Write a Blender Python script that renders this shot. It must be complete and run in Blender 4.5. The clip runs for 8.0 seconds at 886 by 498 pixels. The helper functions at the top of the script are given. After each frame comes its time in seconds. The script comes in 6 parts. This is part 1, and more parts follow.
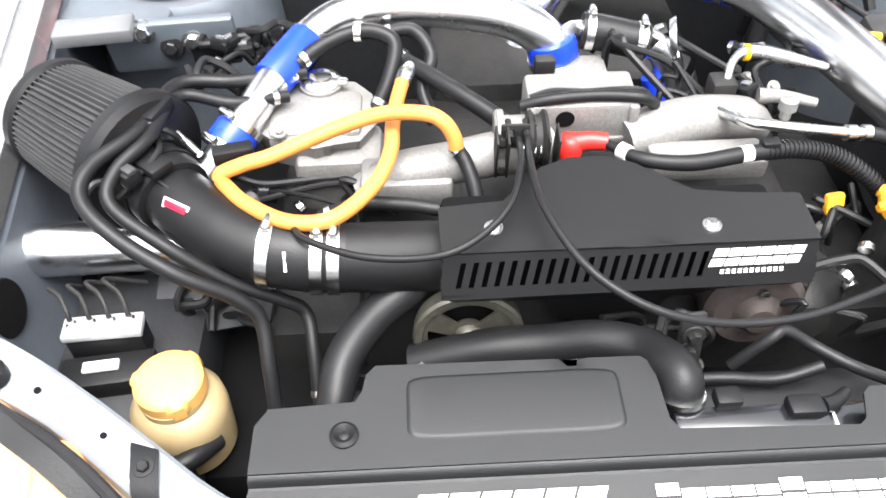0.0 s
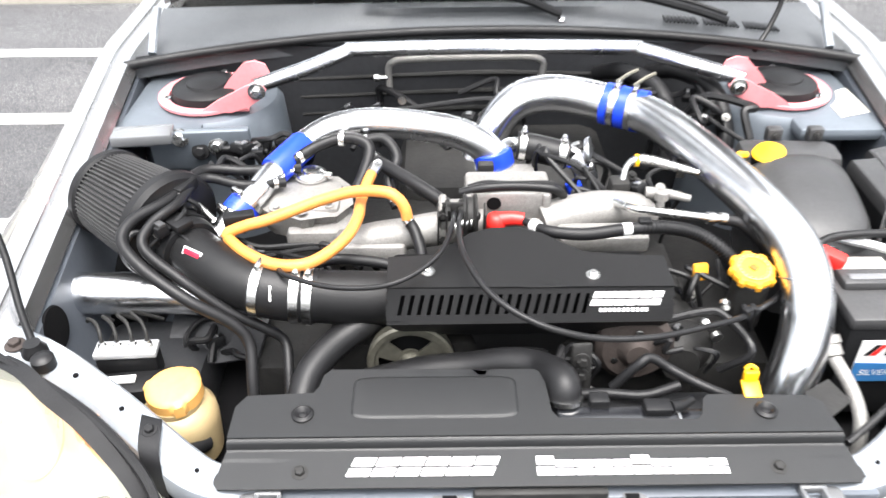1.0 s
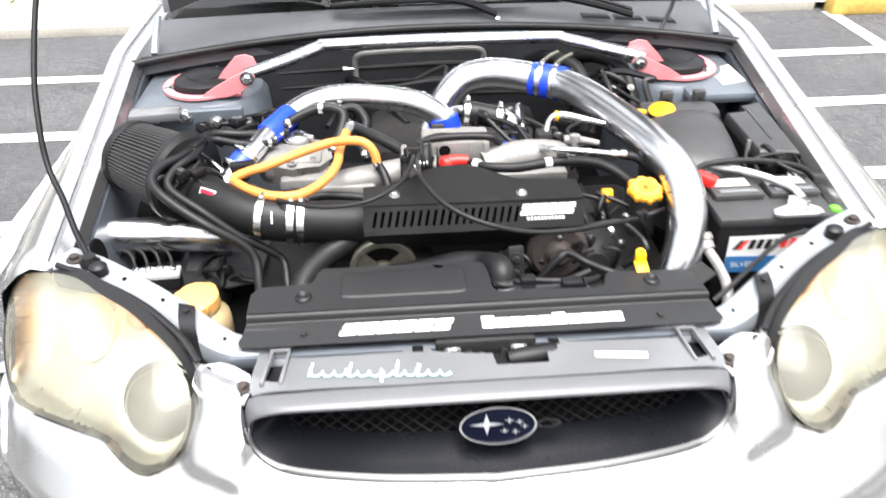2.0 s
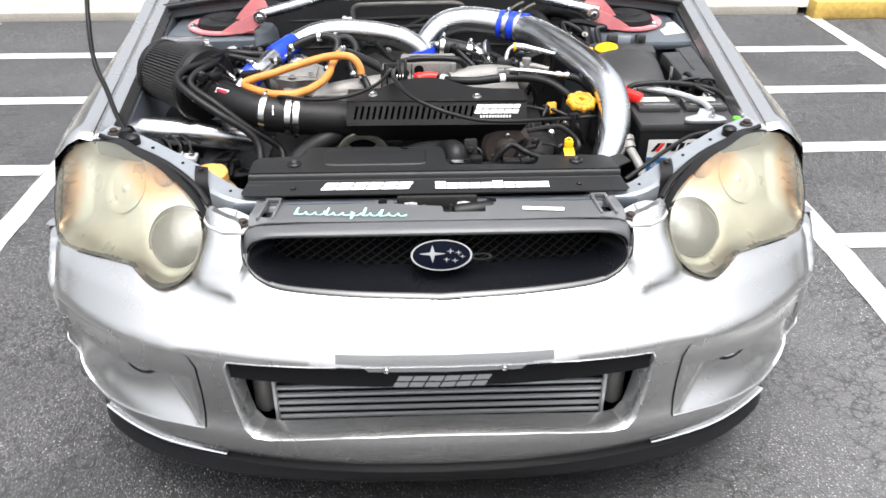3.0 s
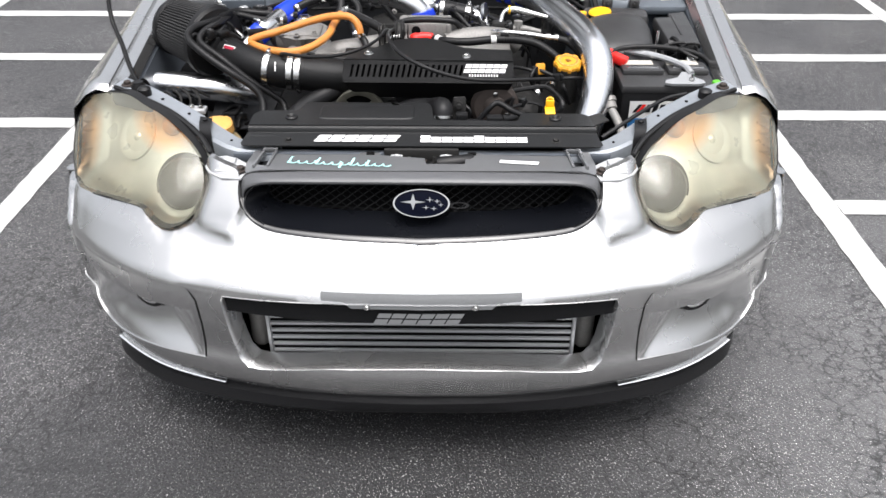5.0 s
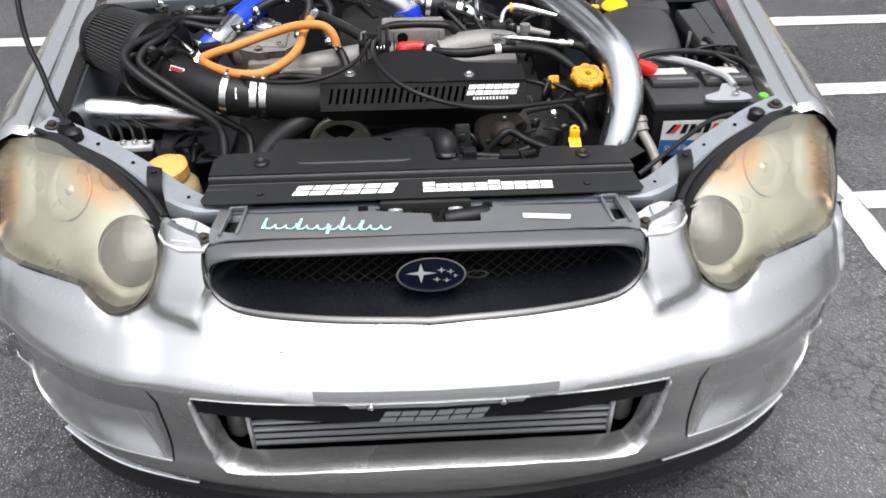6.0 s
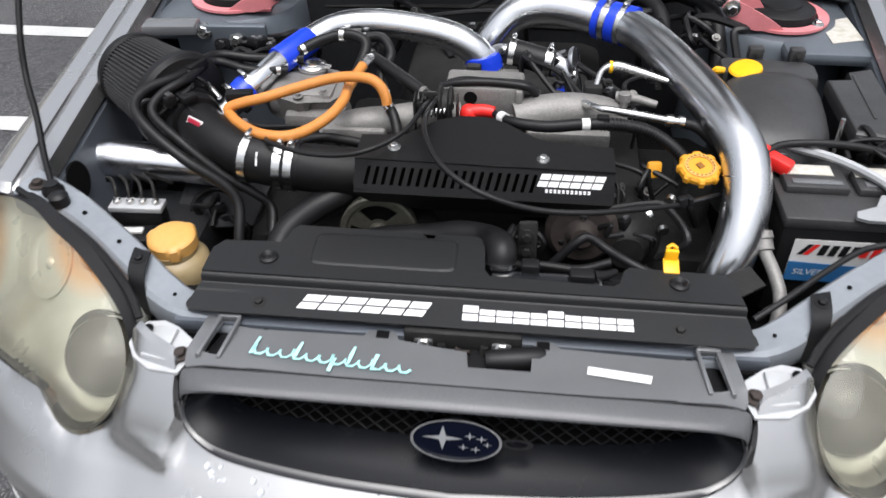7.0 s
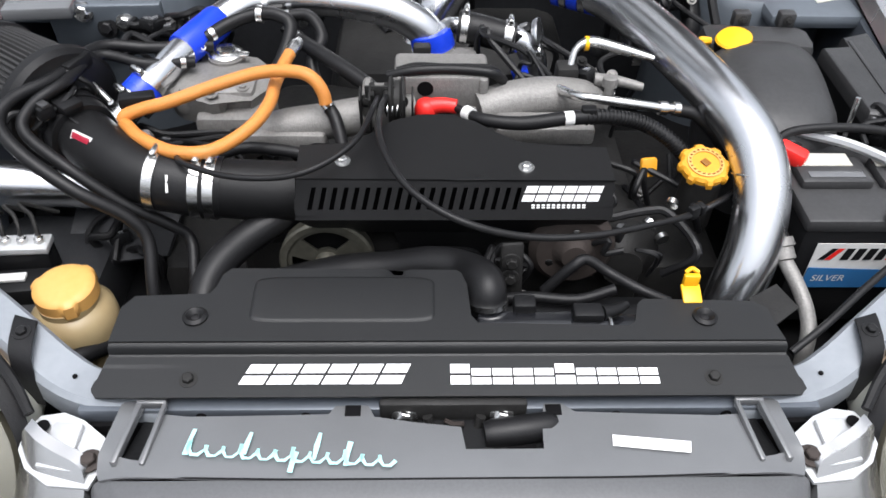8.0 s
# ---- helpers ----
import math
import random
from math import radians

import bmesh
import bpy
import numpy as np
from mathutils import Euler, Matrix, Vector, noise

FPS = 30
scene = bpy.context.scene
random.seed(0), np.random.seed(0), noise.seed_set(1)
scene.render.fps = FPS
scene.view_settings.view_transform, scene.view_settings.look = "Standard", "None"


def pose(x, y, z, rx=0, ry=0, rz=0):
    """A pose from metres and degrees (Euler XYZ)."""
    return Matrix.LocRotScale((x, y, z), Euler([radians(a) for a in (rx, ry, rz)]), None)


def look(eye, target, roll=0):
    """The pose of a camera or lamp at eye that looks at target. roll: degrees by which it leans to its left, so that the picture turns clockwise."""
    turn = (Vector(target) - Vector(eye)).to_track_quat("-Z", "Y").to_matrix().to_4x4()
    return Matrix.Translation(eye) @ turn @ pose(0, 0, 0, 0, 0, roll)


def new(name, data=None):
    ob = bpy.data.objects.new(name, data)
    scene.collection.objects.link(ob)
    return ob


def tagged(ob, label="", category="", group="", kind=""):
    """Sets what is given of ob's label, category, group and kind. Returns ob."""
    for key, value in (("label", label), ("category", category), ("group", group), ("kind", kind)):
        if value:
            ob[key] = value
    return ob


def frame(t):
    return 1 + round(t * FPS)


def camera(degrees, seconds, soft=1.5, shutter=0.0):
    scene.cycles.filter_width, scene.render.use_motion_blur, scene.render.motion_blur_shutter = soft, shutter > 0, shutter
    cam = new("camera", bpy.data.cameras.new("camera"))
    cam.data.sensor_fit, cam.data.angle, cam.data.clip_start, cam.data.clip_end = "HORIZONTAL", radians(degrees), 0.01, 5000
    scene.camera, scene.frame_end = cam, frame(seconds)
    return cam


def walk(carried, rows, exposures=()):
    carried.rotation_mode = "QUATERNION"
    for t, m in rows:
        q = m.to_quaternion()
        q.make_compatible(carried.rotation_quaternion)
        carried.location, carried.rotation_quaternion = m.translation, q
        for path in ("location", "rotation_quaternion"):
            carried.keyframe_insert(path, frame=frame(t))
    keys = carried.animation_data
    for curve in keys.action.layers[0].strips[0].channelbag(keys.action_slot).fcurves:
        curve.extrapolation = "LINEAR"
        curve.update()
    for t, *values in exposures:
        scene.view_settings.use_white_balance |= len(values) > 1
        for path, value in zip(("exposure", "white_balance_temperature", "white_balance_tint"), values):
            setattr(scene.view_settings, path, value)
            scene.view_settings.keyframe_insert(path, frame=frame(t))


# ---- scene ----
cam = camera(58.6, 8.0, 1.5, 0.4)
PATH = [
    (0, (-0.216, -0.106, 1.478), (-0.179, 1.243, 0.002), -1.4),
    (0.5, (-0.205, -0.218, 1.531), (-0.194, 1.238, 0.16), -2.0),
    (1, (-0.125, -0.425, 1.561), (-0.115, 1.19, 0.382), -0.4),
    (1.5, (-0.098, -0.63, 1.598), (-0.078, 1.028, 0.48), -1.6),
    (2, (-0.131, -0.824, 1.592), (-0.03, 0.841, 0.488), -1.0),
    (2.2, (-0.138, -0.916, 1.57), (-0.003, 0.731, 0.444), -1.1),
    (3.3, (0.022, -1.404, 1.512), (0.026, 0.315, 0.49), 0.1),
    (3.5, (0.064, -1.473, 1.514), (0.021, 0.251, 0.5), -0.5),
    (4, (0.093, -1.536, 1.533), (0.039, 0.157, 0.469), -0.6),
    (4.5, (0.093, -1.514, 1.544), (0.05, 0.196, 0.508), 0.0),
    (4.7, (0.097, -1.491, 1.544), (0.044, 0.199, 0.476), -0.1),
    (5.8, (-0.051, -1.082, 1.571), (0.061, 0.503, 0.356), 0.4),
    (6, (-0.032, -1.009, 1.565), (0.052, 0.561, 0.328), -0.2),
    (6.5, (0.057, -0.769, 1.556), (-0.03, 0.78, 0.294), 1.0),
    (7, (0.062, -0.602, 1.536), (-0.111, 0.939, 0.274), -0.5),
    (7.5, (-0.016, -0.421, 1.487), (0.003, 1.102, 0.192), -1.7),
    (8, (-0.036, -0.349, 1.474), (0.017, 1.116, 0.114), 1.4),
]
EXPOSURES = [(0.0, 2.14, 6370, 10), (0.5, 2.16, 6390, 10), (1.0, 2.08, 6410, 10), (1.5, 1.98, 6410, 10), (2.0, 1.82, 6410, 10), (2.2, 1.64, 6390, 10), (3.3, 1.07, 6380, 10), (4.5, 0.87, 6360, 11), (6.0, 0.68, 6330, 11), (6.5, 0.54, 6290, 11), (7.0, 0.47, 6240, 11), (7.5, 0.54, 6200, 11), (8.0, 0.7, 6180, 11)]
walk(cam, [(t, look(eye, target, roll)) for t, eye, target, roll in PATH], EXPOSURES)

# ---- light: bright overcast sky ----
world = bpy.data.worlds.new("overcast_sky")
scene.world = world
world.use_nodes = True
wn, wl = world.node_tree.nodes, world.node_tree.links
wn.clear()
w_out, w_bg, w_sky = wn.new("ShaderNodeOutputWorld"), wn.new("ShaderNodeBackground"), wn.new("ShaderNodeTexSky")
w_sky.sky_type, w_sky.sun_disc = "NISHITA", False
w_sky.sun_elevation, w_sky.sun_rotation = radians(76), radians(170)
w_sky.air_density, w_sky.dust_density, w_sky.ozone_density = 1.6, 10.0, 1.0
w_hsv = wn.new("ShaderNodeHueSaturation")
w_hsv.inputs["Saturation"].default_value = 0.26
w_bg.inputs["Strength"].default_value = 0.15
wl.new(w_sky.outputs[0], w_hsv.inputs["Color"])
wl.new(w_hsv.outputs[0], w_bg.inputs["Color"])
wl.new(w_bg.outputs[0], w_out.inputs["Surface"])
sun_data = bpy.data.lights.new("sun", "SUN")
sun_data.energy, sun_data.angle, sun_data.color = 0.9, radians(55), (1.0, 0.985, 0.97)
sun = new("sun", sun_data)
sun.matrix_world = look((0.34, -1.97, 8.0), (0, 0, 0))


# ---- materials ----
def material(name, color, rough=0.5, metal=0.0, grain=0.0, grain_scale=60.0, patch=0.0, patch_scale=6.0, bump=0.0, bump_scale=250.0,
             coat=0.0, trans=0.0, spec=0.5, tint=None, ior=1.45):
    """Principled surface with fine grain, broad patches of wear and fine relief."""
    m = bpy.data.materials.new(name)
    m.use_nodes = True
    n, l = m.node_tree.nodes, m.node_tree.links
    b = n["Principled BSDF"]
    b.inputs["Base Color"].default_value = (*color, 1)
    b.inputs["Roughness"].default_value, b.inputs["Metallic"].default_value = rough, metal
    b.inputs["Coat Weight"].default_value, b.inputs["Transmission Weight"].default_value = coat, trans
    b.inputs["Coat Roughness"].default_value = 0.06
    b.inputs["Specular IOR Level"].default_value, b.inputs["IOR"].default_value = spec, ior
    tc = n.new("ShaderNodeTexCoord")
    if grain or patch:
        fine, broad = n.new("ShaderNodeTexNoise"), n.new("ShaderNodeTexNoise")
        fine.inputs["Scale"].default_value, broad.inputs["Scale"].default_value = grain_scale, patch_scale
        fine.inputs["Detail"].default_value, broad.inputs["Detail"].default_value = 4, 5
        l.new(tc.outputs["Object"], fine.inputs["Vector"])
        l.new(tc.outputs["Object"], broad.inputs["Vector"])
        mix1, mix2 = n.new("ShaderNodeMix"), n.new("ShaderNodeMix")
        for mix in (mix1, mix2):
            mix.data_type = "RGBA"
        dark = tint or tuple(c * 0.45 for c in color)
        ramp1, ramp2 = n.new("ShaderNodeMapRange"), n.new("ShaderNodeMapRange")
        ramp1.inputs[1].default_value, ramp1.inputs[2].default_value, ramp1.inputs[4].default_value = 0.35, 0.7, grain
        ramp2.inputs[1].default_value, ramp2.inputs[2].default_value, ramp2.inputs[4].default_value = 0.45, 0.75, patch
        l.new(fine.outputs[0], ramp1.inputs[0])
        l.new(broad.outputs[0], ramp2.inputs[0])
        mix1.inputs[6].default_value, mix1.inputs[7].default_value = (*color, 1), (*dark, 1)
        mix2.inputs[7].default_value = (*dark, 1)
        l.new(ramp1.outputs[0], mix1.inputs[0])
        l.new(ramp2.outputs[0], mix2.inputs[0])
        l.new(mix1.outputs[2], mix2.inputs[6])
        l.new(mix2.outputs[2], b.inputs["Base Color"])
        rr = n.new("ShaderNodeMapRange")
        rr.inputs[1].default_value, rr.inputs[2].default_value = 0.3, 0.75
        rr.inputs[3].default_value, rr.inputs[4].default_value = max(rough - 0.06, 0.02), min(rough + 0.14 * (grain + patch), 1)
        l.new(broad.outputs[0], rr.inputs[0])
        l.new(rr.outputs[0], b.inputs["Roughness"])
    if bump:
        rel, bp = n.new("ShaderNodeTexNoise"), n.new("ShaderNodeBump")
        rel.inputs["Scale"].default_value, rel.inputs["Detail"].default_value = bump_scale, 3
        bp.inputs["Strength"].default_value, bp.inputs["Distance"].default_value = bump, 0.002
        l.new(tc.outputs["Object"], rel.inputs["Vector"])
        l.new(rel.outputs[0], bp.inputs["Height"])
        l.new(bp.outputs[0], b.inputs["Normal"])
    return m


SILVER = material("silver_paint", (0.56, 0.56, 0.56), 0.29, 0.94, 0.05, 900, 0.04, 5, 0.02, 900, coat=0.5)
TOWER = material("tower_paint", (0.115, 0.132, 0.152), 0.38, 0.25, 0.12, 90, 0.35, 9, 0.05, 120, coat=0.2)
# bay paint darkened: the inner wing's shade is put into this tone
APRON_SHADED = material("shaded_bay_paint", (0.105, 0.118, 0.138), 0.38, 0.25, 0.12, 90, 0.35, 9, 0.05, 120, coat=0.2)
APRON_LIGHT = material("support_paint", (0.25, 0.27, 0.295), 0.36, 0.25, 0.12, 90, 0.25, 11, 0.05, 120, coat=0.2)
BLACK = material("black_plastic", (0.010, 0.0102, 0.011), 0.42, 0, 0.3, 120, 0.3, 10, 0.15, 400, spec=0.2)
SATIN = material("powder_coat_black", (0.0115, 0.012, 0.0128), 0.40, 0, 0.25, 700, 0.2, 8, 0.25, 1400, spec=0.42)
MATT = material("matt_black_coat", (0.0065, 0.0065, 0.007), 0.46, 0, 0.25, 700, 0.2, 8, 0.25, 1400, spec=0.32)
GREYPLASTIC = material("grey_plastic", (0.120, 0.123, 0.128), 0.24, 0, 0.08, 900, 0.25, 7, 0.08, 900, spec=1.0, coat=0.5)
RUBBER = material("rubber", (0.010, 0.010, 0.0108), 0.42, 0, 0.3, 90, 0.35, 14, 0.15, 300, spec=0.3)
LEG = material("dusty_dark_paint", (0.026, 0.027, 0.030), 0.5, 0.1, 0.4, 70, 0.5, 9, 0.2, 150)
DARK = material("grimy_metal", (0.020, 0.0195, 0.019), 0.6, 0.3, 0.5, 60, 0.5, 12, 0.4, 150)
# near-black for underbody parts, and for shade painted into holes, gaps and recesses
VOID = material("underbody_shade_black", (0.0045, 0.0045, 0.005), 0.85, 0, 0.3, 40, 0.3, 8, spec=0.1)
CHROME = material("polished_aluminium", (0.74, 0.75, 0.77), 0.27, 1.0, 0.10, 35, 0.18, 9, 0.02, 300, tint=(0.46, 0.47, 0.50))
STEEL = material("bright_steel", (0.72, 0.72, 0.71), 0.25, 1.0, 0.25, 150, 0.2, 20)
CAST = material("cast_aluminium", (0.245, 0.238, 0.228), 0.55, 0.45, 0.35, 220, 0.4, 14, 0.45, 420)
RUST = material("rusty_iron", (0.048, 0.038, 0.034), 0.7, 0.3, 0.5, 60, 0.5, 20, 0.4, 200)
OLIVE = material("plated_pulley", (0.14, 0.135, 0.11), 0.42, 0.7, 0.4, 80, 0.4, 20)
BLUE = material("blue_silicone", (0.012, 0.05, 0.62), 0.32, 0, 0.15, 100, 0.1, 20)
ORANGE = material("amber_hose", (0.62, 0.245, 0.050), 0.38, 0, 0.45, 420, 0.2, 25, 0.7, 800, coat=0.2, tint=(0.50, 0.17, 0.03))
DARKRED = material("dark_red_enamel", (0.34, 0.012, 0.035), 0.35, 0, 0.15, 100, 0.15, 20, coat=0.3)
RED = material("red_rubber", (0.75, 0.025, 0.02), 0.4, 0, 0.15, 100, 0.15, 20)
PINK = material("faded_red_paint", (0.66, 0.235, 0.25), 0.42, 0, 0.15, 120, 0.3, 14, coat=0.1, tint=(0.42, 0.10, 0.11))
YELLOW = material("yellow_plastic", (0.86, 0.45, 0.008), 0.4, 0, 0.1, 100, 0.15, 18)
AMBERCAP = material("yellow_cap", (0.66, 0.36, 0.11), 0.42, 0, 0.2, 100, 0.3, 18, tint=(0.5, 0.28, 0.05))
CAPPRINT = material("brown_print", (0.22, 0.09, 0.01), 0.5)
OILCAP = material("oil_cap_plastic", (0.68, 0.31, 0.02), 0.45, 0, 0.15, 100, 0.2, 18)
TANK = material("aged_translucent_plastic", (0.34, 0.265, 0.145), 0.4, 0, 0.2, 60, 0.5, 16, coat=0.1, tint=(0.28, 0.19, 0.09))
WHITE = material("white_vinyl", (0.82, 0.82, 0.82), 0.5, 0, 0.05, 200, 0.05, 10)
TEAL = material("pale_teal_marker", (0.42, 0.80, 0.78), 0.5, 0, 0.1, 100, 0.1, 30)
CHROMETRIM = material("chrome_trim", (0.9, 0.9, 0.9), 0.06, 1.0)
NAVY = material("dark_blue_enamel", (0.002, 0.003, 0.009), 0.3, 0, spec=0.12)
FIN = material("intercooler_aluminium", (0.52, 0.53, 0.54), 0.5, 0.45, 0.15, 200, 0.2, 20)
BRUSHED = material("brushed_aluminium", (0.42, 0.43, 0.44), 0.42, 0.55, 0.12, 240, 0.15, 12)
COWL = material("scuttle_plastic", (0.070, 0.074, 0.079), 0.45, 0, 0.3, 200, 0.35, 6, 0.2, 700, spec=0.4)
DUSTY = material("dusty_black_plastic", (0.042, 0.042, 0.043), 0.36, 0, 0.35, 140, 0.4, 9, 0.15, 500, spec=0.45, tint=(0.016, 0.016, 0.017))
SCOOP = material("grille_plastic", (0.0050, 0.0056, 0.0076), 0.26, 0, 0.2, 200, 0.3, 9, 0.03, 600, spec=0.22)
GLOSSBLACK = material("glossy_black_plastic", (0.010, 0.0105, 0.0125), 0.2, 0, 0.2, 200, 0.3, 9, 0.04, 600, spec=0.7, coat=0.3)
LIPGREY = material("satin_grey_plastic", (0.095, 0.097, 0.102), 0.40, 0, 0.2, 300, 0.25, 7, 0.08, 900, spec=0.55)
WATER = material("clear_water", (0.9, 0.92, 0.95), 0.05, 0, trans=0.6, ior=1.33, coat=0.5)
BRACKETPAINT = material("pale_bracket_paint", (0.50, 0.51, 0.52), 0.4, 0.3, 0.1, 120, 0.2, 14)
GLOSSTRIM = material("bright_finisher", (0.86, 0.87, 0.88), 0.28, 0.9, 0.05, 300, 0.1, 12)
LIP = material("chin_lip_plastic", (0.010, 0.010, 0.011), 0.42, 0, 0.3, 160, 0.35, 7, 0.25, 500, spec=0.3)
FILTER = material("oiled_cotton_filter", (0.030, 0.030, 0.031), 0.8, 0, 0.4, 300, 0.3, 20, 0.4, 500)
STAINED = material("stained_label", (0.52, 0.51, 0.47), 0.5, 0, 0.3, 90, 0.5, 40, tint=(0.25, 0.20, 0.12))
LABELBLUE = material("blue_label", (0.03, 0.14, 0.34), 0.4, 0, 0.1, 100, 0.2, 30)
LABELWHITE = material("white_label", (0.68, 0.68, 0.67), 0.4, 0, 0.1, 100, 0.3, 30)
GREYTEXT = material("grey_badge", (0.42, 0.43, 0.44), 0.4, 0.6)
GREEN = material("green_plastic", (0.1, 0.45, 0.03), 0.4)
AMBERLENS = material("amber_reflector", (0.80, 0.36, 0.13), 0.5, 0, 0.1, 80, 0.2, 20)
GREYDOME = material("projector_glass", (0.055, 0.052, 0.042), 0.22, 0.1, 0.1, 20, 0.2, 12, spec=0.3)
LEAF = material("shrub_leaves", (0.09, 0.13, 0.04), 0.6, 0, 0.5, 30, 0.4, 4)
GRAVEL = material("pale_gravel", (0.42, 0.40, 0.36), 0.85, 0, 0.8, 35, 0.4, 6, 0.8, 60)
KERBYELLOW = material("worn_yellow_kerb", (0.60, 0.40, 0.10), 0.75, 0, 0.4, 40, 0.4, 5, 0.3, 80)
CONCRETE = material("pale_concrete", (0.34, 0.32, 0.28), 0.85, 0, 0.3, 50, 0.35, 2.5, 0.3, 120)


def lens_material():
    """Weathered polycarbonate: a thin yellowed haze over a clear, glossy shell."""
    m = bpy.data.materials.new("yellowed_lens")
    m.use_nodes = True
    n, l = m.node_tree.nodes, m.node_tree.links
    n.remove(n["Principled BSDF"])
    haze, clear, gloss, mix, top, fr = (n.new("ShaderNodeBsdfDiffuse"), n.new("ShaderNodeBsdfTransparent"), n.new("ShaderNodeBsdfGlossy"), n.new("ShaderNodeMixShader"), n.new("ShaderNodeMixShader"), n.new("ShaderNodeFresnel"))
    haze.inputs[0].default_value, clear.inputs[0].default_value = (0.47, 0.46, 0.385, 1), (0.95, 0.945, 0.87, 1)
    gloss.inputs["Roughness"].default_value, fr.inputs[0].default_value = 0.10, 1.5
    tc, noise_tex, ramp, wear, rough = n.new("ShaderNodeTexCoord"), n.new("ShaderNodeTexNoise"), n.new("ShaderNodeMapRange"), n.new("ShaderNodeTexNoise"), n.new("ShaderNodeMapRange")
    noise_tex.inputs["Scale"].default_value, wear.inputs["Scale"].default_value, wear.inputs["Detail"].default_value = 11, 45, 6
    for r, v in ((ramp, (0.3, 0.7, 0.12, 0.26)), (rough, (0.3, 0.7, 0.05, 0.16))):
        for i, q in zip((1, 2, 3, 4), v):
            r.inputs[i].default_value = q
    l.new(tc.outputs["Object"], noise_tex.inputs["Vector"])
    l.new(tc.outputs["Object"], wear.inputs["Vector"])
    l.new(noise_tex.outputs[0], ramp.inputs[0])
    l.new(wear.outputs[0], rough.inputs[0])
    l.new(rough.outputs[0], gloss.inputs["Roughness"])
    l.new(ramp.outputs[0], mix.inputs[0])
    l.new(clear.outputs[0], mix.inputs[1])
    l.new(haze.outputs[0], mix.inputs[2])
    l.new(fr.outputs[0], top.inputs[0])
    l.new(mix.outputs[0], top.inputs[1])
    l.new(gloss.outputs[0], top.inputs[2])
    l.new(top.outputs[0], n["Material Output"].inputs[0])
    return m


LENS = lens_material()


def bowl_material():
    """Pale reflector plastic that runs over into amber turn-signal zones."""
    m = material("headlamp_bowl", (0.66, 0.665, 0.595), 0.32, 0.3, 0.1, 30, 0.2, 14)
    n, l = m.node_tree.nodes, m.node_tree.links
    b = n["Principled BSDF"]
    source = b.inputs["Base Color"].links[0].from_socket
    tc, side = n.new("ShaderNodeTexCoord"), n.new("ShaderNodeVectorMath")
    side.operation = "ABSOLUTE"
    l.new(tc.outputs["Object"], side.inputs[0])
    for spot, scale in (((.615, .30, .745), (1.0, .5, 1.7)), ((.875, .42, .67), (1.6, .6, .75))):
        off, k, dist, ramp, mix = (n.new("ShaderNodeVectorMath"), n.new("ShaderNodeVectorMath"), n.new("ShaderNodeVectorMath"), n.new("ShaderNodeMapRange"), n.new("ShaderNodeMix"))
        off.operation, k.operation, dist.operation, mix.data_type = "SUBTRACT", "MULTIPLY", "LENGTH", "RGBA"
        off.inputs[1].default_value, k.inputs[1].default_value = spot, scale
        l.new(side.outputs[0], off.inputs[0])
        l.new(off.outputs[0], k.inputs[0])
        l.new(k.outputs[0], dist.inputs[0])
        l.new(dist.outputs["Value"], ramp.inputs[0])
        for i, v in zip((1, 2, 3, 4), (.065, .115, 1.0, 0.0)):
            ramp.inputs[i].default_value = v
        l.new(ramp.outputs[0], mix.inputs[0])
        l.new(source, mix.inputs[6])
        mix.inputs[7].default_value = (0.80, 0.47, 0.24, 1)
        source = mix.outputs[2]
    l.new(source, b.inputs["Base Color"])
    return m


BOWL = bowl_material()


def glass_material():
    m = bpy.data.materials.new("windscreen_glass")
    m.use_nodes = True
    n, l = m.node_tree.nodes, m.node_tree.links
    clear, gloss, mix, fr = n.new("ShaderNodeBsdfTransparent"), n.new("ShaderNodeBsdfGlossy"), n.new("ShaderNodeMixShader"), n.new("ShaderNodeFresnel")
    clear.inputs[0].default_value = (0.75, 0.80, 0.79, 1)
    gloss.inputs["Roughness"].default_value = 0.02
    l.new(fr.outputs[0], mix.inputs[0])
    l.new(clear.outputs[0], mix.inputs[1])
    l.new(gloss.outputs[0], mix.inputs[2])
    l.new(mix.outputs[0], n["Material Output"].inputs[0])
    return m


GLASS = glass_material()


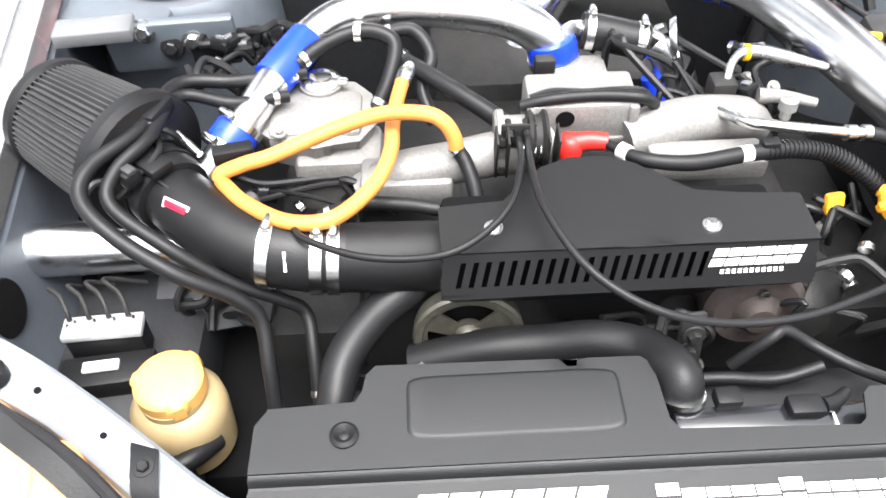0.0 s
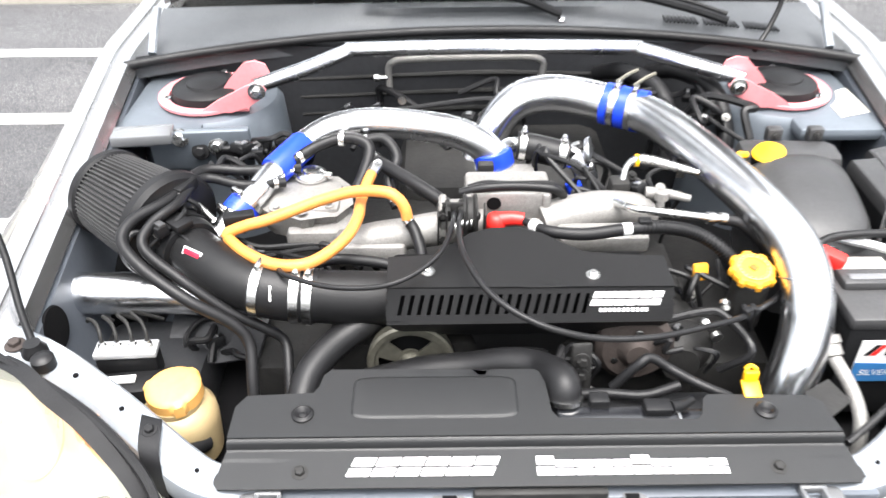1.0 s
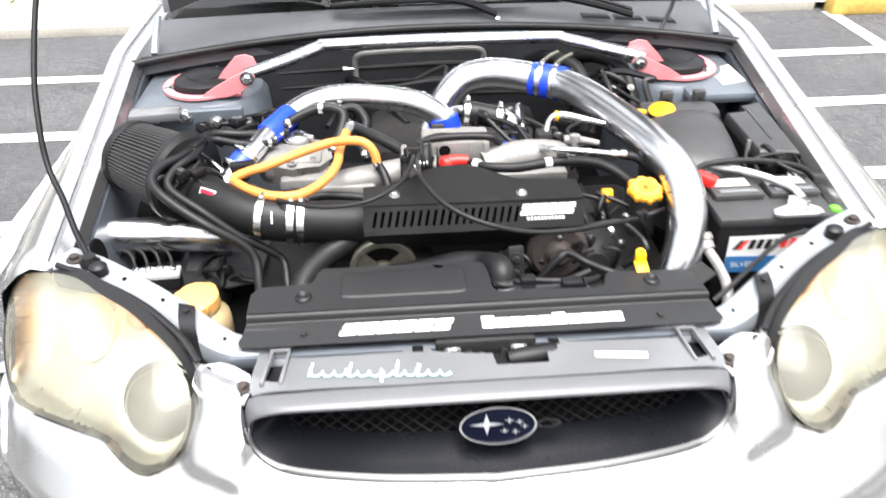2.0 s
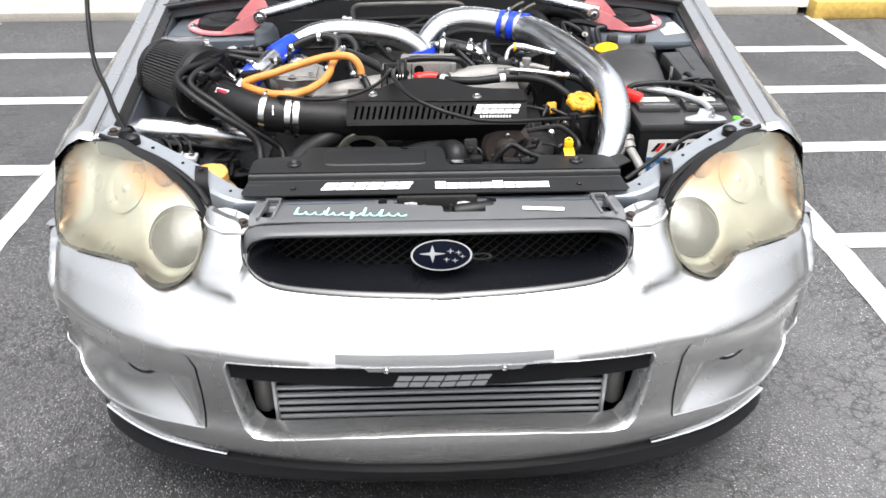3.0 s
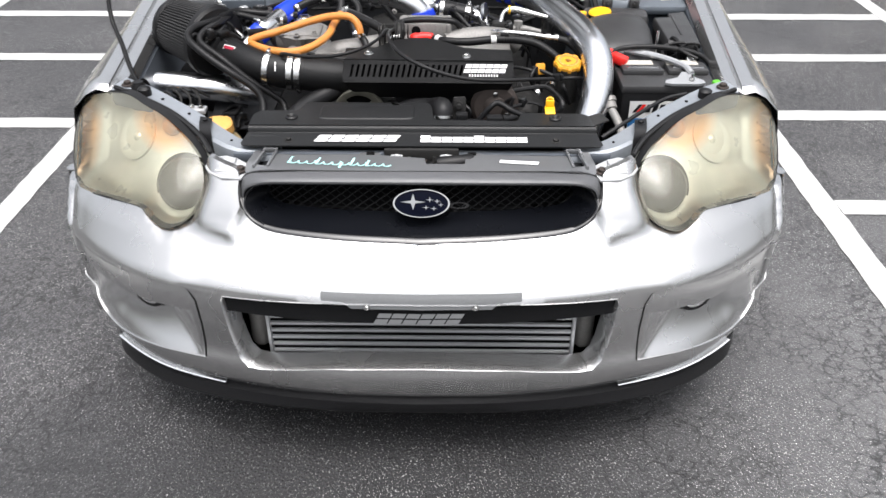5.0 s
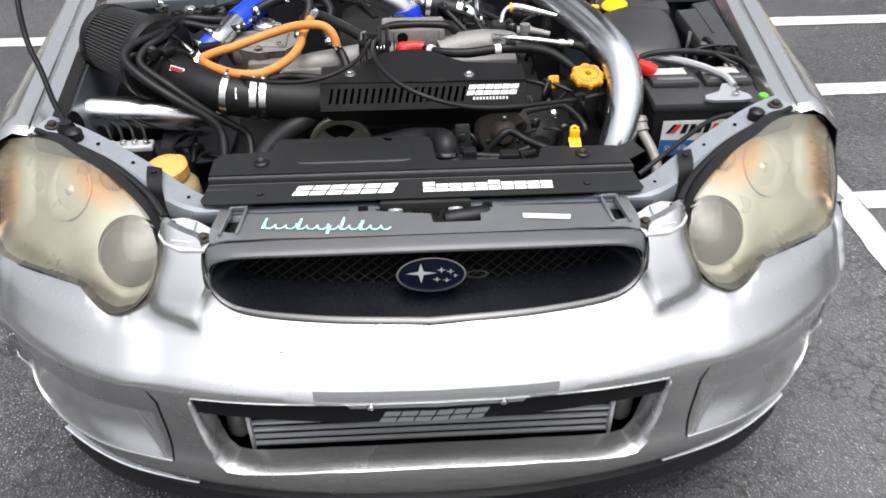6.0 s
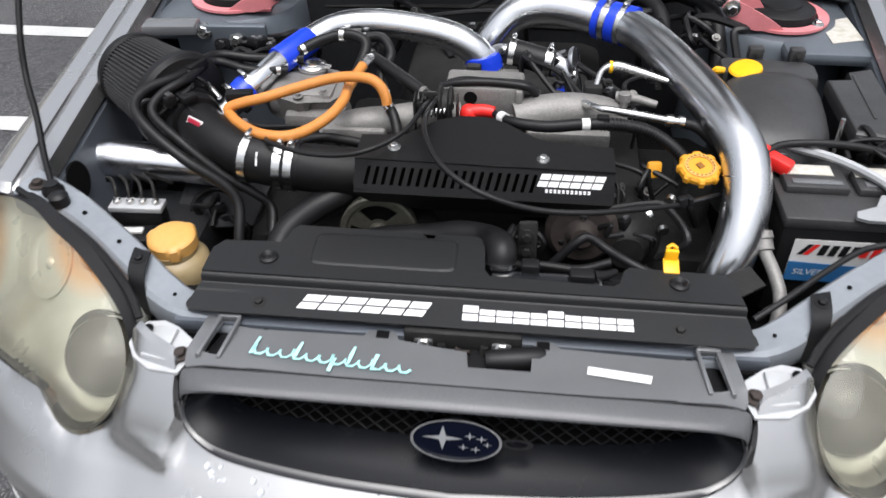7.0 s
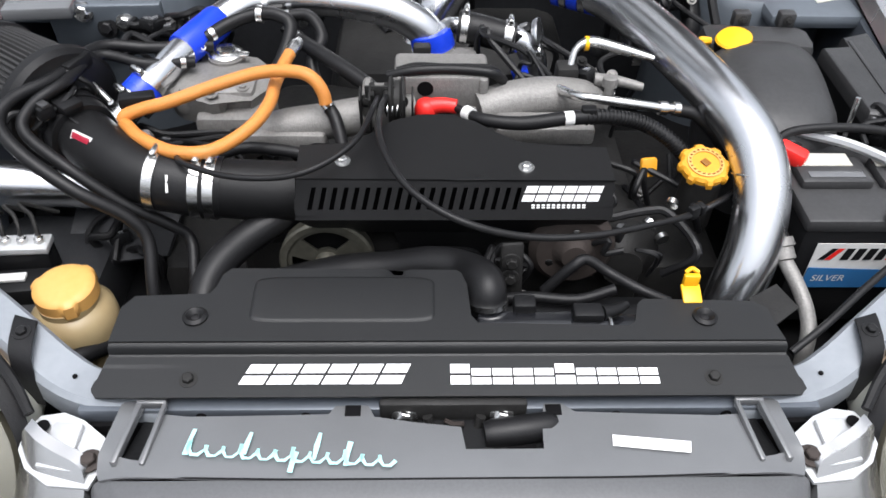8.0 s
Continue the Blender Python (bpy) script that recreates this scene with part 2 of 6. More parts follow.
def asphalt_material():
    m = bpy.data.materials.new("asphalt")
    m.use_nodes = True
    n, l = m.node_tree.nodes, m.node_tree.links
    b = n["Principled BSDF"]
    tc = n.new("ShaderNodeTexCoord")

    def tex(kind, scale, **kw):
        x = n.new(kind)
        x.inputs["Scale"].default_value = scale
        l.new(tc.outputs["Object"], x.inputs["Vector"])
        return x

    def rng(src, a, c, lo, hi):
        r = n.new("ShaderNodeMapRange")
        for k, v in zip((1, 2, 3, 4), (a, c, lo, hi)):
            r.inputs[k].default_value = v
        l.new(src, r.inputs[0])
        return r.outputs[0]

    def mixed(fac, a, c):
        x = n.new("ShaderNodeMix")
        x.data_type = "RGBA"
        l.new(fac, x.inputs[0])
        for k, v in ((6, a), (7, c)):
            if isinstance(v, tuple):
                x.inputs[k].default_value = (*v, 1)
            else:
                l.new(v, x.inputs[k])
        return x.outputs[2]

    stones, speck, broad, crack, warp = tex("ShaderNodeTexVoronoi", 105), tex("ShaderNodeTexNoise", 190), tex("ShaderNodeTexNoise", 1.1), tex("ShaderNodeTexVoronoi", 9), tex("ShaderNodeTexNoise", 14)
    speck.inputs["Detail"].default_value, speck.inputs["Roughness"].default_value = 5, 0.75
    crack.feature = "DISTANCE_TO_EDGE"
    vm = n.new("ShaderNodeVectorMath")
    vm.operation = "MULTIPLY_ADD"
    l.new(warp.outputs["Color"], vm.inputs[0])
    vm.inputs[1].default_value = (0.16, 0.16, 0.16)
    l.new(tc.outputs["Object"], vm.inputs[2])
    l.new(vm.outputs[0], crack.inputs["Vector"])
    base = mixed(rng(broad.outputs[0], 0.35, 0.65, 0, 1), (0.062, 0.062, 0.065), (0.105, 0.104, 0.106))
    base = mixed(rng(stones.outputs["Color"], 0.1, 0.9, 0, 0.85), base, (0.030, 0.030, 0.033))
    base = mixed(rng(stones.outputs["Distance"], 0.42, 0.75, 0, 0.55), base, (0.012, 0.012, 0.013))
    coarse = tex("ShaderNodeTexNoise", 42)
    coarse.inputs["Detail"].default_value = 6
    base = mixed(rng(coarse.outputs[0], 0.42, 0.66, 0, 0.4), base, (0.016, 0.016, 0.018))
    # dark patch on the ground before the car: damp, with shade painted in
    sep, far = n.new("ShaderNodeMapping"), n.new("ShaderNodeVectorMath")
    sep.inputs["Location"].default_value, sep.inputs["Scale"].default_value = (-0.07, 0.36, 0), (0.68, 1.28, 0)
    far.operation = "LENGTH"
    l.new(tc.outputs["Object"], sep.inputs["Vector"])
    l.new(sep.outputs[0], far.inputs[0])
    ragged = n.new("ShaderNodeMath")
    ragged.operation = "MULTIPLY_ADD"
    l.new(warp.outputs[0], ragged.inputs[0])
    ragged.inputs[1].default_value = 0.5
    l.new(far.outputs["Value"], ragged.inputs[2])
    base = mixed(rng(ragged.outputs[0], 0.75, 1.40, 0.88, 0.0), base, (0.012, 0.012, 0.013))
    # dry asphalt to the side, the brighter light there painted in as paler colour
    dry_lit, span = n.new("ShaderNodeMapping"), n.new("ShaderNodeVectorMath")
    dry_lit.inputs["Location"].default_value, dry_lit.inputs["Scale"].default_value = (-1.35, 0.15, 0), (0.7, 0.6, 0)
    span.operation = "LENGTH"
    l.new(tc.outputs["Object"], dry_lit.inputs["Vector"])
    l.new(dry_lit.outputs[0], span.inputs[0])
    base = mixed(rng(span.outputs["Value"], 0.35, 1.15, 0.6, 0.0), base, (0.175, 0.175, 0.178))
    strew = tex("ShaderNodeTexNoise", 1.7)
    dots = n.new("ShaderNodeMath")
    dots.operation = "MULTIPLY"
    l.new(rng(speck.outputs[0], 0.595, 0.625, 0, 1), dots.inputs[0])
    l.new(rng(strew.outputs[0], 0.44, 0.58, 0.35, 1.0), dots.inputs[1])
    base = mixed(dots.outputs[0], base, (0.80, 0.79, 0.77))
    patchy = tex("ShaderNodeTexNoise", 2.4)
    mask = n.new("ShaderNodeMath")
    mask.operation = "MULTIPLY"
    l.new(rng(crack.outputs["Distance"], 0.0, 0.05, 1, 0), mask.inputs[0])
    l.new(rng(patchy.outputs[0], 0.39, 0.58, 0, 0.85), mask.inputs[1])
    base = mixed(mask.outputs[0], base, (0.012, 0.012, 0.013))
    # dense fine crazing, strongest on the asphalt painted paler
    craze = tex("ShaderNodeTexVoronoi", 21)
    craze.feature = "DISTANCE_TO_EDGE"
    jitter = n.new("ShaderNodeVectorMath")
    jitter.operation = "MULTIPLY_ADD"
    l.new(coarse.outputs["Color"], jitter.inputs[0])
    jitter.inputs[1].default_value = (0.045, 0.045, 0.045)
    l.new(tc.outputs["Object"], jitter.inputs[2])
    l.new(jitter.outputs[0], craze.inputs["Vector"])
    fine = n.new("ShaderNodeMath")
    fine.operation = "MULTIPLY"
    l.new(rng(craze.outputs["Distance"], 0.01, 0.075, 1, 0), fine.inputs[0])
    worn = n.new("ShaderNodeMath")
    worn.operation = "MULTIPLY"
    l.new(rng(span.outputs["Value"], 0.45, 1.3, 1.0, 0.22), worn.inputs[0])
    l.new(rng(patchy.outputs[0], 0.36, 0.52, 0.15, 0.9), worn.inputs[1])
    l.new(worn.outputs[0], fine.inputs[1])
    base = mixed(fine.outputs[0], base, (0.010, 0.010, 0.011))
    l.new(base, b.inputs["Base Color"])
    l.new(rng(broad.outputs[0], 0.3, 0.7, 0.55, 0.8), b.inputs["Roughness"])
    bp = n.new("ShaderNodeBump")
    bp.inputs["Strength"].default_value, bp.inputs["Distance"].default_value = 0.55, 0.005
    hgt = n.new("ShaderNodeMath")
    hgt.operation = "SUBTRACT"
    l.new(rng(stones.outputs["Distance"], 0, 0.6, 1, 0), hgt.inputs[0])
    l.new(mask.outputs[0], hgt.inputs[1])
    l.new(hgt.outputs[0], bp.inputs["Height"])
    l.new(bp.outputs[0], b.inputs["Normal"])
    return m


ASPHALT = asphalt_material()
LINEPAINT = material("worn_white_line_paint", (0.45, 0.45, 0.44), 0.65, 0, 0.25, 90, 0.25, 3.0, 0.5, 90, tint=(0.30, 0.30, 0.30))


# ---- mesh helpers ----
def mesh_object(name, bm, mat, smooth=True):
    bmesh.ops.recalc_face_normals(bm, faces=bm.faces)
    me = bpy.data.meshes.new(name)
    bm.to_mesh(me)
    bm.free()
    me.materials.append(mat)
    if smooth:
        me.polygons.foreach_set("use_smooth", [True] * len(me.polygons))
        me.set_sharp_from_angle(angle=radians(38))
    return new(name, me)


def thing(name, base, label, category, group=""):
    ob = new(name)
    ob.location = base
    ob.empty_display_size = 0.02
    return tagged(ob, label, category, group)


def part(name, bm, mat, parent, label="", smooth=True):
    ob = mesh_object(name, bm, mat, smooth)
    ob.parent = parent
    if parent.type == "EMPTY":
        ob.matrix_parent_inverse = Matrix.Translation(-Vector(parent.location))
    return tagged(ob, label)


def single(name, bm, mat, label, category, group="", smooth=True):
    return tagged(mesh_object(name, bm, mat, smooth), label, category, group)


def spline(points, steps=8):
    """Points along a smooth line through the given points."""
    p = [Vector(q) for q in points]
    p = [2 * p[0] - p[1], *p, 2 * p[-1] - p[-2]]
    out = []
    for i in range(1, len(p) - 2):
        a, b, c, d = p[i - 1:i + 3]
        for k in range(steps):
            t = k / steps
            out.append(0.5 * (2 * b + (c - a) * t + (2 * a - 5 * b + 4 * c - d) * t * t + (3 * b - a - 3 * c + d) * t ** 3))
    out.append(p[-2])
    return out


def tube(points, radius, steps=8, sides=16, bm=None, smooth=True, caps=True):
    """A round tube along a smooth line; radius is a number or one for each given point."""
    bm = bm or bmesh.new()
    points = [Vector([float(c) for c in q]) for q in points]
    path = spline(points, steps) if smooth else [Vector(q) for q in points]
    count = len(path)
    if isinstance(radius, (int, float)):
        radii = [radius] * count
    else:
        radii = list(np.interp(np.linspace(0, len(radius) - 1, count), range(len(radius)), radius))
    up = None
    rings = []
    for i, q in enumerate(path):
        d = (path[min(i + 1, count - 1)] - path[max(i - 1, 0)]).normalized()
        if up is None:
            up = d.orthogonal().normalized()
        up = (up - d * up.dot(d)).normalized()
        side = d.cross(up)
        rings.append([bm.verts.new(q + float(radii[i]) * (math.cos(a) * up + math.sin(a) * side)) for a in (2 * math.pi * k / sides for k in range(sides))])
    for r, s in zip(rings, rings[1:]):
        for k in range(sides):
            bm.faces.new((r[k], r[(k + 1) % sides], s[(k + 1) % sides], s[k]))
    if caps:
        bm.faces.new(rings[0][::-1])
        bm.faces.new(rings[-1])
    return bm


def lathe(base, axis, profile, sides=28, bm=None, wobble=None, caps=True):
    """Turns (distance along the axis, radius) pairs about an axis. wobble(k, sides) scales the radius round the turn."""
    bm = bm or bmesh.new()
    axis = Vector(axis).normalized()
    u = axis.orthogonal().normalized()
    v = axis.cross(u)
    rings = []
    for h, r in profile:
        rings.append([bm.verts.new(Vector(base) + axis * h + max(r, 1e-4) * (wobble(k, sides) if wobble else 1) * (math.cos(2 * math.pi * k / sides) * u + math.sin(2 * math.pi * k / sides) * v)) for k in range(sides)])
    for r, s in zip(rings, rings[1:]):
        for k in range(sides):
            bm.faces.new((r[k], r[(k + 1) % sides], s[(k + 1) % sides], s[k]))
    if caps:
        bm.faces.new(rings[0][::-1])
        bm.faces.new(rings[-1])
    return bm


def box(center, size, bevel=0.004, turn=(0, 0, 0), bm=None, segments=2, taper=1.0):
    own = bmesh.new()
    bmesh.ops.create_cube(own, size=1.0)
    for v in own.verts:
        k = taper if v.co.z > 0 else 1.0
        v.co = Vector((v.co.x * size[0] * k, v.co.y * size[1] * k, v.co.z * size[2]))
    if bevel:
        bmesh.ops.bevel(own, geom=own.edges[:] + own.verts[:], offset=bevel, segments=segments, profile=0.5, affect="EDGES", clamp_overlap=True)
    own.transform(pose(*center, *turn))
    if bm is None:
        return own
    me = bpy.data.meshes.new("tmp")
    own.to_mesh(me)
    own.free()
    bm.from_mesh(me)
    bpy.data.meshes.remove(me)
    return bm


def inside(p, poly):
    x, y = p
    hit = False
    for (x0, y0), (x1, y1) in zip(poly, poly[1:] + poly[:1]):
        if (y0 > y) != (y1 > y) and x < x0 + (y - y0) * (x1 - x0) / (y1 - y0):
            hit = not hit
    return hit


def dense(loop, step):
    out = []
    for a, b in zip(loop, loop[1:] + loop[:1]):
        k = max(1, math.ceil(math.dist(a, b) / step))
        out += [(a[0] + (b[0] - a[0]) * i / k, a[1] + (b[1] - a[1]) * i / k) for i in range(k)]
    return out


def sheet(outline, place, holes=(), step=0.03, thick=0.0, bm=None):
    """A curved panel: a flat outline with holes, filled with triangles and put into space by place(u, v); thick extrudes it along its normals."""
    from mathutils.geometry import delaunay_2d_cdt
    loops = [dense(list(outline), step)] + [dense(list(h), step) for h in holes]
    pts, edges = [], []
    for lp in loops:
        base = len(pts)
        pts += lp
        edges += [(base + i, base + (i + 1) % len(lp)) for i in range(len(lp))]
    us, vs = [p[0] for p in loops[0]], [p[1] for p in loops[0]]
    border = np.array(pts)
    nx, ny = int((max(us) - min(us)) / step), int((max(vs) - min(vs)) / step)
    for i in range(1, nx + 1):
        for j in range(1, ny + 1):
            q = (min(us) + step * (i + 0.5 * (j % 2)), min(vs) + step * j)
            if inside(q, loops[0]) and not any(inside(q, h) for h in loops[1:]) and np.hypot(*(border - q).T).min() > step * 0.45:
                pts.append(q)
    vv, _, faces, *_ = delaunay_2d_cdt([Vector(p) for p in pts], edges, [], 0, 1e-6)
    bm = bm or bmesh.new()
    made = [bm.verts.new(place(v.x, v.y)) for v in vv]
    new_faces = []
    for fc in faces:
        c = (sum(vv[i].x for i in fc) / len(fc), sum(vv[i].y for i in fc) / len(fc))
        if inside(c, loops[0]) and not any(inside(c, h) for h in loops[1:]):
            new_faces.append(bm.faces.new([made[i] for i in fc]))
    lone = [v for v in made if not v.link_faces]
    bmesh.ops.delete(bm, geom=lone, context="VERTS")
    if thick:
        bm.normal_update()
        bmesh.ops.recalc_face_normals(bm, faces=bm.faces)
        bmesh.ops.solidify(bm, geom=new_faces, thickness=thick)
    return bm


def slab(points, push, bm=None):
    """A flat plate: a polygon pushed out along a vector."""
    bm = bm or bmesh.new()
    a = [bm.verts.new(Vector(p)) for p in points]
    b = [bm.verts.new(Vector(p) + Vector(push)) for p in points]
    bm.faces.new(a)
    bm.faces.new(b[::-1])
    for k in range(len(a)):
        bm.faces.new((a[k], b[k], b[(k + 1) % len(a)], a[(k + 1) % len(a)]))
    return bm


def curve_of(xs, ys):
    """A smooth function through the given values."""
    xs, ys = np.array(xs, float), np.array(ys, float)
    m = np.gradient(ys, xs)

    def value(x):
        x = min(max(x, xs[0]), xs[-1])
        i = min(max(int(np.searchsorted(xs, x)) - 1, 0), len(xs) - 2)
        h = xs[i + 1] - xs[i]
        t = (x - xs[i]) / h
        return float((1 + 2 * t) * (1 - t) ** 2 * ys[i] + t * (1 - t) ** 2 * h * m[i] + t * t * (3 - 2 * t) * ys[i + 1] + t * t * (t - 1) * h * m[i + 1])
    return value


def strip(sections, bm=None, close=False):
    """Faces between successive rows of points."""
    bm = bm or bmesh.new()
    rows = [[bm.verts.new(p) for p in sec] for sec in sections]
    for r, s in zip(rows, rows[1:]):
        k = len(r)
        for i in range(k if close else k - 1):
            bm.faces.new((r[i], r[(i + 1) % k], s[(i + 1) % k], s[i]))
    if close:
        bm.faces.new(rows[0][::-1])
        bm.faces.new(rows[-1])
    return bm


def clamp(name, center, axis, radius, parent, width=0.011, mat=None):
    """A worm-drive hose clamp: band and screw housing."""
    axis = Vector(axis).normalized()
    bm = lathe(Vector(center) - axis * width / 2, axis, [(0, radius + 0.0004), (0, radius + 0.0022), (width, radius + 0.0022), (width, radius + 0.0004)], 28)
    up = Vector((0, 0, 1)) - axis * axis.z if abs(axis.z) < .95 else Vector((0, -1, 0)) - axis * -axis.y
    up.normalize()
    side = axis.cross(up)
    q = Vector(center) + up * (radius + 0.006)
    lathe(q - side * 0.012, side, [(0, 0.004), (0.002, 0.0055), (0.022, 0.0055), (0.024, 0.004)], 8, bm)
    return part(name, bm, mat or STEEL, parent, "", True)


def bolt(center, axis=(0, 0, 1), r=0.008, bm=None):
    """A flanged hexagon bolt head."""
    bm = lathe(center, axis, [(0, r * 1.7), (r * 0.25, r * 1.6), (r * 0.3, r * 1.05)], 16, bm)
    return lathe(Vector(center) + Vector(axis).normalized() * r * 0.28, axis, [(0, r), (r * 0.7, r), (r * 0.85, r * 0.8)], 6, bm)


# ---- ground ----
bm = bmesh.new()
bmesh.ops.create_grid(bm, x_segments=8, y_segments=8, size=300)
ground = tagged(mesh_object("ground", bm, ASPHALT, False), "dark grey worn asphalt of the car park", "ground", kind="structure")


def painted(x0, y0, x1, y1, width):
    """A painted stripe along the ground with slightly ragged edges."""
    a, b = Vector((x0, y0)), Vector((x1, y1))
    d = (b - a).normalized()
    nrm = Vector((-d.y, d.x)) * width / 2
    count = max(2, int((b - a).length / 0.06))
    left, right = [], []
    for i in range(count + 1):
        q = a.lerp(b, i / count)
        left.append(q + nrm * (1 + random.uniform(-0.06, 0.06)))
        right.append(q - nrm * (1 + random.uniform(-0.06, 0.06)))
    bm = strip([[(*p, 0.004) for p in left], [(*p, 0.004) for p in right]])
    return tagged(mesh_object("parking_line", bm, LINEPAINT, False), "worn white parking line painted on asphalt", "parking line", "parking lines", "structure")


painted(-1.60, -2.5, -1.60, 4.15, 0.095)
painted(1.478, -2.5, 1.478, 4.15, 0.10)
painted(-2.86, -2.5, -2.86, 4.15, 0.095)
painted(2.72, -2.5, 2.72, 4.15, 0.095)
for y in (3.445, 2.70, 1.87, 1.02):
    painted(-2.81, y, -1.65, y, 0.10)
for y in (3.42, 2.725, 1.985, 1.16):
    painted(1.53, y, 2.67, y, 0.105)

# ---- walkway and planting beyond ----
for k in range(4):
    tagged(mesh_object("walkway", box((-2.28 + k * 1.41, 5.65, 0.01), (1.40, 2.9, 0.10), 0.012), CONCRETE), "pale concrete walkway slab with a low edge", "walkway", kind="structure")
tagged(mesh_object("walkway_base", box((0, 8.2, 0.005), (30, 2.2, 0.10), 0.012), CONCRETE), "pale concrete strip behind the walkway", "walkway", kind="structure")
for sx in (-1, 1):
    x0 = -2.99 if sx < 0 else 3.36
    bm = sheet([(0, 0), (7, 0), (7, 2.8), (0, 2.8)], lambda u, v: (sx * u + (-3.0 if sx < 0 else 3.38 - .72), v + 4.22, 0.045 + 0.02 * noise.noise((u * 3, v * 3, sx))), step=0.35)
    tagged(mesh_object("gravel_bed", bm, GRAVEL), "bed of pale gravel beside the walkway", "gravel bed", kind="structure")
    bm = bmesh.new()
    random.seed(20 + sx)
    for i in range(420):
        q = Vector((sx * random.uniform(.05, 2.6) + (-3.0 if sx < 0 else 2.68), 4.26 + 2.2 * random.random() ** 1.4, .06))
        r = random.uniform(.008, .026)
        box(q, (r, r * random.uniform(.6, 1), r * .6), r * .15, (random.uniform(-20, 20), random.uniform(-20, 20), random.uniform(0, 180)), bm, 1)
    tagged(mesh_object("loose_gravel", bm, GRAVEL), "loose pale pebbles on the gravel bed", "gravel", kind="stuff")
    bm = bmesh.new()
    for i in range(900):
        cx, cy = (-3.35, 5.1) if sx < 0 else (3.2, 5.2)
        a, d = random.uniform(0, 6.28), abs(random.gauss(0, .33))
        q = Vector((cx + d * math.cos(a) * 1.4, cy + d * math.sin(a) * .8, .06 + random.random() * .26 * max(0, 1 - d)))
        u, v = Vector((random.gauss(0, 1), random.gauss(0, 1), random.gauss(0, .5))).normalized(), Vector((random.gauss(0, 1), random.gauss(0, 1), random.gauss(0, .5))).normalized()
        s2 = random.uniform(.018, .04)
        bm.faces.new([bm.verts.new(q + u * s2), bm.verts.new(q + v * s2 * .4), bm.verts.new(q - u * s2), bm.verts.new(q - v * s2 * .4)])
    tagged(mesh_object("ground_cover", bm, LEAF, False), "low green plants and fallen leaves on gravel", "plant", kind="stuff")
tagged(mesh_object("kerb", box((3.1, 4.13, .06), (.80, .13, .13), .02), KERBYELLOW), "worn yellow concrete kerb", "kerb", kind="structure")
# ---- the car ----
car = thing("car", (0, 2.0, 0), "silver saloon car with its bonnet open, parked between white lines", "car")
plan = curve_of([0, .2, .43, .55, .625, .72, .80, .856, .892, .902, .905], [0, .008, .045, .08, .11, .168, .234, .295, .372, .49, .8])
nose = curve_of([.16, .212, .228, .245, .265, .29, .315, .335, .42, .50, .522, .534, .56, .585, .60, .612, .65, .70, .74, .80, .9], [-.05, -.064, -.082, -.096, -.106, -.111, -.109, -.103, -.105, -.102, -.097, -.083, -.051, -.021, -.001, .014, .045, .09, .13, .19, .29])
tuck = curve_of([.16, .22, .26, .30, .35, .45, .50, .53, .56, .60, .65, .9], [.945, .955, .963, .967, .971, .975, .980, .988, .994, .999, 1, 1])
# arc length along the plan curve, so that the panels can wrap round the corners
_xs = [0.0]
while _xs[-1] < 0.9049:
    _xs.append(min(_xs[-1] + (0.004 if _xs[-1] < 0.84 else 0.0004), 0.905))
_arc = [0.0]
for a, b in zip(_xs, _xs[1:]):
    _arc.append(_arc[-1] + math.hypot(b - a, plan(b) - plan(a)))


def arc(x):
    return math.copysign(float(np.interp(abs(x), _xs, _arc)), x)


def front(s, z, out=0.0):
    """A point of the nose's skin at arc length s and height z, pushed outwards by out."""
    x = float(np.interp(abs(s), _arc, _xs))
    x2 = float(np.interp(abs(s) + 0.01, _arc, _xs))
    dx, dy = x2 - x, plan(x2) - plan(x)
    k = math.hypot(dx, dy) or 1
    px, py = x * (1 - (1 - tuck(z)) * min(1, (x / .9) ** 4)) + out * dy / k, plan(x) + nose(z) - out * (dx / k if k > 1e-9 else 1)
    return Vector((math.copysign(px, s) if s else 0.0, py, z))


def both(half):
    """A loop symmetrical about the car's middle, from its right half given bottom to top."""
    r = [(arc(x), z) for x, z in half]
    return r + [(-s, z) for s, z in reversed(r) if s > 1e-6]


side_s = arc(.9023)
bumper_loop = [(0, .240)] + [(arc(x), z) for x, z in ((.2, .236), (.47, .228), (.62, .228), (.74, .236))] + [(side_s, .30), (side_s, .60)] + \
    [(arc(x), z) for x, z in ((.838, .592), (.78, .598), (.72, .605), (.665, .612), (.631, .608), (.598, .594), (.57, .592), (.54, .602), (.515, .622), (.495, .655), (.484, .695), (.472, .728), (.43, .722), (.398, .712), (.396, .68), (.388, .648), (.372, .628), (.334, .615), (.203, .610))] + [(0, .606)]
bumper_loop = bumper_loop[:7] + [(q.x, q.y) for q in spline([(*p, 0) for p in bumper_loop[7:]], 4)]
bumper_loop = bumper_loop + [(-s, z) for s, z in reversed(bumper_loop) if s > 1e-6]
opening = both([(.0, .335), (.2, .328), (.36, .310), (.392, .312), (.412, .33), (.42, .36), (.428, .43), (.434, .49), (.428, .502), (.2, .512), (0, .514)])
pocket_low = [(.498, .317), (.553, .315), (.634, .309), (.70, .301), (.76, .294), (.81, .298), (.85, .325), (.878, .37), (.892, .41), (.897, .437)]
fog_r = [(arc(x), z) for x, z in pocket_low + [(.893, .47), (.87, .487), (.80, .494), (.74, .500), (.67, .506), (.594, .512), (.535, .512), (.508, .502), (.495, .477), (.492, .41)]]
fog_l = [(-s, z) for s, z in reversed(fog_r)]


def ease(t):
    t = min(max(t, 0.0), 1.0)
    return t * t * (3 - 2 * t)


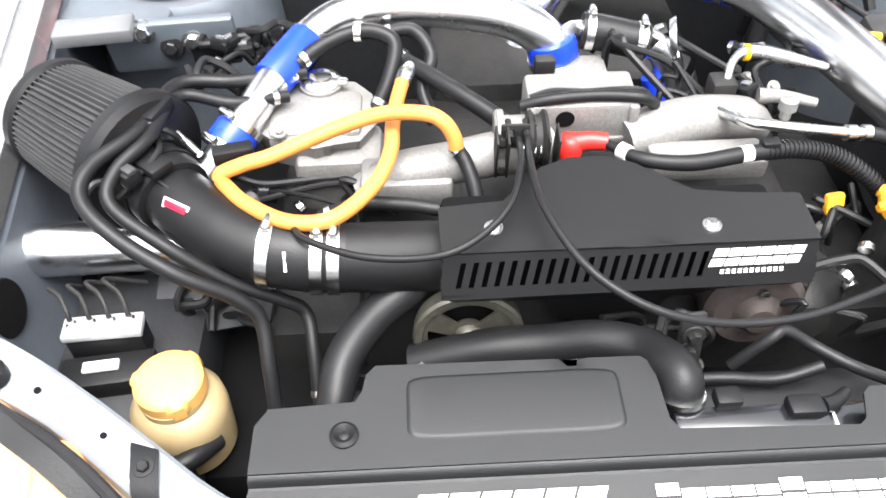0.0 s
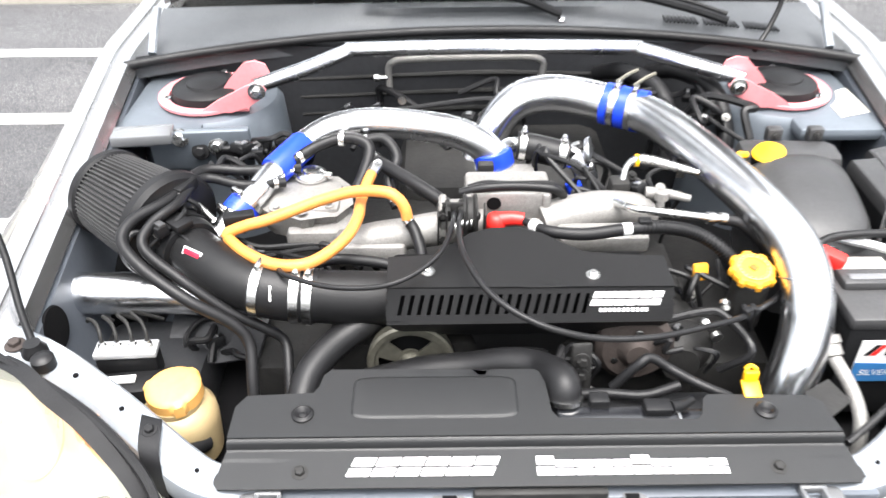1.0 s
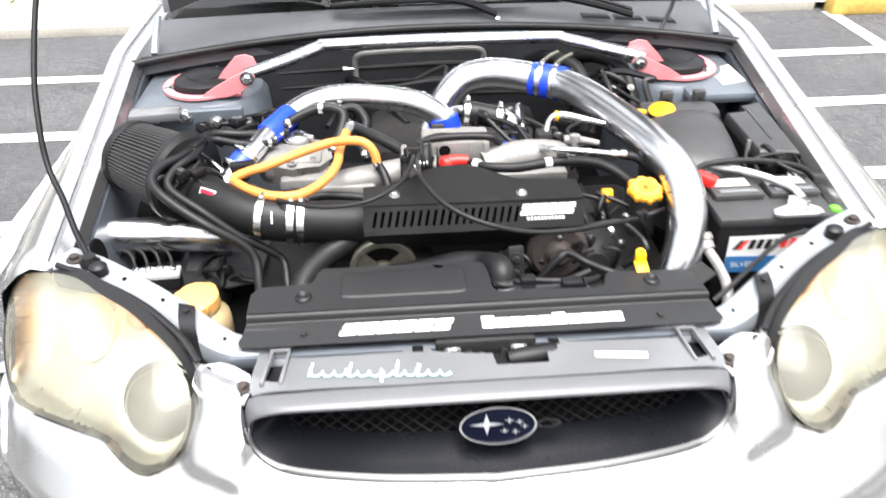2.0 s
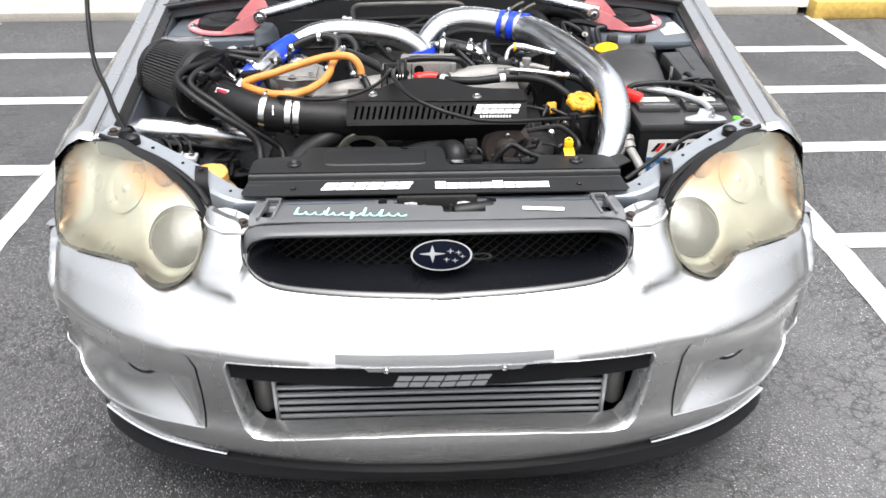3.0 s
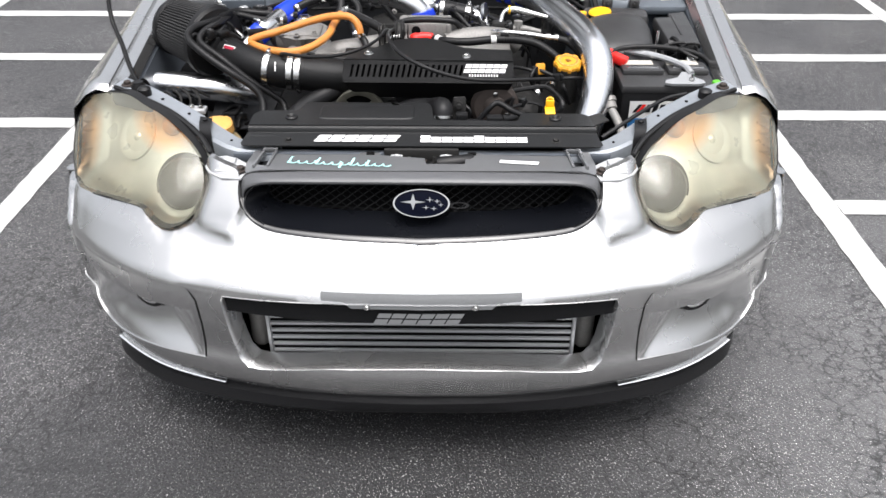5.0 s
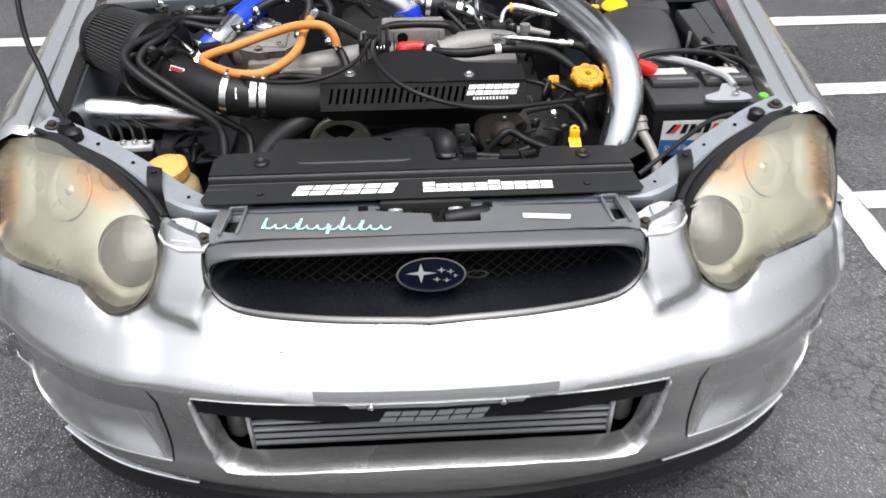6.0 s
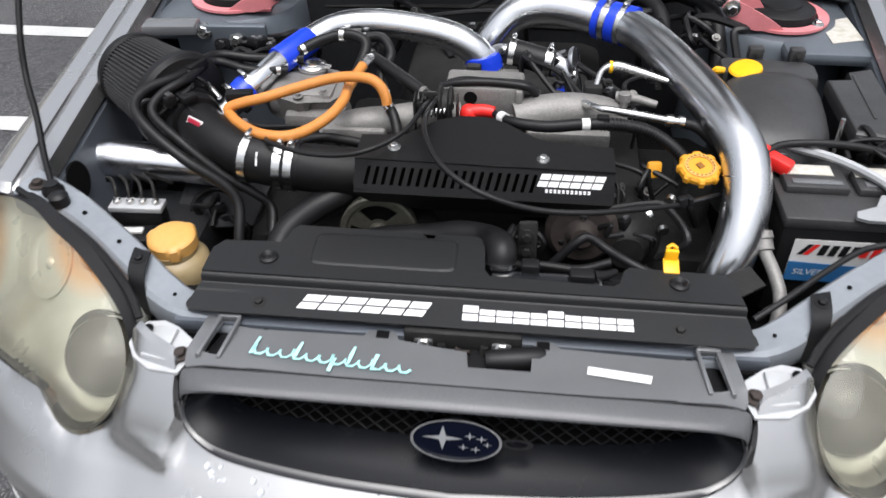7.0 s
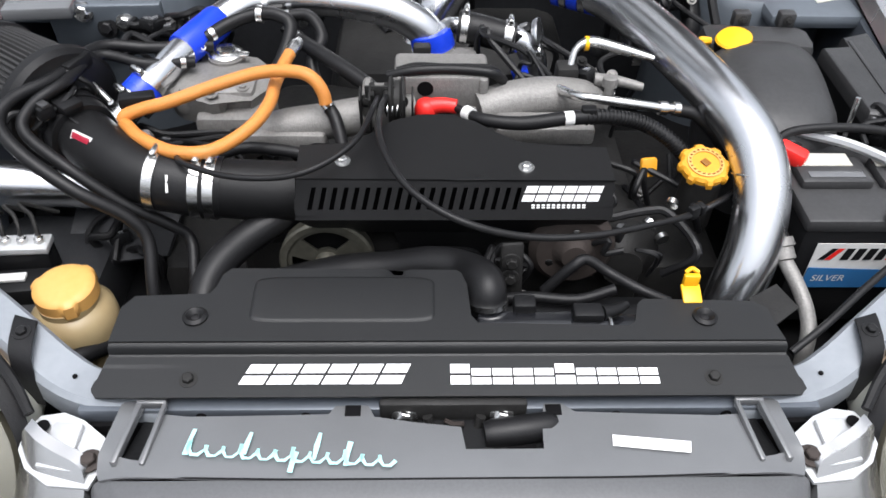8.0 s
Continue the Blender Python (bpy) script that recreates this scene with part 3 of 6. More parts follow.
lamp_edge_inner = dense([(.515, .737), (.492, .715), (.482, .69), (.484, .665), (.497, .635), (.518, .613), (.545, .600), (.573, .594), (.60, .597), (.629, .606)], .008)[:30]


def bumper_skin(s, z, out=0.0):
    """The nose with a raised collar round the grille and a sunken rim at the headlamp."""
    x = float(np.interp(abs(s), _arc, _xs))
    lamp = min(math.hypot(x - a, z - b) for a, b in lamp_edge_inner)
    step = x - float(np.interp(z, [.60, .615, .65, .68], [.411, .408, .396, .380]))
    collar = .021 * ease((step + .022) / .022) * ease((.118 - step) / .05) * ease((z - .585) / (.022 + .25 * max(0, step)))
    ledge = .010 * ease((.897 - x) / .07) * ease((.604 - z) / .028) * ease((z - .47) / .06) * ease((x - .47) / .09)
    return front(s, z, out + collar + ledge - .004 * ease((.020 - lamp) / .014))


bm = sheet(bumper_loop, bumper_skin, (opening, fog_r, fog_l), 0.011)
# turned-in flange round the outer edge
ring = dense(list(bumper_loop), .011)
strip([[bumper_skin(a, z, o) for a, z in ring + ring[:1]] for o in (0, -.004, -.014)], bm)
bmesh.ops.remove_doubles(bm, verts=bm.verts, dist=.0002)
bumper = part("front_bumper", bm, SILVER, car, "silver painted front bumper with a few water drops")


def rim(loop, out0, out1, bm=None, outer=None, step=0.012):
    """A wall round an opening of the skin, from depth out0 to out1."""
    pts = dense(list(loop), step)
    return strip([[front(s, z, out0) for s, z in pts + pts[:1]], [front(s, z, out1) for s, z in pts + pts[:1]]], bm)


ring = dense(list(opening), .012)
ring = ring + ring[:1]
part("intake_rim", strip([[front(s * k, .42 + (z - .42) * q, o) for s, z in ring] for k, q, o in ((1.0, 1.0, .0), (1.0, .998, .0025), (.997, .986, .0005), (.988, .955, -.025), (.982, .93, -.050))]), SILVER, bumper)
pocket_s = [arc(x) for x, _ in pocket_low]
pocket_z = [z for _, z in pocket_low]


def brow(a):
    """Height of the pocket's overhanging upper edge at arc length a."""
    return float(np.interp(a, [arc(.50), arc(.58), arc(.70), arc(.81), arc(.896)], [.448, .443, .439, .436, .440]))


for sgn, loop in ((1, fog_r), (-1, fog_l)):
    # flush upper half of the insert
    ss = [float(a) for a in np.linspace(arc(.493), arc(.896), 40)]
    top = [p for p in fog_r if p[1] > brow(p[0])]
    bm = sheet([(sgn * a, brow(a)) for a in ss] + [(sgn * a, z) for a, z in top], lambda a, z: front(a, z, -.0004), step=.012)
    insert = part("fog_lamp_insert", bm, SILVER, bumper, "silver insert with a sculpted recess round the fog lamp")
    # sloping floor, inner facet and the underside of the brow
    rows = []
    for a in np.linspace(arc(.494), arc(.896), 76):
        low, high = float(np.interp(a, pocket_s, pocket_z)), brow(a)
        run = ease((arc(.885) - a) / .21)
        col = []
        for q in np.linspace(0, 1, 19):
            floor_depth = .078 * q * run
            facet = max(0, a - arc(.510)) * .52
            col.append((low + (high - low) * q, -.0005 - min(floor_depth, facet)))
        col.append((high + .002, col[-1][1]))
        col.append((high, -.0004))
        rows.append([front(sgn * a, z, o) for z, o in col])
    part("fog_lamp_pocket", strip(rows), SILVER, insert)
    part("pocket_wall", rim(loop, .002, -.012), SILVER, bumper)
    ring = dense(list(loop), .02)
    seam = [p for p in ring if p[1] > .45 and abs(p[0]) < arc(.80)]
    inner = sorted([p for p in ring if p[1] <= .45 and abs(p[0]) < arc(.505)], key=lambda p: -p[1])
    seam.sort(key=lambda p: -abs(p[0]) - p[1] * .3)
    part("panel_gap", tube([front(a, z, .0015) for a, z in seam + inner], .0012, 1, 6, smooth=False), VOID, bumper)
    c = front(sgn * arc(.664), .420, -0.036)
    d = Vector((sgn * .30, -1, -.12)).normalized()
    lamp = part("fog_lamp", lathe(c - d * .03, d, [(0, .036), (.03, .039), (.035, .037), (.036, .030)], 28), BLACK, bumper)
    part("glass", lathe(c, d, [(.0, .029), (.006, .027), (.010, .016), (.011, .001)], 24), CHROMETRIM, lamp)
    # bead added along the pocket's lower edge to draw its highlight
    part("edge_highlight", tube([front(sgn * a, float(np.interp(a, pocket_s, pocket_z)) - .001, .0015) for a in np.linspace(arc(.499), arc(.89), 40)], .0026, 1, 8), SILVER, insert)
    # bright finisher above the lip
    ss = np.linspace(arc(.468), arc(.775), 24)
    zc = [.219 + .030 * ((s - ss[0]) / (ss[-1] - ss[0])) ** 1.5 for s in ss]
    bm = strip([[front(sgn * s, z + .004, -.004), front(sgn * s, z + .005, .008), front(sgn * s, z + .003, .012), front(sgn * s, z, .012), front(sgn * s, z - .002, .002)] for s, z in zip(ss, zc)], close=True)
    part("lip_finisher", bm, GLOSSTRIM, bumper, "thin bright strip above the lip")

# black chin lip
ss = np.linspace(-arc(.845), arc(.845), 81)
rows = []
for s in ss:
    e = min(1, (arc(.845) - abs(s)) / .10) ** 0.5
    rise = .028 - .046 * (abs(s) / arc(.80)) ** 1.6 + .028 * (abs(s) / arc(.80)) ** 5
    rows.append([front(s, min(.238 + rise, .232), -.020), front(s, .208 + rise * .7, -.004), front(s, .203 + rise * .7, .006 * e), front(s, .196 + rise * .8, .024 * e + .002), front(s, .166 + rise, .040 * e + .002), front(s, .152 + rise, .034 * e), front(s, .148 + rise, -.03)])
part("chin_lip", strip(rows, close=True), LIP, car, "matt black plastic chin lip under the bumper")
bm = sheet([(-.80, -.02), (.80, -.02), (.80, .9), (-.80, .9)], lambda u, v: (u, max(v, plan(abs(u)) - .03), .20), step=0.1)
part("undertray", bm, VOID, car)

# number plate bracket
bm = sheet([(-.213, .520), (-.213, .541), (.213, .541), (.213, .520), (.165, .518), (.15, .502), (-.15, .502), (-.165, .518)],
           lambda u, v: (u + .006, plan(abs(u)) - .101 + (.003 if v > .536 else 0), v - .001), step=0.015, thick=0.004)
bracket = part("plate_bracket", bm, BRUSHED, car, "plain silver plate bracket without a plate")
for sx in (-.109, .121):
    part("screw", bolt((sx, -.104, .511), (0, -1, .15), .0045), STEEL, bracket)
# top face's brightness is put into a paler material than the front's
bm = sheet([(-.213, 0), (.213, 0), (.213, .03), (-.213, .03)], lambda u, v: (u + .006, plan(abs(u)) - .099 + v * 1.3, .5415 + v * .1), step=0.03, thick=0.003)
part("bracket_top", bm, BRACKETPAINT, bracket)

# intake: black bar, badge and intercooler
rows = [[Vector((u, plan(abs(u)) - .066, .495)), Vector((u, plan(abs(u)) - .088, .499)), Vector((u, plan(abs(u)) - .092, .496)), Vector((u, plan(abs(u)) - .094, .457)), Vector((u, plan(abs(u)) - .090, .454)), Vector((u, plan(abs(u)) - .080, .455))] for u in np.linspace(-.433, .433, 31)]
bm = strip(rows, close=True)
bar = part("intake_bar", bm, BLACK, car, "flat black bar across the intake")


def wordmark(parent, name, count, place, width, height, slant, mat, gap=0.10, tall_first=()):
    """A row of plain slanted blocks, each split by one level gap, in the badge's colour. place(u, v) maps the badge's own plane, u along it, v up."""
    w = width / count
    for i in range(count):
        hh = height * (1.28 if i in tall_first else 1.0)
        u0, u1 = i * w, (i + 1) * w - w * gap

        def at(u, v):
            return place(u + slant * v, v)
        bm = sheet([(u0, 0), (u1, 0), (u1, hh * .43), (u0, hh * .43)], at, step=width)
        sheet([(u0, hh * .55), (u1, hh * .55), (u1, hh), (u0, hh)], at, step=width, bm=bm)
        part(name, bm, mat, parent, "", False)


wordmark(bar, "badge_block", 6, lambda u, v: (-.098 + u, plan(abs(u - .098)) - .098, .460 + v), .186, .028, .5, GREYTEXT)
cooler = thing("intercooler", (0, .0, .30), "bare aluminium front-mount intercooler with horizontal rows of tubes", "intercooler")
for k in range(9):
    z = .300 + k * .0205
    part("flat_tube", box((0, .020, z), (.70, .05, .0072), .002), FIN, cooler)
part("core", box((0, .027, .385), (.70, .05, .18), .002), VOID, cooler)
for sx in (-1, 1):
    part("end_tank", box((sx * .377, .05, .385), (.045, .075, .19), .02, (0, 0, sx * 25), segments=4), CAST, cooler)
    part("header_plate", box((sx * .352, .018, .385), (.007, .060, .185), .001), FIN, cooler)
part("crash_beam", box((0, .12, .40), (1.1, .06, .34), .01), VOID, car)

# grille
gz = [(.0, .612), (.203, .616), (.315, .620), (.356, .628), (.378, .642), (.384, .657), (.376, .674), (.352, .685), (.312, .692), (.203, .701), (0, .705)]
gz = [(q.x, q.y) for q in spline([(x, z, 0) for x, z in gz], 4)]
g_in = both(gz)


def bezel(loop, width, section, step=.012):
    """A moulding round an opening of the skin: section is (share of the width outwards, height above the skin) pairs."""
    p = dense(list(loop), step)
    k = len(p)
    rows = []
    for i in range(k + 1):
        a, q, b = p[(i - 2) % k], p[i % k], p[(i + 2) % k]
        d = Vector((b[0] - a[0], b[1] - a[1])).normalized()
        nn = Vector((d.y, -d.x)) * width
        rows.append([front(q[0] + nn.x * f, q[1] + nn.y * f, o) for f, o in section])
    return strip(rows)


grille = part("grille", bezel(g_in, .011, ((0, -.012), (.05, .002), (.4, .007), (.8, .005), (1.0, -.004))), GLOSSBLACK, car, "black grille with a diamond mesh")
part("grille_tunnel", rim(g_in, .004, -.11), BLACK, grille)
bm = sheet([(s * .97, .657 + (z - .657) * .95) for s, z in g_in], lambda s, z: front(s, z, -.105), step=.03)
# black sheet stands for the dark behind the mesh
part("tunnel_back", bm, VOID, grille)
bm = bmesh.new()
pitch = .026
for dirn in (-1, 1):
    for i in range(-32, 33):
        u0 = i * pitch
        seg = []
        for k in range(13):
            v = .622 + .078 * k / 12
            u = u0 + dirn * (v - .66) * 1.9
            if inside((arc(u), v), [(s * .97, .657 + (z - .657) * .96) for s, z in g_in]):
                seg.append(front(arc(u), v, -.055))
        if len(seg) > 1:
            tube(seg, .0013, sides=5, bm=bm, smooth=False)
part("mesh", bm, BLACK, grille)
# smooth bowl running from the frame in to the mesh
rows = []
ring = dense(list(g_in), .012)
for k in range(9):
    t = k / 8
    rows.append([front(a * (1 - .085 * t ** .8), .657 + (b - .657) * (1 - .42 * t), .003 - .056 * t ** .8) for a, b in ring + ring[:1]])
part("shelf", strip(rows), SCOOP, grille)


def oval(c, rx, rz, lean, out0, out1, bm=None, inner=0.0, sides=40):
    rows = []
    for k in range(sides + 1):
        a = 2 * math.pi * k / sides
        ring = []
        for f, o in ((1.0, out0), (1.0, out1), (inner, out1), (inner, out0)) if inner else ((1.0, out0), (.97, out1), (.5, out1 + .0012), (.001, out1 + .0016)):
            z = rz * f * math.sin(a)
            ring.append(Vector(c) + Vector((rx * f * math.cos(a), z * math.sin(lean) - o * math.cos(lean), z * math.cos(lean) + o * math.sin(lean))))
        rows.append(ring)
    return strip(rows, bm)


ec = (.004, .057, .672)
emblem = part("emblem", oval(ec, .060, .030, .38, 0, .006), NAVY, grille, "dark oval badge with a chrome rim")
part("badge_rim", oval(ec, .0615, .0312, .38, 0, .009, inner=.94), CHROMETRIM, emblem)
bm = bmesh.new()
for dx, dz, r in ((-.018, .003, .024), (.018, .008, .008), (.034, .005, .007), (.010, -.009, .007), (.027, -.011, .007), (.042, -.003, .006)):
    pts = []
    for k in range(8):
        a = math.pi * k / 4
        q = r * (1.0 if k % 2 == 0 else .24)
        pts.append((dx + q * 1.15 * math.cos(a), dz + q * .75 * math.sin(a)))
    sheet(pts, lambda u, v: (ec[0] + u, ec[1] + v * math.sin(.38) - .0088 * math.cos(.38), ec[2] + v * math.cos(.38) + .0088 * math.sin(.38)), step=.1, bm=bm)
part("badge_motif", bm, BRUSHED, emblem, "", False)
part("tow_cover", oval((.085, .060, .664), .022, .007, .5, 0, .003, inner=.7), RUBBER, grille)

# headlamps
hl = [(.80, .775), (.755, .790), (.70, .797), (.65, .788), (.60, .778), (.55, .757), (.515, .737), (.492, .715), (.482, .69), (.484, .665), (.497, .635), (.518, .613), (.545, .600), (.573, .594), (.60, .597), (.629, .606), (.648, .612), (.70, .609), (.76, .603), (.845, .590), (.868, .62), (.868, .70), (.846, .752)]


hl = [(q.x, q.y) for q in spline([(x, z, 0) for x, z in hl + hl[:1]], 4)[:-1]]


def lamp_skin(sgn, depth=0.0):
    def at(s, z):
        e = max(0.0, min(1.0, min(math.dist((s, z), p) for p in lamp_edge) / .05))
        d1 = math.exp(-(((s - arc(.555)) / .075) ** 2 + ((z - .668) / .07) ** 2))
        p = front(s, z, .012 * math.sin(e * math.pi / 2) + .030 * d1 if depth == 0 else -.011 - depth * math.sin(e * math.pi / 2) - .050 * d1 * e)
        p.x *= sgn
        return p
    return at


for sgn in (1, -1):
    loop = [(arc(x), z) for x, z in hl]
    lamp_edge = dense(loop, .008)
    head = part("headlight", rim([(sgn * s, z) for s, z in loop], .0, -.012), BLACK, car, "weathered headlight with a yellowed lens")
    part("lens", sheet(loop, lamp_skin(sgn), step=.009), LENS, head, "hazy yellowed plastic lens")
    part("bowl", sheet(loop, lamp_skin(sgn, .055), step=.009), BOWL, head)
    # black seal all round
    bm = strip([[Vector((sgn * p.x, p.y, p.z)) for p in (front(s, z, .001), front(s + (s - arc(.66)) * .006, z + (z - .69) * .010, .002), front(s + (s - arc(.66)) * .010, z + (z - .69) * .022, -.02))] for s, z in dense(loop, .01) + [dense(loop, .01)[0]]])
    part("seal", bm, RUBBER, head)
    c = Vector(front(arc(.556), .662, -.014))
    c.x *= sgn
    d = Vector((sgn * .28, -1, .62)).normalized()
    part("projector", lathe(c - d * .06, d, [(0, .03), (.02, .060), (.040, .064), (.046, .062), (.058, .057), (.070, .046), (.078, .028), (.081, .001)], 32), GREYDOME, head, "round grey projector lamp")
    part("projector_ring", lathe(c - d * .012, d, [(-.034, .060), (-.026, .066), (-.016, .073), (-.012, .074), (-.016, .070)], 32, caps=False), GREYDOME, head)
    c2 = Vector(front(arc(.735), .70, -.064))
    c2.x *= sgn
    d2 = Vector((sgn * .60, -.80, .85)).normalized()
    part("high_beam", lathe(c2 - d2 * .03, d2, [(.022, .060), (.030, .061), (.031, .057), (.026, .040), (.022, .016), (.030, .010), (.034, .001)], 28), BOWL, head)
    c3 = Vector(front(arc(.62), .745, -.050))
    c3.x *= sgn
    part("indicator", lathe(c3 - d * .02, d, [(0, .022), (.012, .024), (.02, .020), (.026, .010), (.027, .001)], 20), AMBERLENS, head, "amber turn signal bulb")

# fenders: gutter, crown and flank
def fender(sgn):
    rows = []
    for k in range(34):
        t = k / 33
        y = .405 + 1.30 * t
        xi = .742 + .075 * min(t / .66, 1)
        zt = .797 + .075 * min(t / .7, 1) + .01 * t
        xo = np.interp(y, [.40, .55, .8, 1.2, 1.8], [.880, .894, .898, .90, .90])
        zb = np.interp(y, [.52, .58], [.612, .55])
        rows.append([Vector((sgn * a, y, b)) for a, b in ((xi - .014, zt - .035), (xi - .002, zt - .010), (xi + .022, zt - .004), (xi + .027, zt - .010), (xi + .032, zt - .001), (xi + .060, zt + .005),
                                                        ((xi + xo) / 2 + .02, zt - .010), (xo - .012, zt - .045), (xo, zt - .10), (xo + .003, zt - .17), (xo + .002, zb + .02), (xo - .005, zb - .02))])
    rows.insert(0, [q + Vector((0, -.014, -.013)) for q in rows[0]])
    bm = strip(rows)
    return bm


for sgn in (1, -1):
    fen = part("fender", fender(sgn), SILVER, car, "silver painted front wing")
    # wheel arch edge and lower flank
    bm = bmesh.new()
    rows = []
    for k in range(19):
        a = math.pi * k / 18
        y, z = .86 - .36 * math.cos(a), .31 + .35 * math.sin(a)
        rows.append([Vector((sgn * .902, y, max(z, .26))), Vector((sgn * .888, y, max(z, .26))), Vector((sgn * .70, y, max(z, .26)))])
    part("wheel_arch", strip(rows), VOID, fen)
    bm = sheet([(.535, .64), (.535, .46), (.57, .525), (.60, .56), (.72, .635), (.86, .665), (1.0, .635), (1.12, .56), (1.20, .42), (1.22, .24), (1.70, .22), (1.70, .80), (1.0, .72), (.6, .70)],
               lambda u, v: (sgn * float(np.interp(u, [.53, .62], [.890, .899])), u, v), step=.06)
    part("flank", bm, SILVER, fen)
    for yy, nm in ((.86, "front_wheel"), (3.385, "rear_wheel")):
        bm = lathe((sgn * .68, yy, .315), (sgn, 0, 0), [(0, .20), (.0, .295), (.02, .312), (.17, .312), (.195, .295), (.197, .215)], 40)
        wheel = part(nm, bm, RUBBER, car)
        bm = lathe((sgn * .83, yy, .315), (sgn, 0, 0), [(0, .215), (.045, .215), (.04, .195), (.015, .18), (.02, .06), (.035, .05), (.04, .001)], 30)
        part("rim", bm, STEEL, wheel)

# rear body, plain
bm = bmesh.new()
rows = []
for y, w, zt in ((1.70, .898, .885), (2.4, .90, .90), (3.2, .898, .92), (3.9, .88, .93), (4.25, .80, .90), (4.33, .70, .80)):
    rows.append([Vector((sx * xx, y, zz)) for sx, xx, zz in ((-1, w - .04, .22), (-1, w, .35), (-1, w, zt - .12), (-1, w - .03, zt), (-1, w - .20, zt + .01), (1, w - .20, zt + .01), (1, w - .03, zt), (1, w, zt - .12), (1, w, .35), (1, w - .04, .22))])
part("rear_body", strip(rows, close=True), SILVER, car)
rows = []
for y, w0, z0, w1, z1 in ((1.62, .74, .93, .70, .96), (2.30, .76, .92, .56, 1.40), (2.9, .76, .92, .57, 1.44), (3.5, .74, .93, .54, 1.36), (3.95, .70, .93, .62, .96)):
    rows.append([Vector(p) for p in ((-w0, y, z0), (-w1, y, z1 - .03), (-w1 + .06, y, z1), (w1 - .06, y, z1), (w1, y, z1 - .03), (w0, y, z0))])
part("cabin", strip(rows[1:], close=True), SILVER, car)
rows = []
for k in range(13):
    u = -1 + k / 6
    bow = .10 * u * u
    rows.append([Vector((u * (.76 - .18 * q), 1.465 + bow * 1.0 + .80 * q, .925 - .015 * u * u + .47 * q)) for q in np.linspace(0, 1, 7)])
wind = part("windscreen", strip(rows), GLASS, car, "clear laminated windscreen")
rows = []
for k in range(7):
    u = -1 + k / 3
    rows.append([Vector((u * .72, 1.62 + .10 * u * u, .90)), Vector((u * .72, 1.9, .92)), Vector((u * .72, 2.2, .80)), Vector((u * .72, 2.3, .5))])
part("dashboard", strip(rows), GREYPLASTIC, car)

# cowl panel, rubber seal and wipers
def cowl_y(x):
    return 1.335 - .085 * (abs(x) / .83) ** 2.2


def cowl_z(x):
    return .893 - .045 * (abs(x) / .83) ** 2


rows = []
for k in range(41):
    x = -.83 + 1.66 * k / 40
    b = .10 * (x / .83) ** 2
    rows.append([Vector((x, cowl_y(x), cowl_z(x) - .03)), Vector((x, cowl_y(x) + .004, cowl_z(x))), Vector((x, cowl_y(x) + .03, cowl_z(x) + .004)), Vector((x, cowl_y(x) + .05, cowl_z(x) - .012)),
                 Vector((x, cowl_y(x) + .11, cowl_z(x) + .008)), Vector((x, 1.44 + b, cowl_z(x) + .022)), Vector((x, 1.475 + b, cowl_z(x) + .024))])
cowl = part("cowl_panel", strip(rows), COWL, car, "dark grey plastic scuttle panel below the windscreen")
part("cowl_seal", tube([(x, cowl_y(x) - .004, cowl_z(x) + .006) for x in np.linspace(-.835, .835, 15)], .011, 6, 10), RUBBER, car, "black rubber bonnet seal")
part("clip", lathe((.172, 1.414, .892), (0, -.3, 1), [(0, .010), (.003, .010), (.006, .006)], 16), STEEL, cowl)
for sgn in (1,):
    for g in range(3):
        bm = bmesh.new()
        for k in range(9):
            x = .42 + g * .095 + k * .0092
            box((x, 1.405 - .04 * (x / .83) ** 2 + .022, cowl_z(x) + .010), (.004, .045, .004), .001, bm=bm)
        part("vent_grille", bm, BLACK, cowl)
for pts, r in (([(-.62, 1.53, .948), (-.50, 1.515, .950), (-.38, 1.495, .948), (-.33, 1.475, .945)], .010), ([(-.30, 1.455, .948), (-.10, 1.45, .962), (.12, 1.44, .966), (.30, 1.42, .955), (.45, 1.385, .930), (.55, 1.36, .905)], .011)):
    wiper = part("wiper", tube(pts, [r * .7, r, r, r * .9], 8, 8), BLACK, car, "black windscreen wiper")
    part("wiper_blade", tube([(x, y + .012, z + .012) for x, y, z in pts], .006, 8, 6), RUBBER, wiper)
part("wiper_arm", tube([(-.30, 1.44, .935), (-.15, 1.43, .945), (.05, 1.425, .945), (.17, 1.414, .905)], [.006, .009, .012, .010], 8, 8), BLACK, cowl)

# bonnet, held open
def bonnet(depth):
    def at(u, v):
        w = u * (.745 - .05 * v)
        lift = .025 * (1 - u * u)
        base = Vector((w, 1.372, .955))
        d = Vector((0, -math.cos(radians(78)), math.sin(radians(78))))
        n = Vector((0, math.sin(radians(78)), math.cos(radians(78))))
        return base + d * (v * 1.02) + n * (lift - depth)
    return at


hood = part("bonnet", sheet([(-1, 0), (-.88, .03), (-.7, .075), (-.4, .125), (0, .14), (.4, .125), (.7, .075), (.88, .03), (1, 0), (1, .9), (.9, 1), (-.9, 1), (-1, .9)], bonnet(0), step=.1, thick=.006), SILVER, car, "silver bonnet propped wide open")
part("inner_frame", sheet([(-.97, .015), (-.88, .04), (-.7, .085), (-.4, .135), (0, .15), (.4, .135), (.7, .085), (.88, .04), (.97, .015), (.97, .89), (.88, .97), (-.88, .97), (-.97, .89)], bonnet(.022), ([(-.6, .25), (-.1, .25), (-.1, .75), (-.6, .75)], [(.1, .25), (.6, .25), (.6, .75), (.1, .75)]), step=.1, thick=.012), DUSTY, hood)
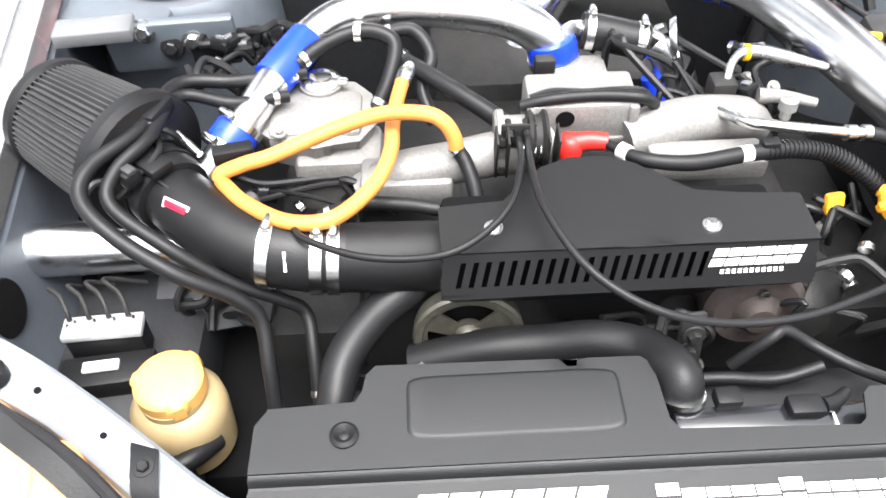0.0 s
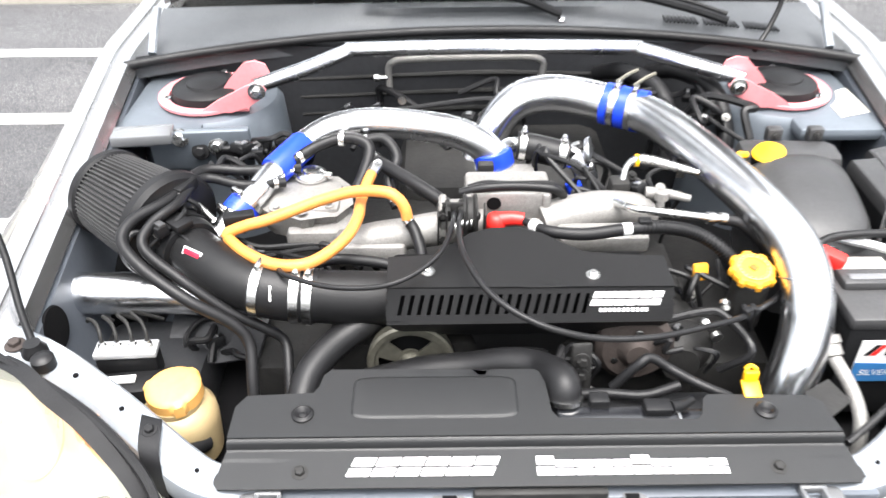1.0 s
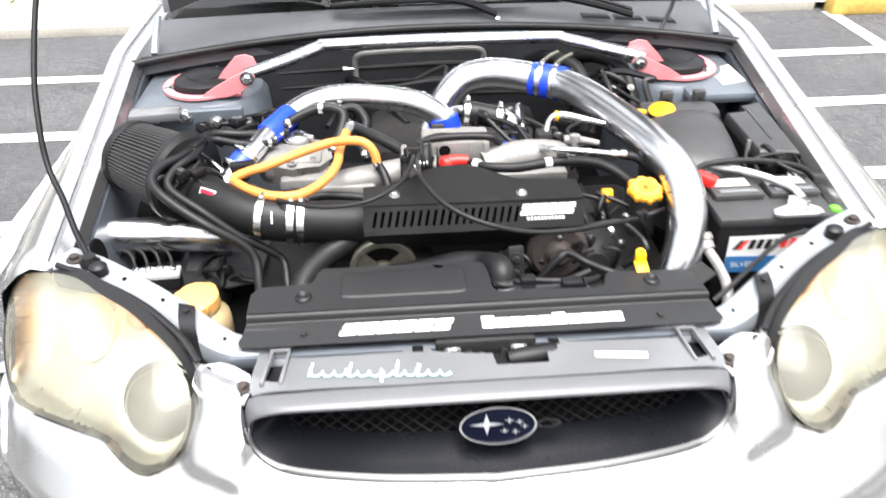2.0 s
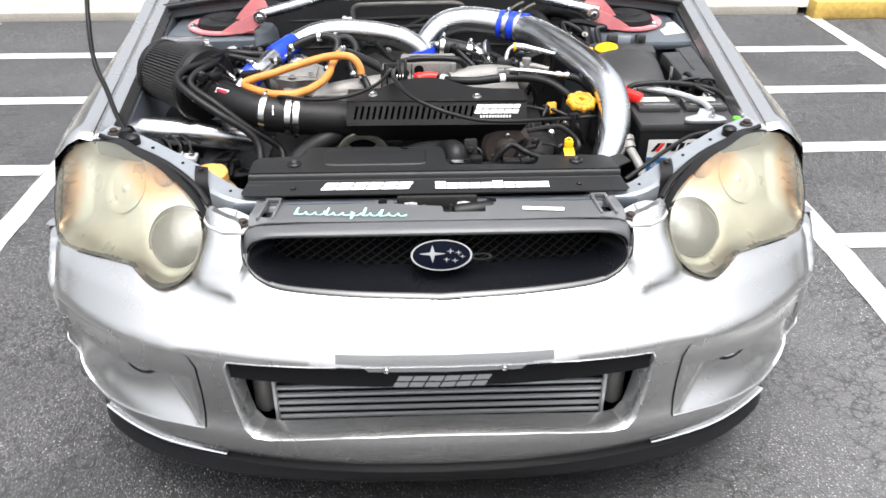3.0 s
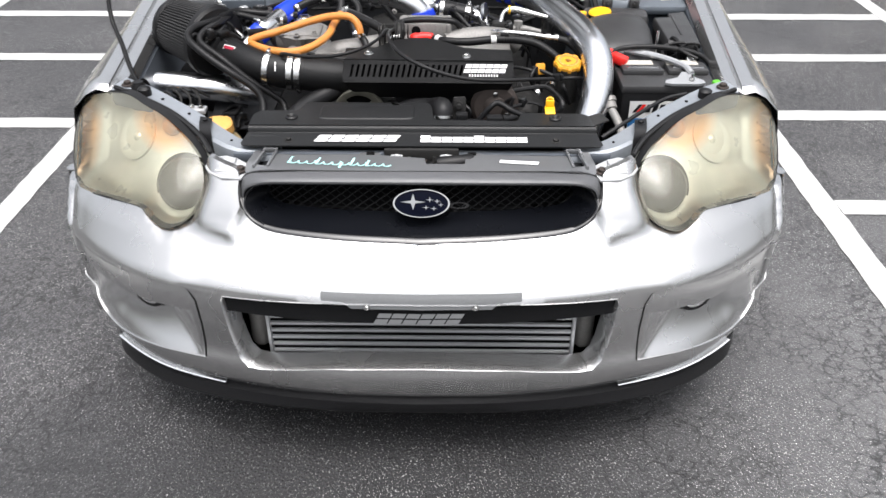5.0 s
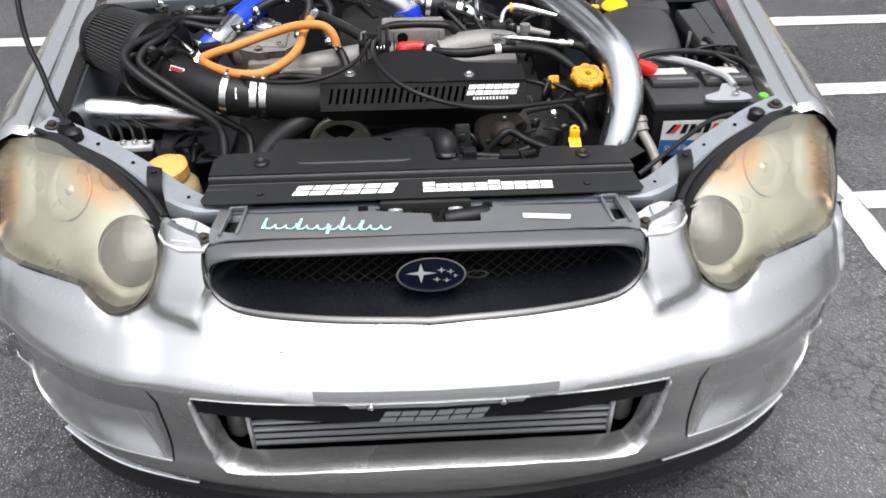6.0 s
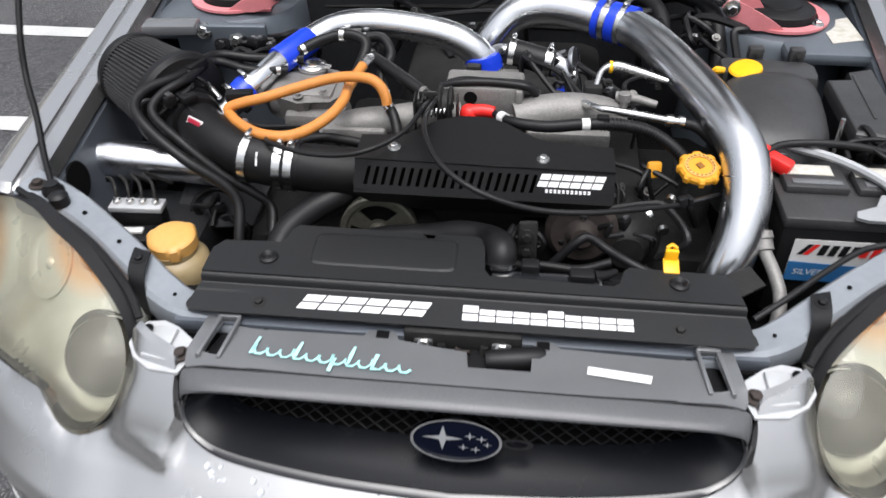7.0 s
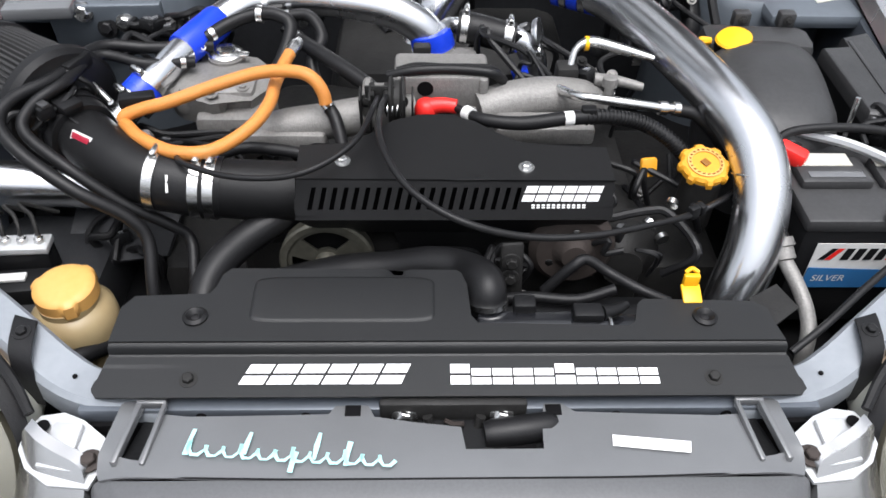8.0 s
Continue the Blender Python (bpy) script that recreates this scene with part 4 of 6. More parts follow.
for sx in (-1, 1):
    part("hinge", tube([(sx * .775, 1.30, .862), (sx * .775, 1.345, .90), (sx * .765, 1.372, .945)], .010, 4, 8), APRON_LIGHT, hood)
rod = part("prop_rod", tube([(-.695, .395, .80), (-.73, .45, .825), (-.765, .515, .862), (-.80, .572, .90), (-.815, .62, .965), (-.825, .70, 1.06), (-.815, .84, 1.22), (-.76, 1.10, 1.50), (-.70, 1.215, 1.62)], .0058, 6, 10), BLACK, car, "black steel bonnet prop rod")
part("rod_pivot", lathe((-.695, .393, .785), (0, 0, 1), [(0, .018), (.012, .018), (.02, .012), (.024, .012)], 16), RUBBER, rod)
part("washer_hose", tube([(.60, 1.29, .86), (.635, 1.325, .90), (.66, 1.35, .955), (.655, 1.36, 1.02), (.60, 1.33, 1.12), (.55, 1.28, 1.25)], .006, 6, 8), RUBBER, car)

# water drops on the bumper's upper face
random.seed(31)
bm = bmesh.new()
for i in range(70):
    s, z = random.uniform(-.36, .36), .560 + .044 * random.random() ** .6
    r = random.choice((.0022, .003, .004, .0055))
    q = bumper_skin(s, z, .0004)
    lathe(q, (0, -.6, .8), [(0, r), (r * .35, r * .9), (r * .6, r * .55), (r * .7, .0002)], 10, bm)
tagged(mesh_object("water_drops", bm, WATER), "scattered clear water drops on the bumper", "water drops", kind="stuff")
# ---- engine bay shell ----
shell = thing("engine_bay", (0, .85, .3), "grey-blue painted engine bay walls with strut towers, dusty", "engine bay")
for sgn in (1, -1):
    rows = []
    for k in range(22):
        y = .42 + .9 * k / 21
        xi = (.742 + .075 * min((y - .405) / 1.3 / .66, 1)) - .010
        zt = .757 + .075 * min((y - .405) / 1.3 / .7, 1)
        rows.append([Vector((sgn * p[0], y, p[1])) for p in ((xi, zt), (xi - .006, zt - .006), (xi - .012, zt - .07), (xi - .030, .60), (xi - .10, .48), (xi - .12, .30))])
    part("apron", strip(rows), APRON_SHADED, shell)
    # strut tower
    c = Vector((sgn * .625, 1.19, 0))
    rows = []
    for k in range(25):
        a = math.radians(-200 + 220 * k / 24) if sgn > 0 else math.radians(180 + 200 - 220 * k / 24)
        rows.append([c + Vector((r * math.cos(a), r * math.sin(a) * .92, z)) for r, z in ((.001, .815), (.11, .815), (.145, .808), (.158, .792), (.165, .70), (.18, .50))])
    part("strut_tower", strip(rows), TOWER, shell)
    part("tower_shelf", box((sgn * .70, 1.18, .795), (.18, .36, .03), .012), TOWER, shell)
part("firewall", sheet([(-.83, .30), (.83, .30), (.83, .855), (0, .885), (-.83, .855)], lambda u, v: (u, 1.345 - .05 * abs(u), v), step=.12, thick=.01), LEG, shell)
for z in (.70, .745, .79):
    part("firewall_rib", tube([(-.45, 1.318, z), (-.10, 1.332, z + .004), (.10, 1.332, z + .004), (.45, 1.318, z)], (.007), 5, 8), DARK, shell)
# near-black blocks fill the bay's depths, their shade put into the colour
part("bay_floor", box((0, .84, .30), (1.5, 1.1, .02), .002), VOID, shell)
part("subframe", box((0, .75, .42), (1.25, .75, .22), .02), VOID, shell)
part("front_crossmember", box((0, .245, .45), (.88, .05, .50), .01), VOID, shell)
for pts in ([(-.236, 1.28, .77), (-.236, 1.28, .80), (-.236, 1.28, .832), (-.225, 1.28, .845), (-.19, 1.285, .849), (.0, 1.29, .850), (.11, 1.285, .847), (.115, 1.28, .80)], ):
    part("firewall_pipe", tube(pts, .008, 6, 10), CAST, shell)
for x0, y0 in ((.30, 1.22), (.42, 1.15)):
    part("heater_hose", tube([(x0 - .05, 1.31, .80), (x0, 1.25, .83), (x0 + .06, 1.17, .82), (x0 + .07, 1.08, .76), (x0 + .06, 1.05, .70)], .019, 6, 12), RUBBER, shell)
part("pipe_tap", lathe((-.236, 1.278, .808), (-1, 0, 0), [(0, .006), (.022, .006), (.022, .010), (.034, .010)], 10), STEEL, shell)
# left-hand tower hardware
part("relay_cover", box((-.70, .955, .835), (.115, .05, .022), .004, (0, 0, 6)), GREYPLASTIC, shell, "dusty grey cover")
bm = bmesh.new()
box((-.60, .985, .79), (.20, .02, .09), .006, (8, 0, 4), bm)
part("tower_bracket", bm, TOWER, shell)
for dx, dz in ((-.035, .02), (.0, -.01), (.035, .0)):
    part("bolt", bolt((-.60 + dx, .972, .80 + dz), (0, -1, .3), .011), STEEL if dx else RUBBER, shell)
part("bracket_plate", box((-.545, .968, .785), (.05, .008, .04), .003), BLACK, shell)

# radiator support: painted beams running back beside the headlamps
for sgn in (1, -1):
    pts = [(.33, .213, .716), (.415, .225, .724), (.460, .243, .735), (.515, .283, .750), (.60, .345, .768), (.685, .393, .787), (.748, .414, .798)]
    wid = [.024, .026, .027, .026, .025, .028, .034]
    path, ws = spline(pts, 5), [float(w) for w in np.interp(np.linspace(0, 6, 31), range(7), wid)]
    rows = []
    for i, q in enumerate(path):
        d = (path[min(i + 1, 30)] - path[max(i - 1, 0)]).normalized()
        nrm = Vector((d.y, -d.x, 0)).normalized()
        w = ws[i]
        rows.append([q + nrm * a + Vector((0, 0, b)) for a, b in ((-w, -.035), (-w, -.004), (-w * .8, .002), (w * .75, .002), (w, -.004), (w * 1.15, -.03), (w * 1.0, -.045))])
    bm = strip(rows, close=True)
    if sgn < 0:
        for v in bm.verts:
            v.co.x *= -1
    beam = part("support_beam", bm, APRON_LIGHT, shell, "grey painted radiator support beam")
    rows = []
    for x, y, z in ((.512, .300, .756), (.509, .288, .759), (.505, .262, .757), (.502, .246, .752), (.498, .232, .735), (.494, .222, .695)):
        rows.append([Vector((sgn * (x - .015), y - .005, z)), Vector((sgn * (x - .015), y - .005, z + .003)), Vector((sgn * (x + .015), y + .005, z + .003)), Vector((sgn * (x + .015), y + .005, z))])
    strap = part("bump_strap", strip(rows, close=True), RUBBER, beam, "black rubber strap")
    part("bolt", bolt((sgn * .507, .275, .7605), (0, -.1, 1), .0065), RUBBER, beam)
    part("bump_stop", lathe((sgn * .675, .372, .784), (0, 0, 1), [(0, .016), (.016, .016), (.02, .012), (.022, .004)], 14), RUBBER, beam)
    part("bolt", bolt((sgn * .725, .402, .797), (0, 0, 1), .009), RUST, beam)
    for x, y, z, r in ((.555, .312, .762, .0035), (.63, .36, .7775, .004), (.44, .232, .732, .003)):
        part("drain_hole", lathe((sgn * x, y, z), (0, -.1, 1), [(0, r), (.0015, r)], 12), VOID, beam)
    # dark gap between beam and headlamp
    part("lamp_gasket", tube([(sgn * .478, .185, .725), (sgn * .51, .225, .748), (sgn * .58, .285, .772), (sgn * .66, .335, .788), (sgn * .75, .385, .798)], [.006, .007, .007, .006, .006], 6, 8), RUBBER, shell)
    # bright bumper bracket between lamp and grille cover
    bm = slab([(sgn * u, v, .700 + (v - .12) * .10) for u, v in ((.395, .104), (.440, .108), (.470, .128), (.484, .150), (.484, .172), (.472, .192), (.446, .196), (.421, .186), (.392, .164), (.386, .13))], (0, 0, .004))
    bk = part("bumper_bracket", bm, BRACKETPAINT, shell, "bright bumper mounting bracket")
    part("bolt", bolt((sgn * .400, .134, .7085), (0, -.1, 1), .0085), RUST, bk)
    part("hole", lathe((sgn * .464, .176, .7135), (0, -.12, 1), [(0, .008), (.0012, .008)], 20), VOID, bk)
    part("fold", box((sgn * .436, .158, .711), (.034, .044, .008), .003, (6, 0, sgn * 4)), BRACKETPAINT, bk)
    part("rib", box((sgn * .432, .126, .7085), (.050, .006, .006), .002, (6, 0, sgn * 10)), BRACKETPAINT, bk)
part("support_bar", box((0, .203, .708), (.86, .022, .024), .003), APRON_SHADED, shell)
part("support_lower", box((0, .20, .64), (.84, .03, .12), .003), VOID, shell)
for x in (-.29, -.17, -.12, .13, .19, .32):
    part("bolt", bolt((x, .191, .708), (0, -1, .2), .004), VOID, shell)

# grille top cover
def cover_place(u, v):
    z = float(np.interp(v, [.09, .10, .11, .205], [.7262, .7268, .727, .7215]))
    drop = min(max((abs(u) - .335) / .05, 0), 1) ** 2
    return Vector((u, v + .06 * max(0, abs(u) - .15) ** 1.5 * (1 if v < .15 else .4), z - .012 * drop * (1 if v < .12 else 0)))


cover_loop = [(-.380, .098), (-.2, .098), (.0, .098), (.2, .098), (.380, .098), (.386, .11), (.380, .20), (.345, .203), (.338, .180), (.30, .178), (.14, .186), (.125, .198), (.105, .198), (.10, .172), (.098, .135),
              (.012, .135), (.008, .165), (-.045, .172), (-.09, .180), (-.098, .196), (-.135, .196), (-.142, .184), (-.30, .180), (-.335, .184), (-.345, .203), (-.380, .20), (-.386, .11)]
cover = thing("grille_cover", (0, .14, .70), "grey plastic grille panel with brush marks and a white sticker", "cover panel")
inner = [(.391, .092, .650), (.388, .082, .675), (.378, .073, .697), (.358, .067, .710), (.318, .064, .7175), (.20, .062, .7185), (.0, .062, .7185)]
outer = [(.398, .098, .655), (.396, .103, .685), (.390, .107, .704), (.376, .107, .714), (.345, .102, .7205), (.20, .099, .7255), (.0, .0985, .7265)]
inner, outer = ([Vector(p) for p in q] + [Vector((-x, y, z)) for x, y, z in reversed(q[:-1])] for q in (inner, outer))
rows = []
for p, q in zip(spline(inner, 6), spline(outer, 6)):
    w = q - p
    up = Vector((0, -.25, .97))
    rows.append([p + w * .55 - up * .020, p + w * .10 - up * .010, p - up * .0035, p + w * .03, p + w * .12 + up * .0022, p + w * .35 + up * .0030, p + w * .75 + up * .0012, q - up * .0006, q + w * .02 - up * .006])
part("front_lip", strip(rows), LIPGREY, cover)
slots = [[(sx * a, b) for a, b in ((.333, .193), (.353, .193), (.362, .122), (.340, .118))] for sx in (1, -1)]
part("panel", sheet(cover_loop, cover_place, slots, .016, .003), GREYPLASTIC, cover)
for sx in (1, -1):
    part("slot_floor", sheet([(.330, .197), (.356, .197), (.366, .116), (.336, .112)], lambda u, v: (sx * u, v, .700 + .20 * (.197 - v)), step=.05), BLACK, cover)
    part("slot_wall", box((sx * .3315, .156, .7265), (.006, .080, .010), .002, (0, 0, sx * 5)), GREYPLASTIC, cover)
    part("slot_wall", box((sx * .3615, .158, .7245), (.007, .080, .012), .002, (0, 0, sx * 7)), GREYPLASTIC, cover)
    part("slot_bridge", box((sx * .3435, .197, .7265), (.034, .006, .010), .002), GREYPLASTIC, cover)
    part("clip_window", box((sx * .115, .188, .7235), (.018, .014, .002), .0005), VOID, cover)
part("crease", tube([(u, .0988 + .06 * max(0, abs(u) - .15) ** 1.5, .7262 - .010 * max(0, (abs(u) - .27) / .1) ** 2) for u in np.linspace(-.36, .36, 13)], .0012, 4, 6), BLACK, cover)
part("latch_well", box((.054, .155, .698), (.085, .05, .012), .004), VOID, cover)
part("sticker", sheet([(.176, .143), (.262, .131), (.258, .116), (.174, .128)], lambda u, v: cover_place(u, v + .008) + Vector((0, 0, .0030)), step=.05), WHITE, cover, "blank white sticker", False)
# brush-written mark: plain strokes
random.seed(5)


def stroke(pts, bm, w=.0029):
    """A flat brush stroke on the cover panel."""
    p = [Vector((x, y)) for x, y in pts]
    row_a, row_b = [], []
    for i, q in enumerate(p):
        d = (p[min(i + 1, len(p) - 1)] - p[max(i - 1, 0)]).normalized()
        nn = Vector((-d.y, d.x)) * w * random.uniform(.6, 1.15)
        row_a.append(cover_place(*(q + nn)) + Vector((0, 0, .0045)))
        row_b.append(cover_place(*(q - nn)) + Vector((0, 0, .0045)))
    strip([row_a, row_b], bm)


wave = []
for k in range(73):
    t = k / 72
    tall = .013 if k % 18 in (1, 2, 3) else .0075
    wave.append((-.294 + .226 * t + .004 * math.sin(2 * math.pi * t * 12 + 1.3), .132 - .014 * t + tall * math.sin(2 * math.pi * t * 12)))
bm = bmesh.new()
stroke(wave, bm, .0021)
part("brush_mark", bm, TEAL, cover, "pale teal brush mark", False)
for u, v0, v1 in ((-.291, .124, .160), (-.228, .126, .156), (-.176, .104, .130), (-.152, .120, .155), (-.118, .112, .143)):
    bm = bmesh.new()
    stroke([(u, v0), (u + .0015, (v0 + v1) / 2), (u + .004, v1)], bm, .0028)
    part("brush_mark", bm, TEAL, cover, "pale teal brush mark", False)
latch = thing("bonnet_latch", (.02, .19, .69), "dark steel bonnet latch with two bolts", "latch")
part("latch_plate", box((.0, .194, .708), (.17, .012, .05), .004), DARK, latch)
part("latch_guide", tube([(-.03, .185, .716), (-.024, .18, .70), (.0, .178, .694), (.026, .18, .70), (.032, .185, .716)], .006, 5, 8), DARK, latch)
part("latch_damper", lathe((.035, .165, .708), (1, .12, .05), [(0, .014), (.01, .017), (.075, .017), (.085, .012)], 18), RUBBER, latch)
part("striker_pin", tube([(-.01, .182, .712), (.0, .18, .708), (.012, .178, .711)], .003, 4, 6), RUST, latch)
for x in (-.056, .056):
    part("bolt", bolt((x, .187, .713), (0, -1, .5), .009), STEEL, latch)

# ---- radiator shroud plate ----
shroud = thing("radiator_shroud", (0, .27, .72), "satin black radiator shroud plate with white lettering blocks", "radiator shroud")
top_loop = [(-.404, .263), (-.403, .315), (-.390, .334), (-.30, .338), (-.293, .35), (-.289, .37), (-.279, .381), (.008, .378), (.02, .368), (.024, .302), (.032, .290), (.215, .285), (.224, .292), (.232, .320), (.241, .328), (.378, .324), (.393, .312), (.402, .263)]
part("top_plate", sheet(top_loop, lambda u, v: (u, v, .755 + .004 * (v - .26) / .1), step=.02, thick=-.003), SATIN, shroud)
part("step", strip([[(-.404, .263, .755), (-.4045, .2595, .7535), (-.405, .2575, .750), (-.405, .2555, .7425), (-.405, .2515, .7405)], [(.402, .263, .755), (.4025, .2595, .7535), (.403, .2575, .750), (.403, .2555, .7425), (.403, .2515, .7405)]]), SATIN, shroud)
face = lambda u, v: Vector((u, .2515 - .0535 * v, .7405 - .0065 * v))
part("front_plate", sheet([(-.405, 0), (.403, 0), (.410, .86), (.404, 1), (-.406, 1), (-.412, .86)], face, step=.08, thick=-.003), SATIN, shroud)
rows = []
for k in range(48):
    a = 2 * math.pi * (k + .5) / 48
    cx, cy = math.copysign(abs(math.cos(a)) ** .22, math.cos(a)), math.copysign(abs(math.sin(a)) ** .22, math.sin(a))
    rows.append([Vector((-.133 + cx * (.116 - o), .328 + cy * (.040 - o), .7552 + .004 * (.068 + cy * .04) / .1 + h)) for o, h in ((0, 0), (.002, .0015), (.004, .0042), (.0065, .0052), (.0085, .0054))])
bm = strip(rows + rows[:1])
top = [r[-1] for r in rows]
bm.faces.new([bm.verts.new(p) for p in top])
bmesh.ops.remove_doubles(bm, verts=bm.verts, dist=.0001)
part("pressed_panel", bm, SATIN, shroud)
for sx, g in ((-.31, .300), (.311, .298)):
    part("grommet", lathe((sx, g, .757), (0, 0, 1), [(0, .015), (.005, .015), (.008, .011), (.005, .007), (.003, .005), (.004, .001)], 24), RUBBER, shroud)
    part("bolt", bolt((sx * .985, .221, .7385), (0, -.1, 1), .0068), DARK, shroud)


def face_up(u0, v0):
    return lambda u, v: face(u0 + u, v0 - v / .0539) + Vector((0, -.0004, .0045))


wordmark(shroud, "lettering_block", 6, face_up(-.247, .715), .190, .027, .42, WHITE)
wordmark(shroud, "lettering_block", 10, face_up(-.003, .735), .246, .0215, 0.0, WHITE, .08, tall_first=(0, 5))
clip = thing("yellow_clip", (.30, .338, .76), "bright yellow plastic clip on the radiator shroud", "clip")
part("tab", box((.302, .333, .764), (.024, .026, .005), .0015, (20, 0, 0)), YELLOW, clip)
part("grip", box((.302, .345, .777), (.020, .008, .018), .002), YELLOW, clip)
part("hook", tube([(.294, .349, .786), (.302, .352, .790), (.31, .349, .786)], .003, 4, 6), YELLOW, clip)

# radiator behind the shroud
rad = thing("radiator", (0, .33, .4), "black radiator with a plastic top tank", "radiator")
part("core", box((0, .30, .48), (.70, .03, .40), .004), VOID, rad)
part("top_tank", box((0, .305, .715), (.70, .05, .045), .012), GLOSSBLACK, rad)
part("tank_strap", box((.197, .296, .744), (.004, .034, .014), .001), STEEL, rad)
part("tank_ridge", box((.115, .306, .741), (.165, .030, .014), .005), GLOSSBLACK, rad)
part("tank_lip", tube([(.036, .293, .7455), (.10, .291, .7458), (.196, .289, .7458)], .0024, 4, 8), LIPGREY, rad)
part("tank_clip", box((.092, .326, .752), (.028, .022, .018), .004), BLACK, rad)
part("sensor_body", box((.170, .312, .752), (.038, .024, .016), .004), BLACK, rad)
part("sensor_nose", tube([(.188, .312, .752), (.205, .318, .750), (.222, .330, .748)], [.010, .008, .006], 5, 10), BLACK, rad)
part("filler_neck", lathe((.046, .333, .70), (0, .1, 1), [(0, .027), (.016, .027), (.018, .0235), (.044, .0225)], 24), BLACK, rad)
part("fan_shroud", box((-.02, .37, .55), (.66, .06, .30), .02), BLACK, rad)
# ---- engine ----
engine = thing("engine", (0, .75, .45), "dark grimy flat engine with cast aluminium intake manifold", "engine")
part("block", box((0, .74, .56), (.62, .46, .26), .03), DARK, engine)
part("bellhousing", box((.02, 1.08, .60), (.46, .30, .26), .05), DARK, engine)
for sx in (-1, 1):
    part("cylinder_head", box((sx * .36, .74, .52), (.18, .40, .18), .03), DARK, engine)
# intake manifold castings
part("plenum", box((-.006, .742, .812), (.146, .078, .080), .008), CAST, engine)
part("flange", box((.008, .868, .792), (.10, .060, .012), .004), CAST, engine)
part("flange_plate", box((-.036, .856, .806), (.030, .020, .036), .004), DARK, engine)
part("throttle_body", lathe((-.125, .690, .815), (1, 0, 0), [(0, .034), (.004, .038), (.012, .038), (.014, .030), (.042, .030), (.044, .038), (.052, .038), (.056, .034)], 28), CAST, engine)
for x, y, z in ((-.118, .652, .842), (-.066, .650, .842), (-.118, .652, .796), (-.066, .650, .796)):
    part("bolt", bolt((x, y, z), (0, -1, .3), .006), DARK, engine)
for x in (-.126, -.112, -.062, -.050):
    part("link_plate", box((x, .648, .828), (.003, .030, .070), .001, (12, 0, 0)), DARK, engine)
part("return_spring", tube([(-.10 + .0012 * k, .640 + .010 * math.sin(k * 1.05), .835 + .010 * math.cos(k * 1.05)) for k in range(30)], .0013, 2, 5), STEEL, engine)
part("plenum_rib", box((-.004, .702, .796), (.138, .006, .010), .002), CAST, engine)
part("plenum_lug", box((.058, .705, .826), (.014, .014, .048), .004), CAST, engine)
for k, (y, z) in enumerate(((.728, .856),)):
    part("top_lead", tube([(-.075 - .01 * k, y, z - .006), (-.045, y + .004, z), (-.005, y - .004, z + .003), (.04, y + .003, z - .001), (.072, y, z - .002), (.088, y + .004, z - .02)], .0046, 7, 9), RUBBER, engine)
part("plenum_hole", lathe((-.031, .7035, .832), (0, -1, 0), [(0, .0125), (.0015, .0125)], 18), VOID, engine)
part("gasket_hose", tube([(-.088, .716, .846), (-.05, .713, .857), (.0, .716, .858), (.045, .714, .857), (.074, .712, .853), (.090, .722, .835)], .0078, 6, 10), RUBBER, engine)
part("runner", tube([(.05, .70, .795), (.10, .715, .800), (.16, .73, .800), (.22, .735, .795), (.25, .74, .775)], [.030, .034, .034, .030, .022], 6, 16), CAST, engine)
part("runner", tube([(-.05, .69, .795), (-.11, .68, .800), (-.18, .67, .795), (-.25, .665, .785), (-.30, .66, .76)], [.030, .030, .028, .028, .024], 6, 16), CAST, engine)
part("manifold_foot", box((.15, .66, .79), (.15, .05, .03), .006), CAST, engine)
part("manifold_foot", box((-.24, .66, .775), (.12, .06, .04), .008), CAST, engine)
part("cable_quadrant", lathe((-.085, .665, .835), (1, 0, 0), [(0, .034), (.004, .036), (.008, .030), (.016, .030), (.020, .036), (.024, .034)], 24), DARK, engine)
part("cable_bracket", box((-.098, .655, .848), (.044, .005, .036), .002), DARK, engine)
for k in range(2):
    part("cable_nut", lathe((-.110 + k * .022, .640, .855), (0, 1, .1), [(0, .005), (.012, .005), (.012, .0075), (.020, .0075), (.020, .0045), (.032, .0045)], 6), DARK, engine)
# coolant filler tank with cap
tank = thing("coolant_tank", (-.37, .77, .74), "cast grey coolant filler tank with a pressure cap", "coolant tank")
part("tank_body", sheet([(-.455, .76), (-.44, .80), (-.38, .815), (-.31, .81), (-.285, .78), (-.275, .72), (-.30, .68), (-.36, .665), (-.42, .69), (-.45, .72)], lambda u, v: (u, v, .812 - 1.2 * ((u + .365) ** 2 + (v - .745) ** 2)), step=.015, thick=.05), CAST, tank)
part("tank_step", box((-.36, .735, .79), (.13, .10, .05), .016), CAST, tank)
part("tank_lower", box((-.33, .70, .74), (.12, .09, .09), .016), CAST, tank)
for dx, dy in ((-.045, -.055), (.0, -.065), (.045, -.045)):
    part("bolt", bolt((-.36 + dx, .745 + dy, .812), (0, 0, 1), .006), CAST, tank)
part("neck", lathe((-.355, .79, .795), (0, 0, 1), [(0, .026), (.018, .026), (.02, .03), (.024, .03)], 28), CAST, tank)
cap = part("pressure_cap", lathe((-.355, .79, .819), (0, 0, 1), [(0, .028), (.005, .028), (.008, .024), (.009, .016), (.013, .015), (.014, .004)], 32), STEEL, tank)
part("cap_wing", box((-.355, .79, .823), (.076, .016, .006), .003, (0, 0, -8)), STEEL, cap)

tank.location += Vector((0, .028, .004))

# ---- charge pipes ----
def charge_pipe(name, label, pts, r, steps=10):
    ob = thing(name, pts[0], label, "intercooler pipe", "polished pipes")
    part("pipe", tube(pts, r, steps, 28), CHROME, ob)
    return ob


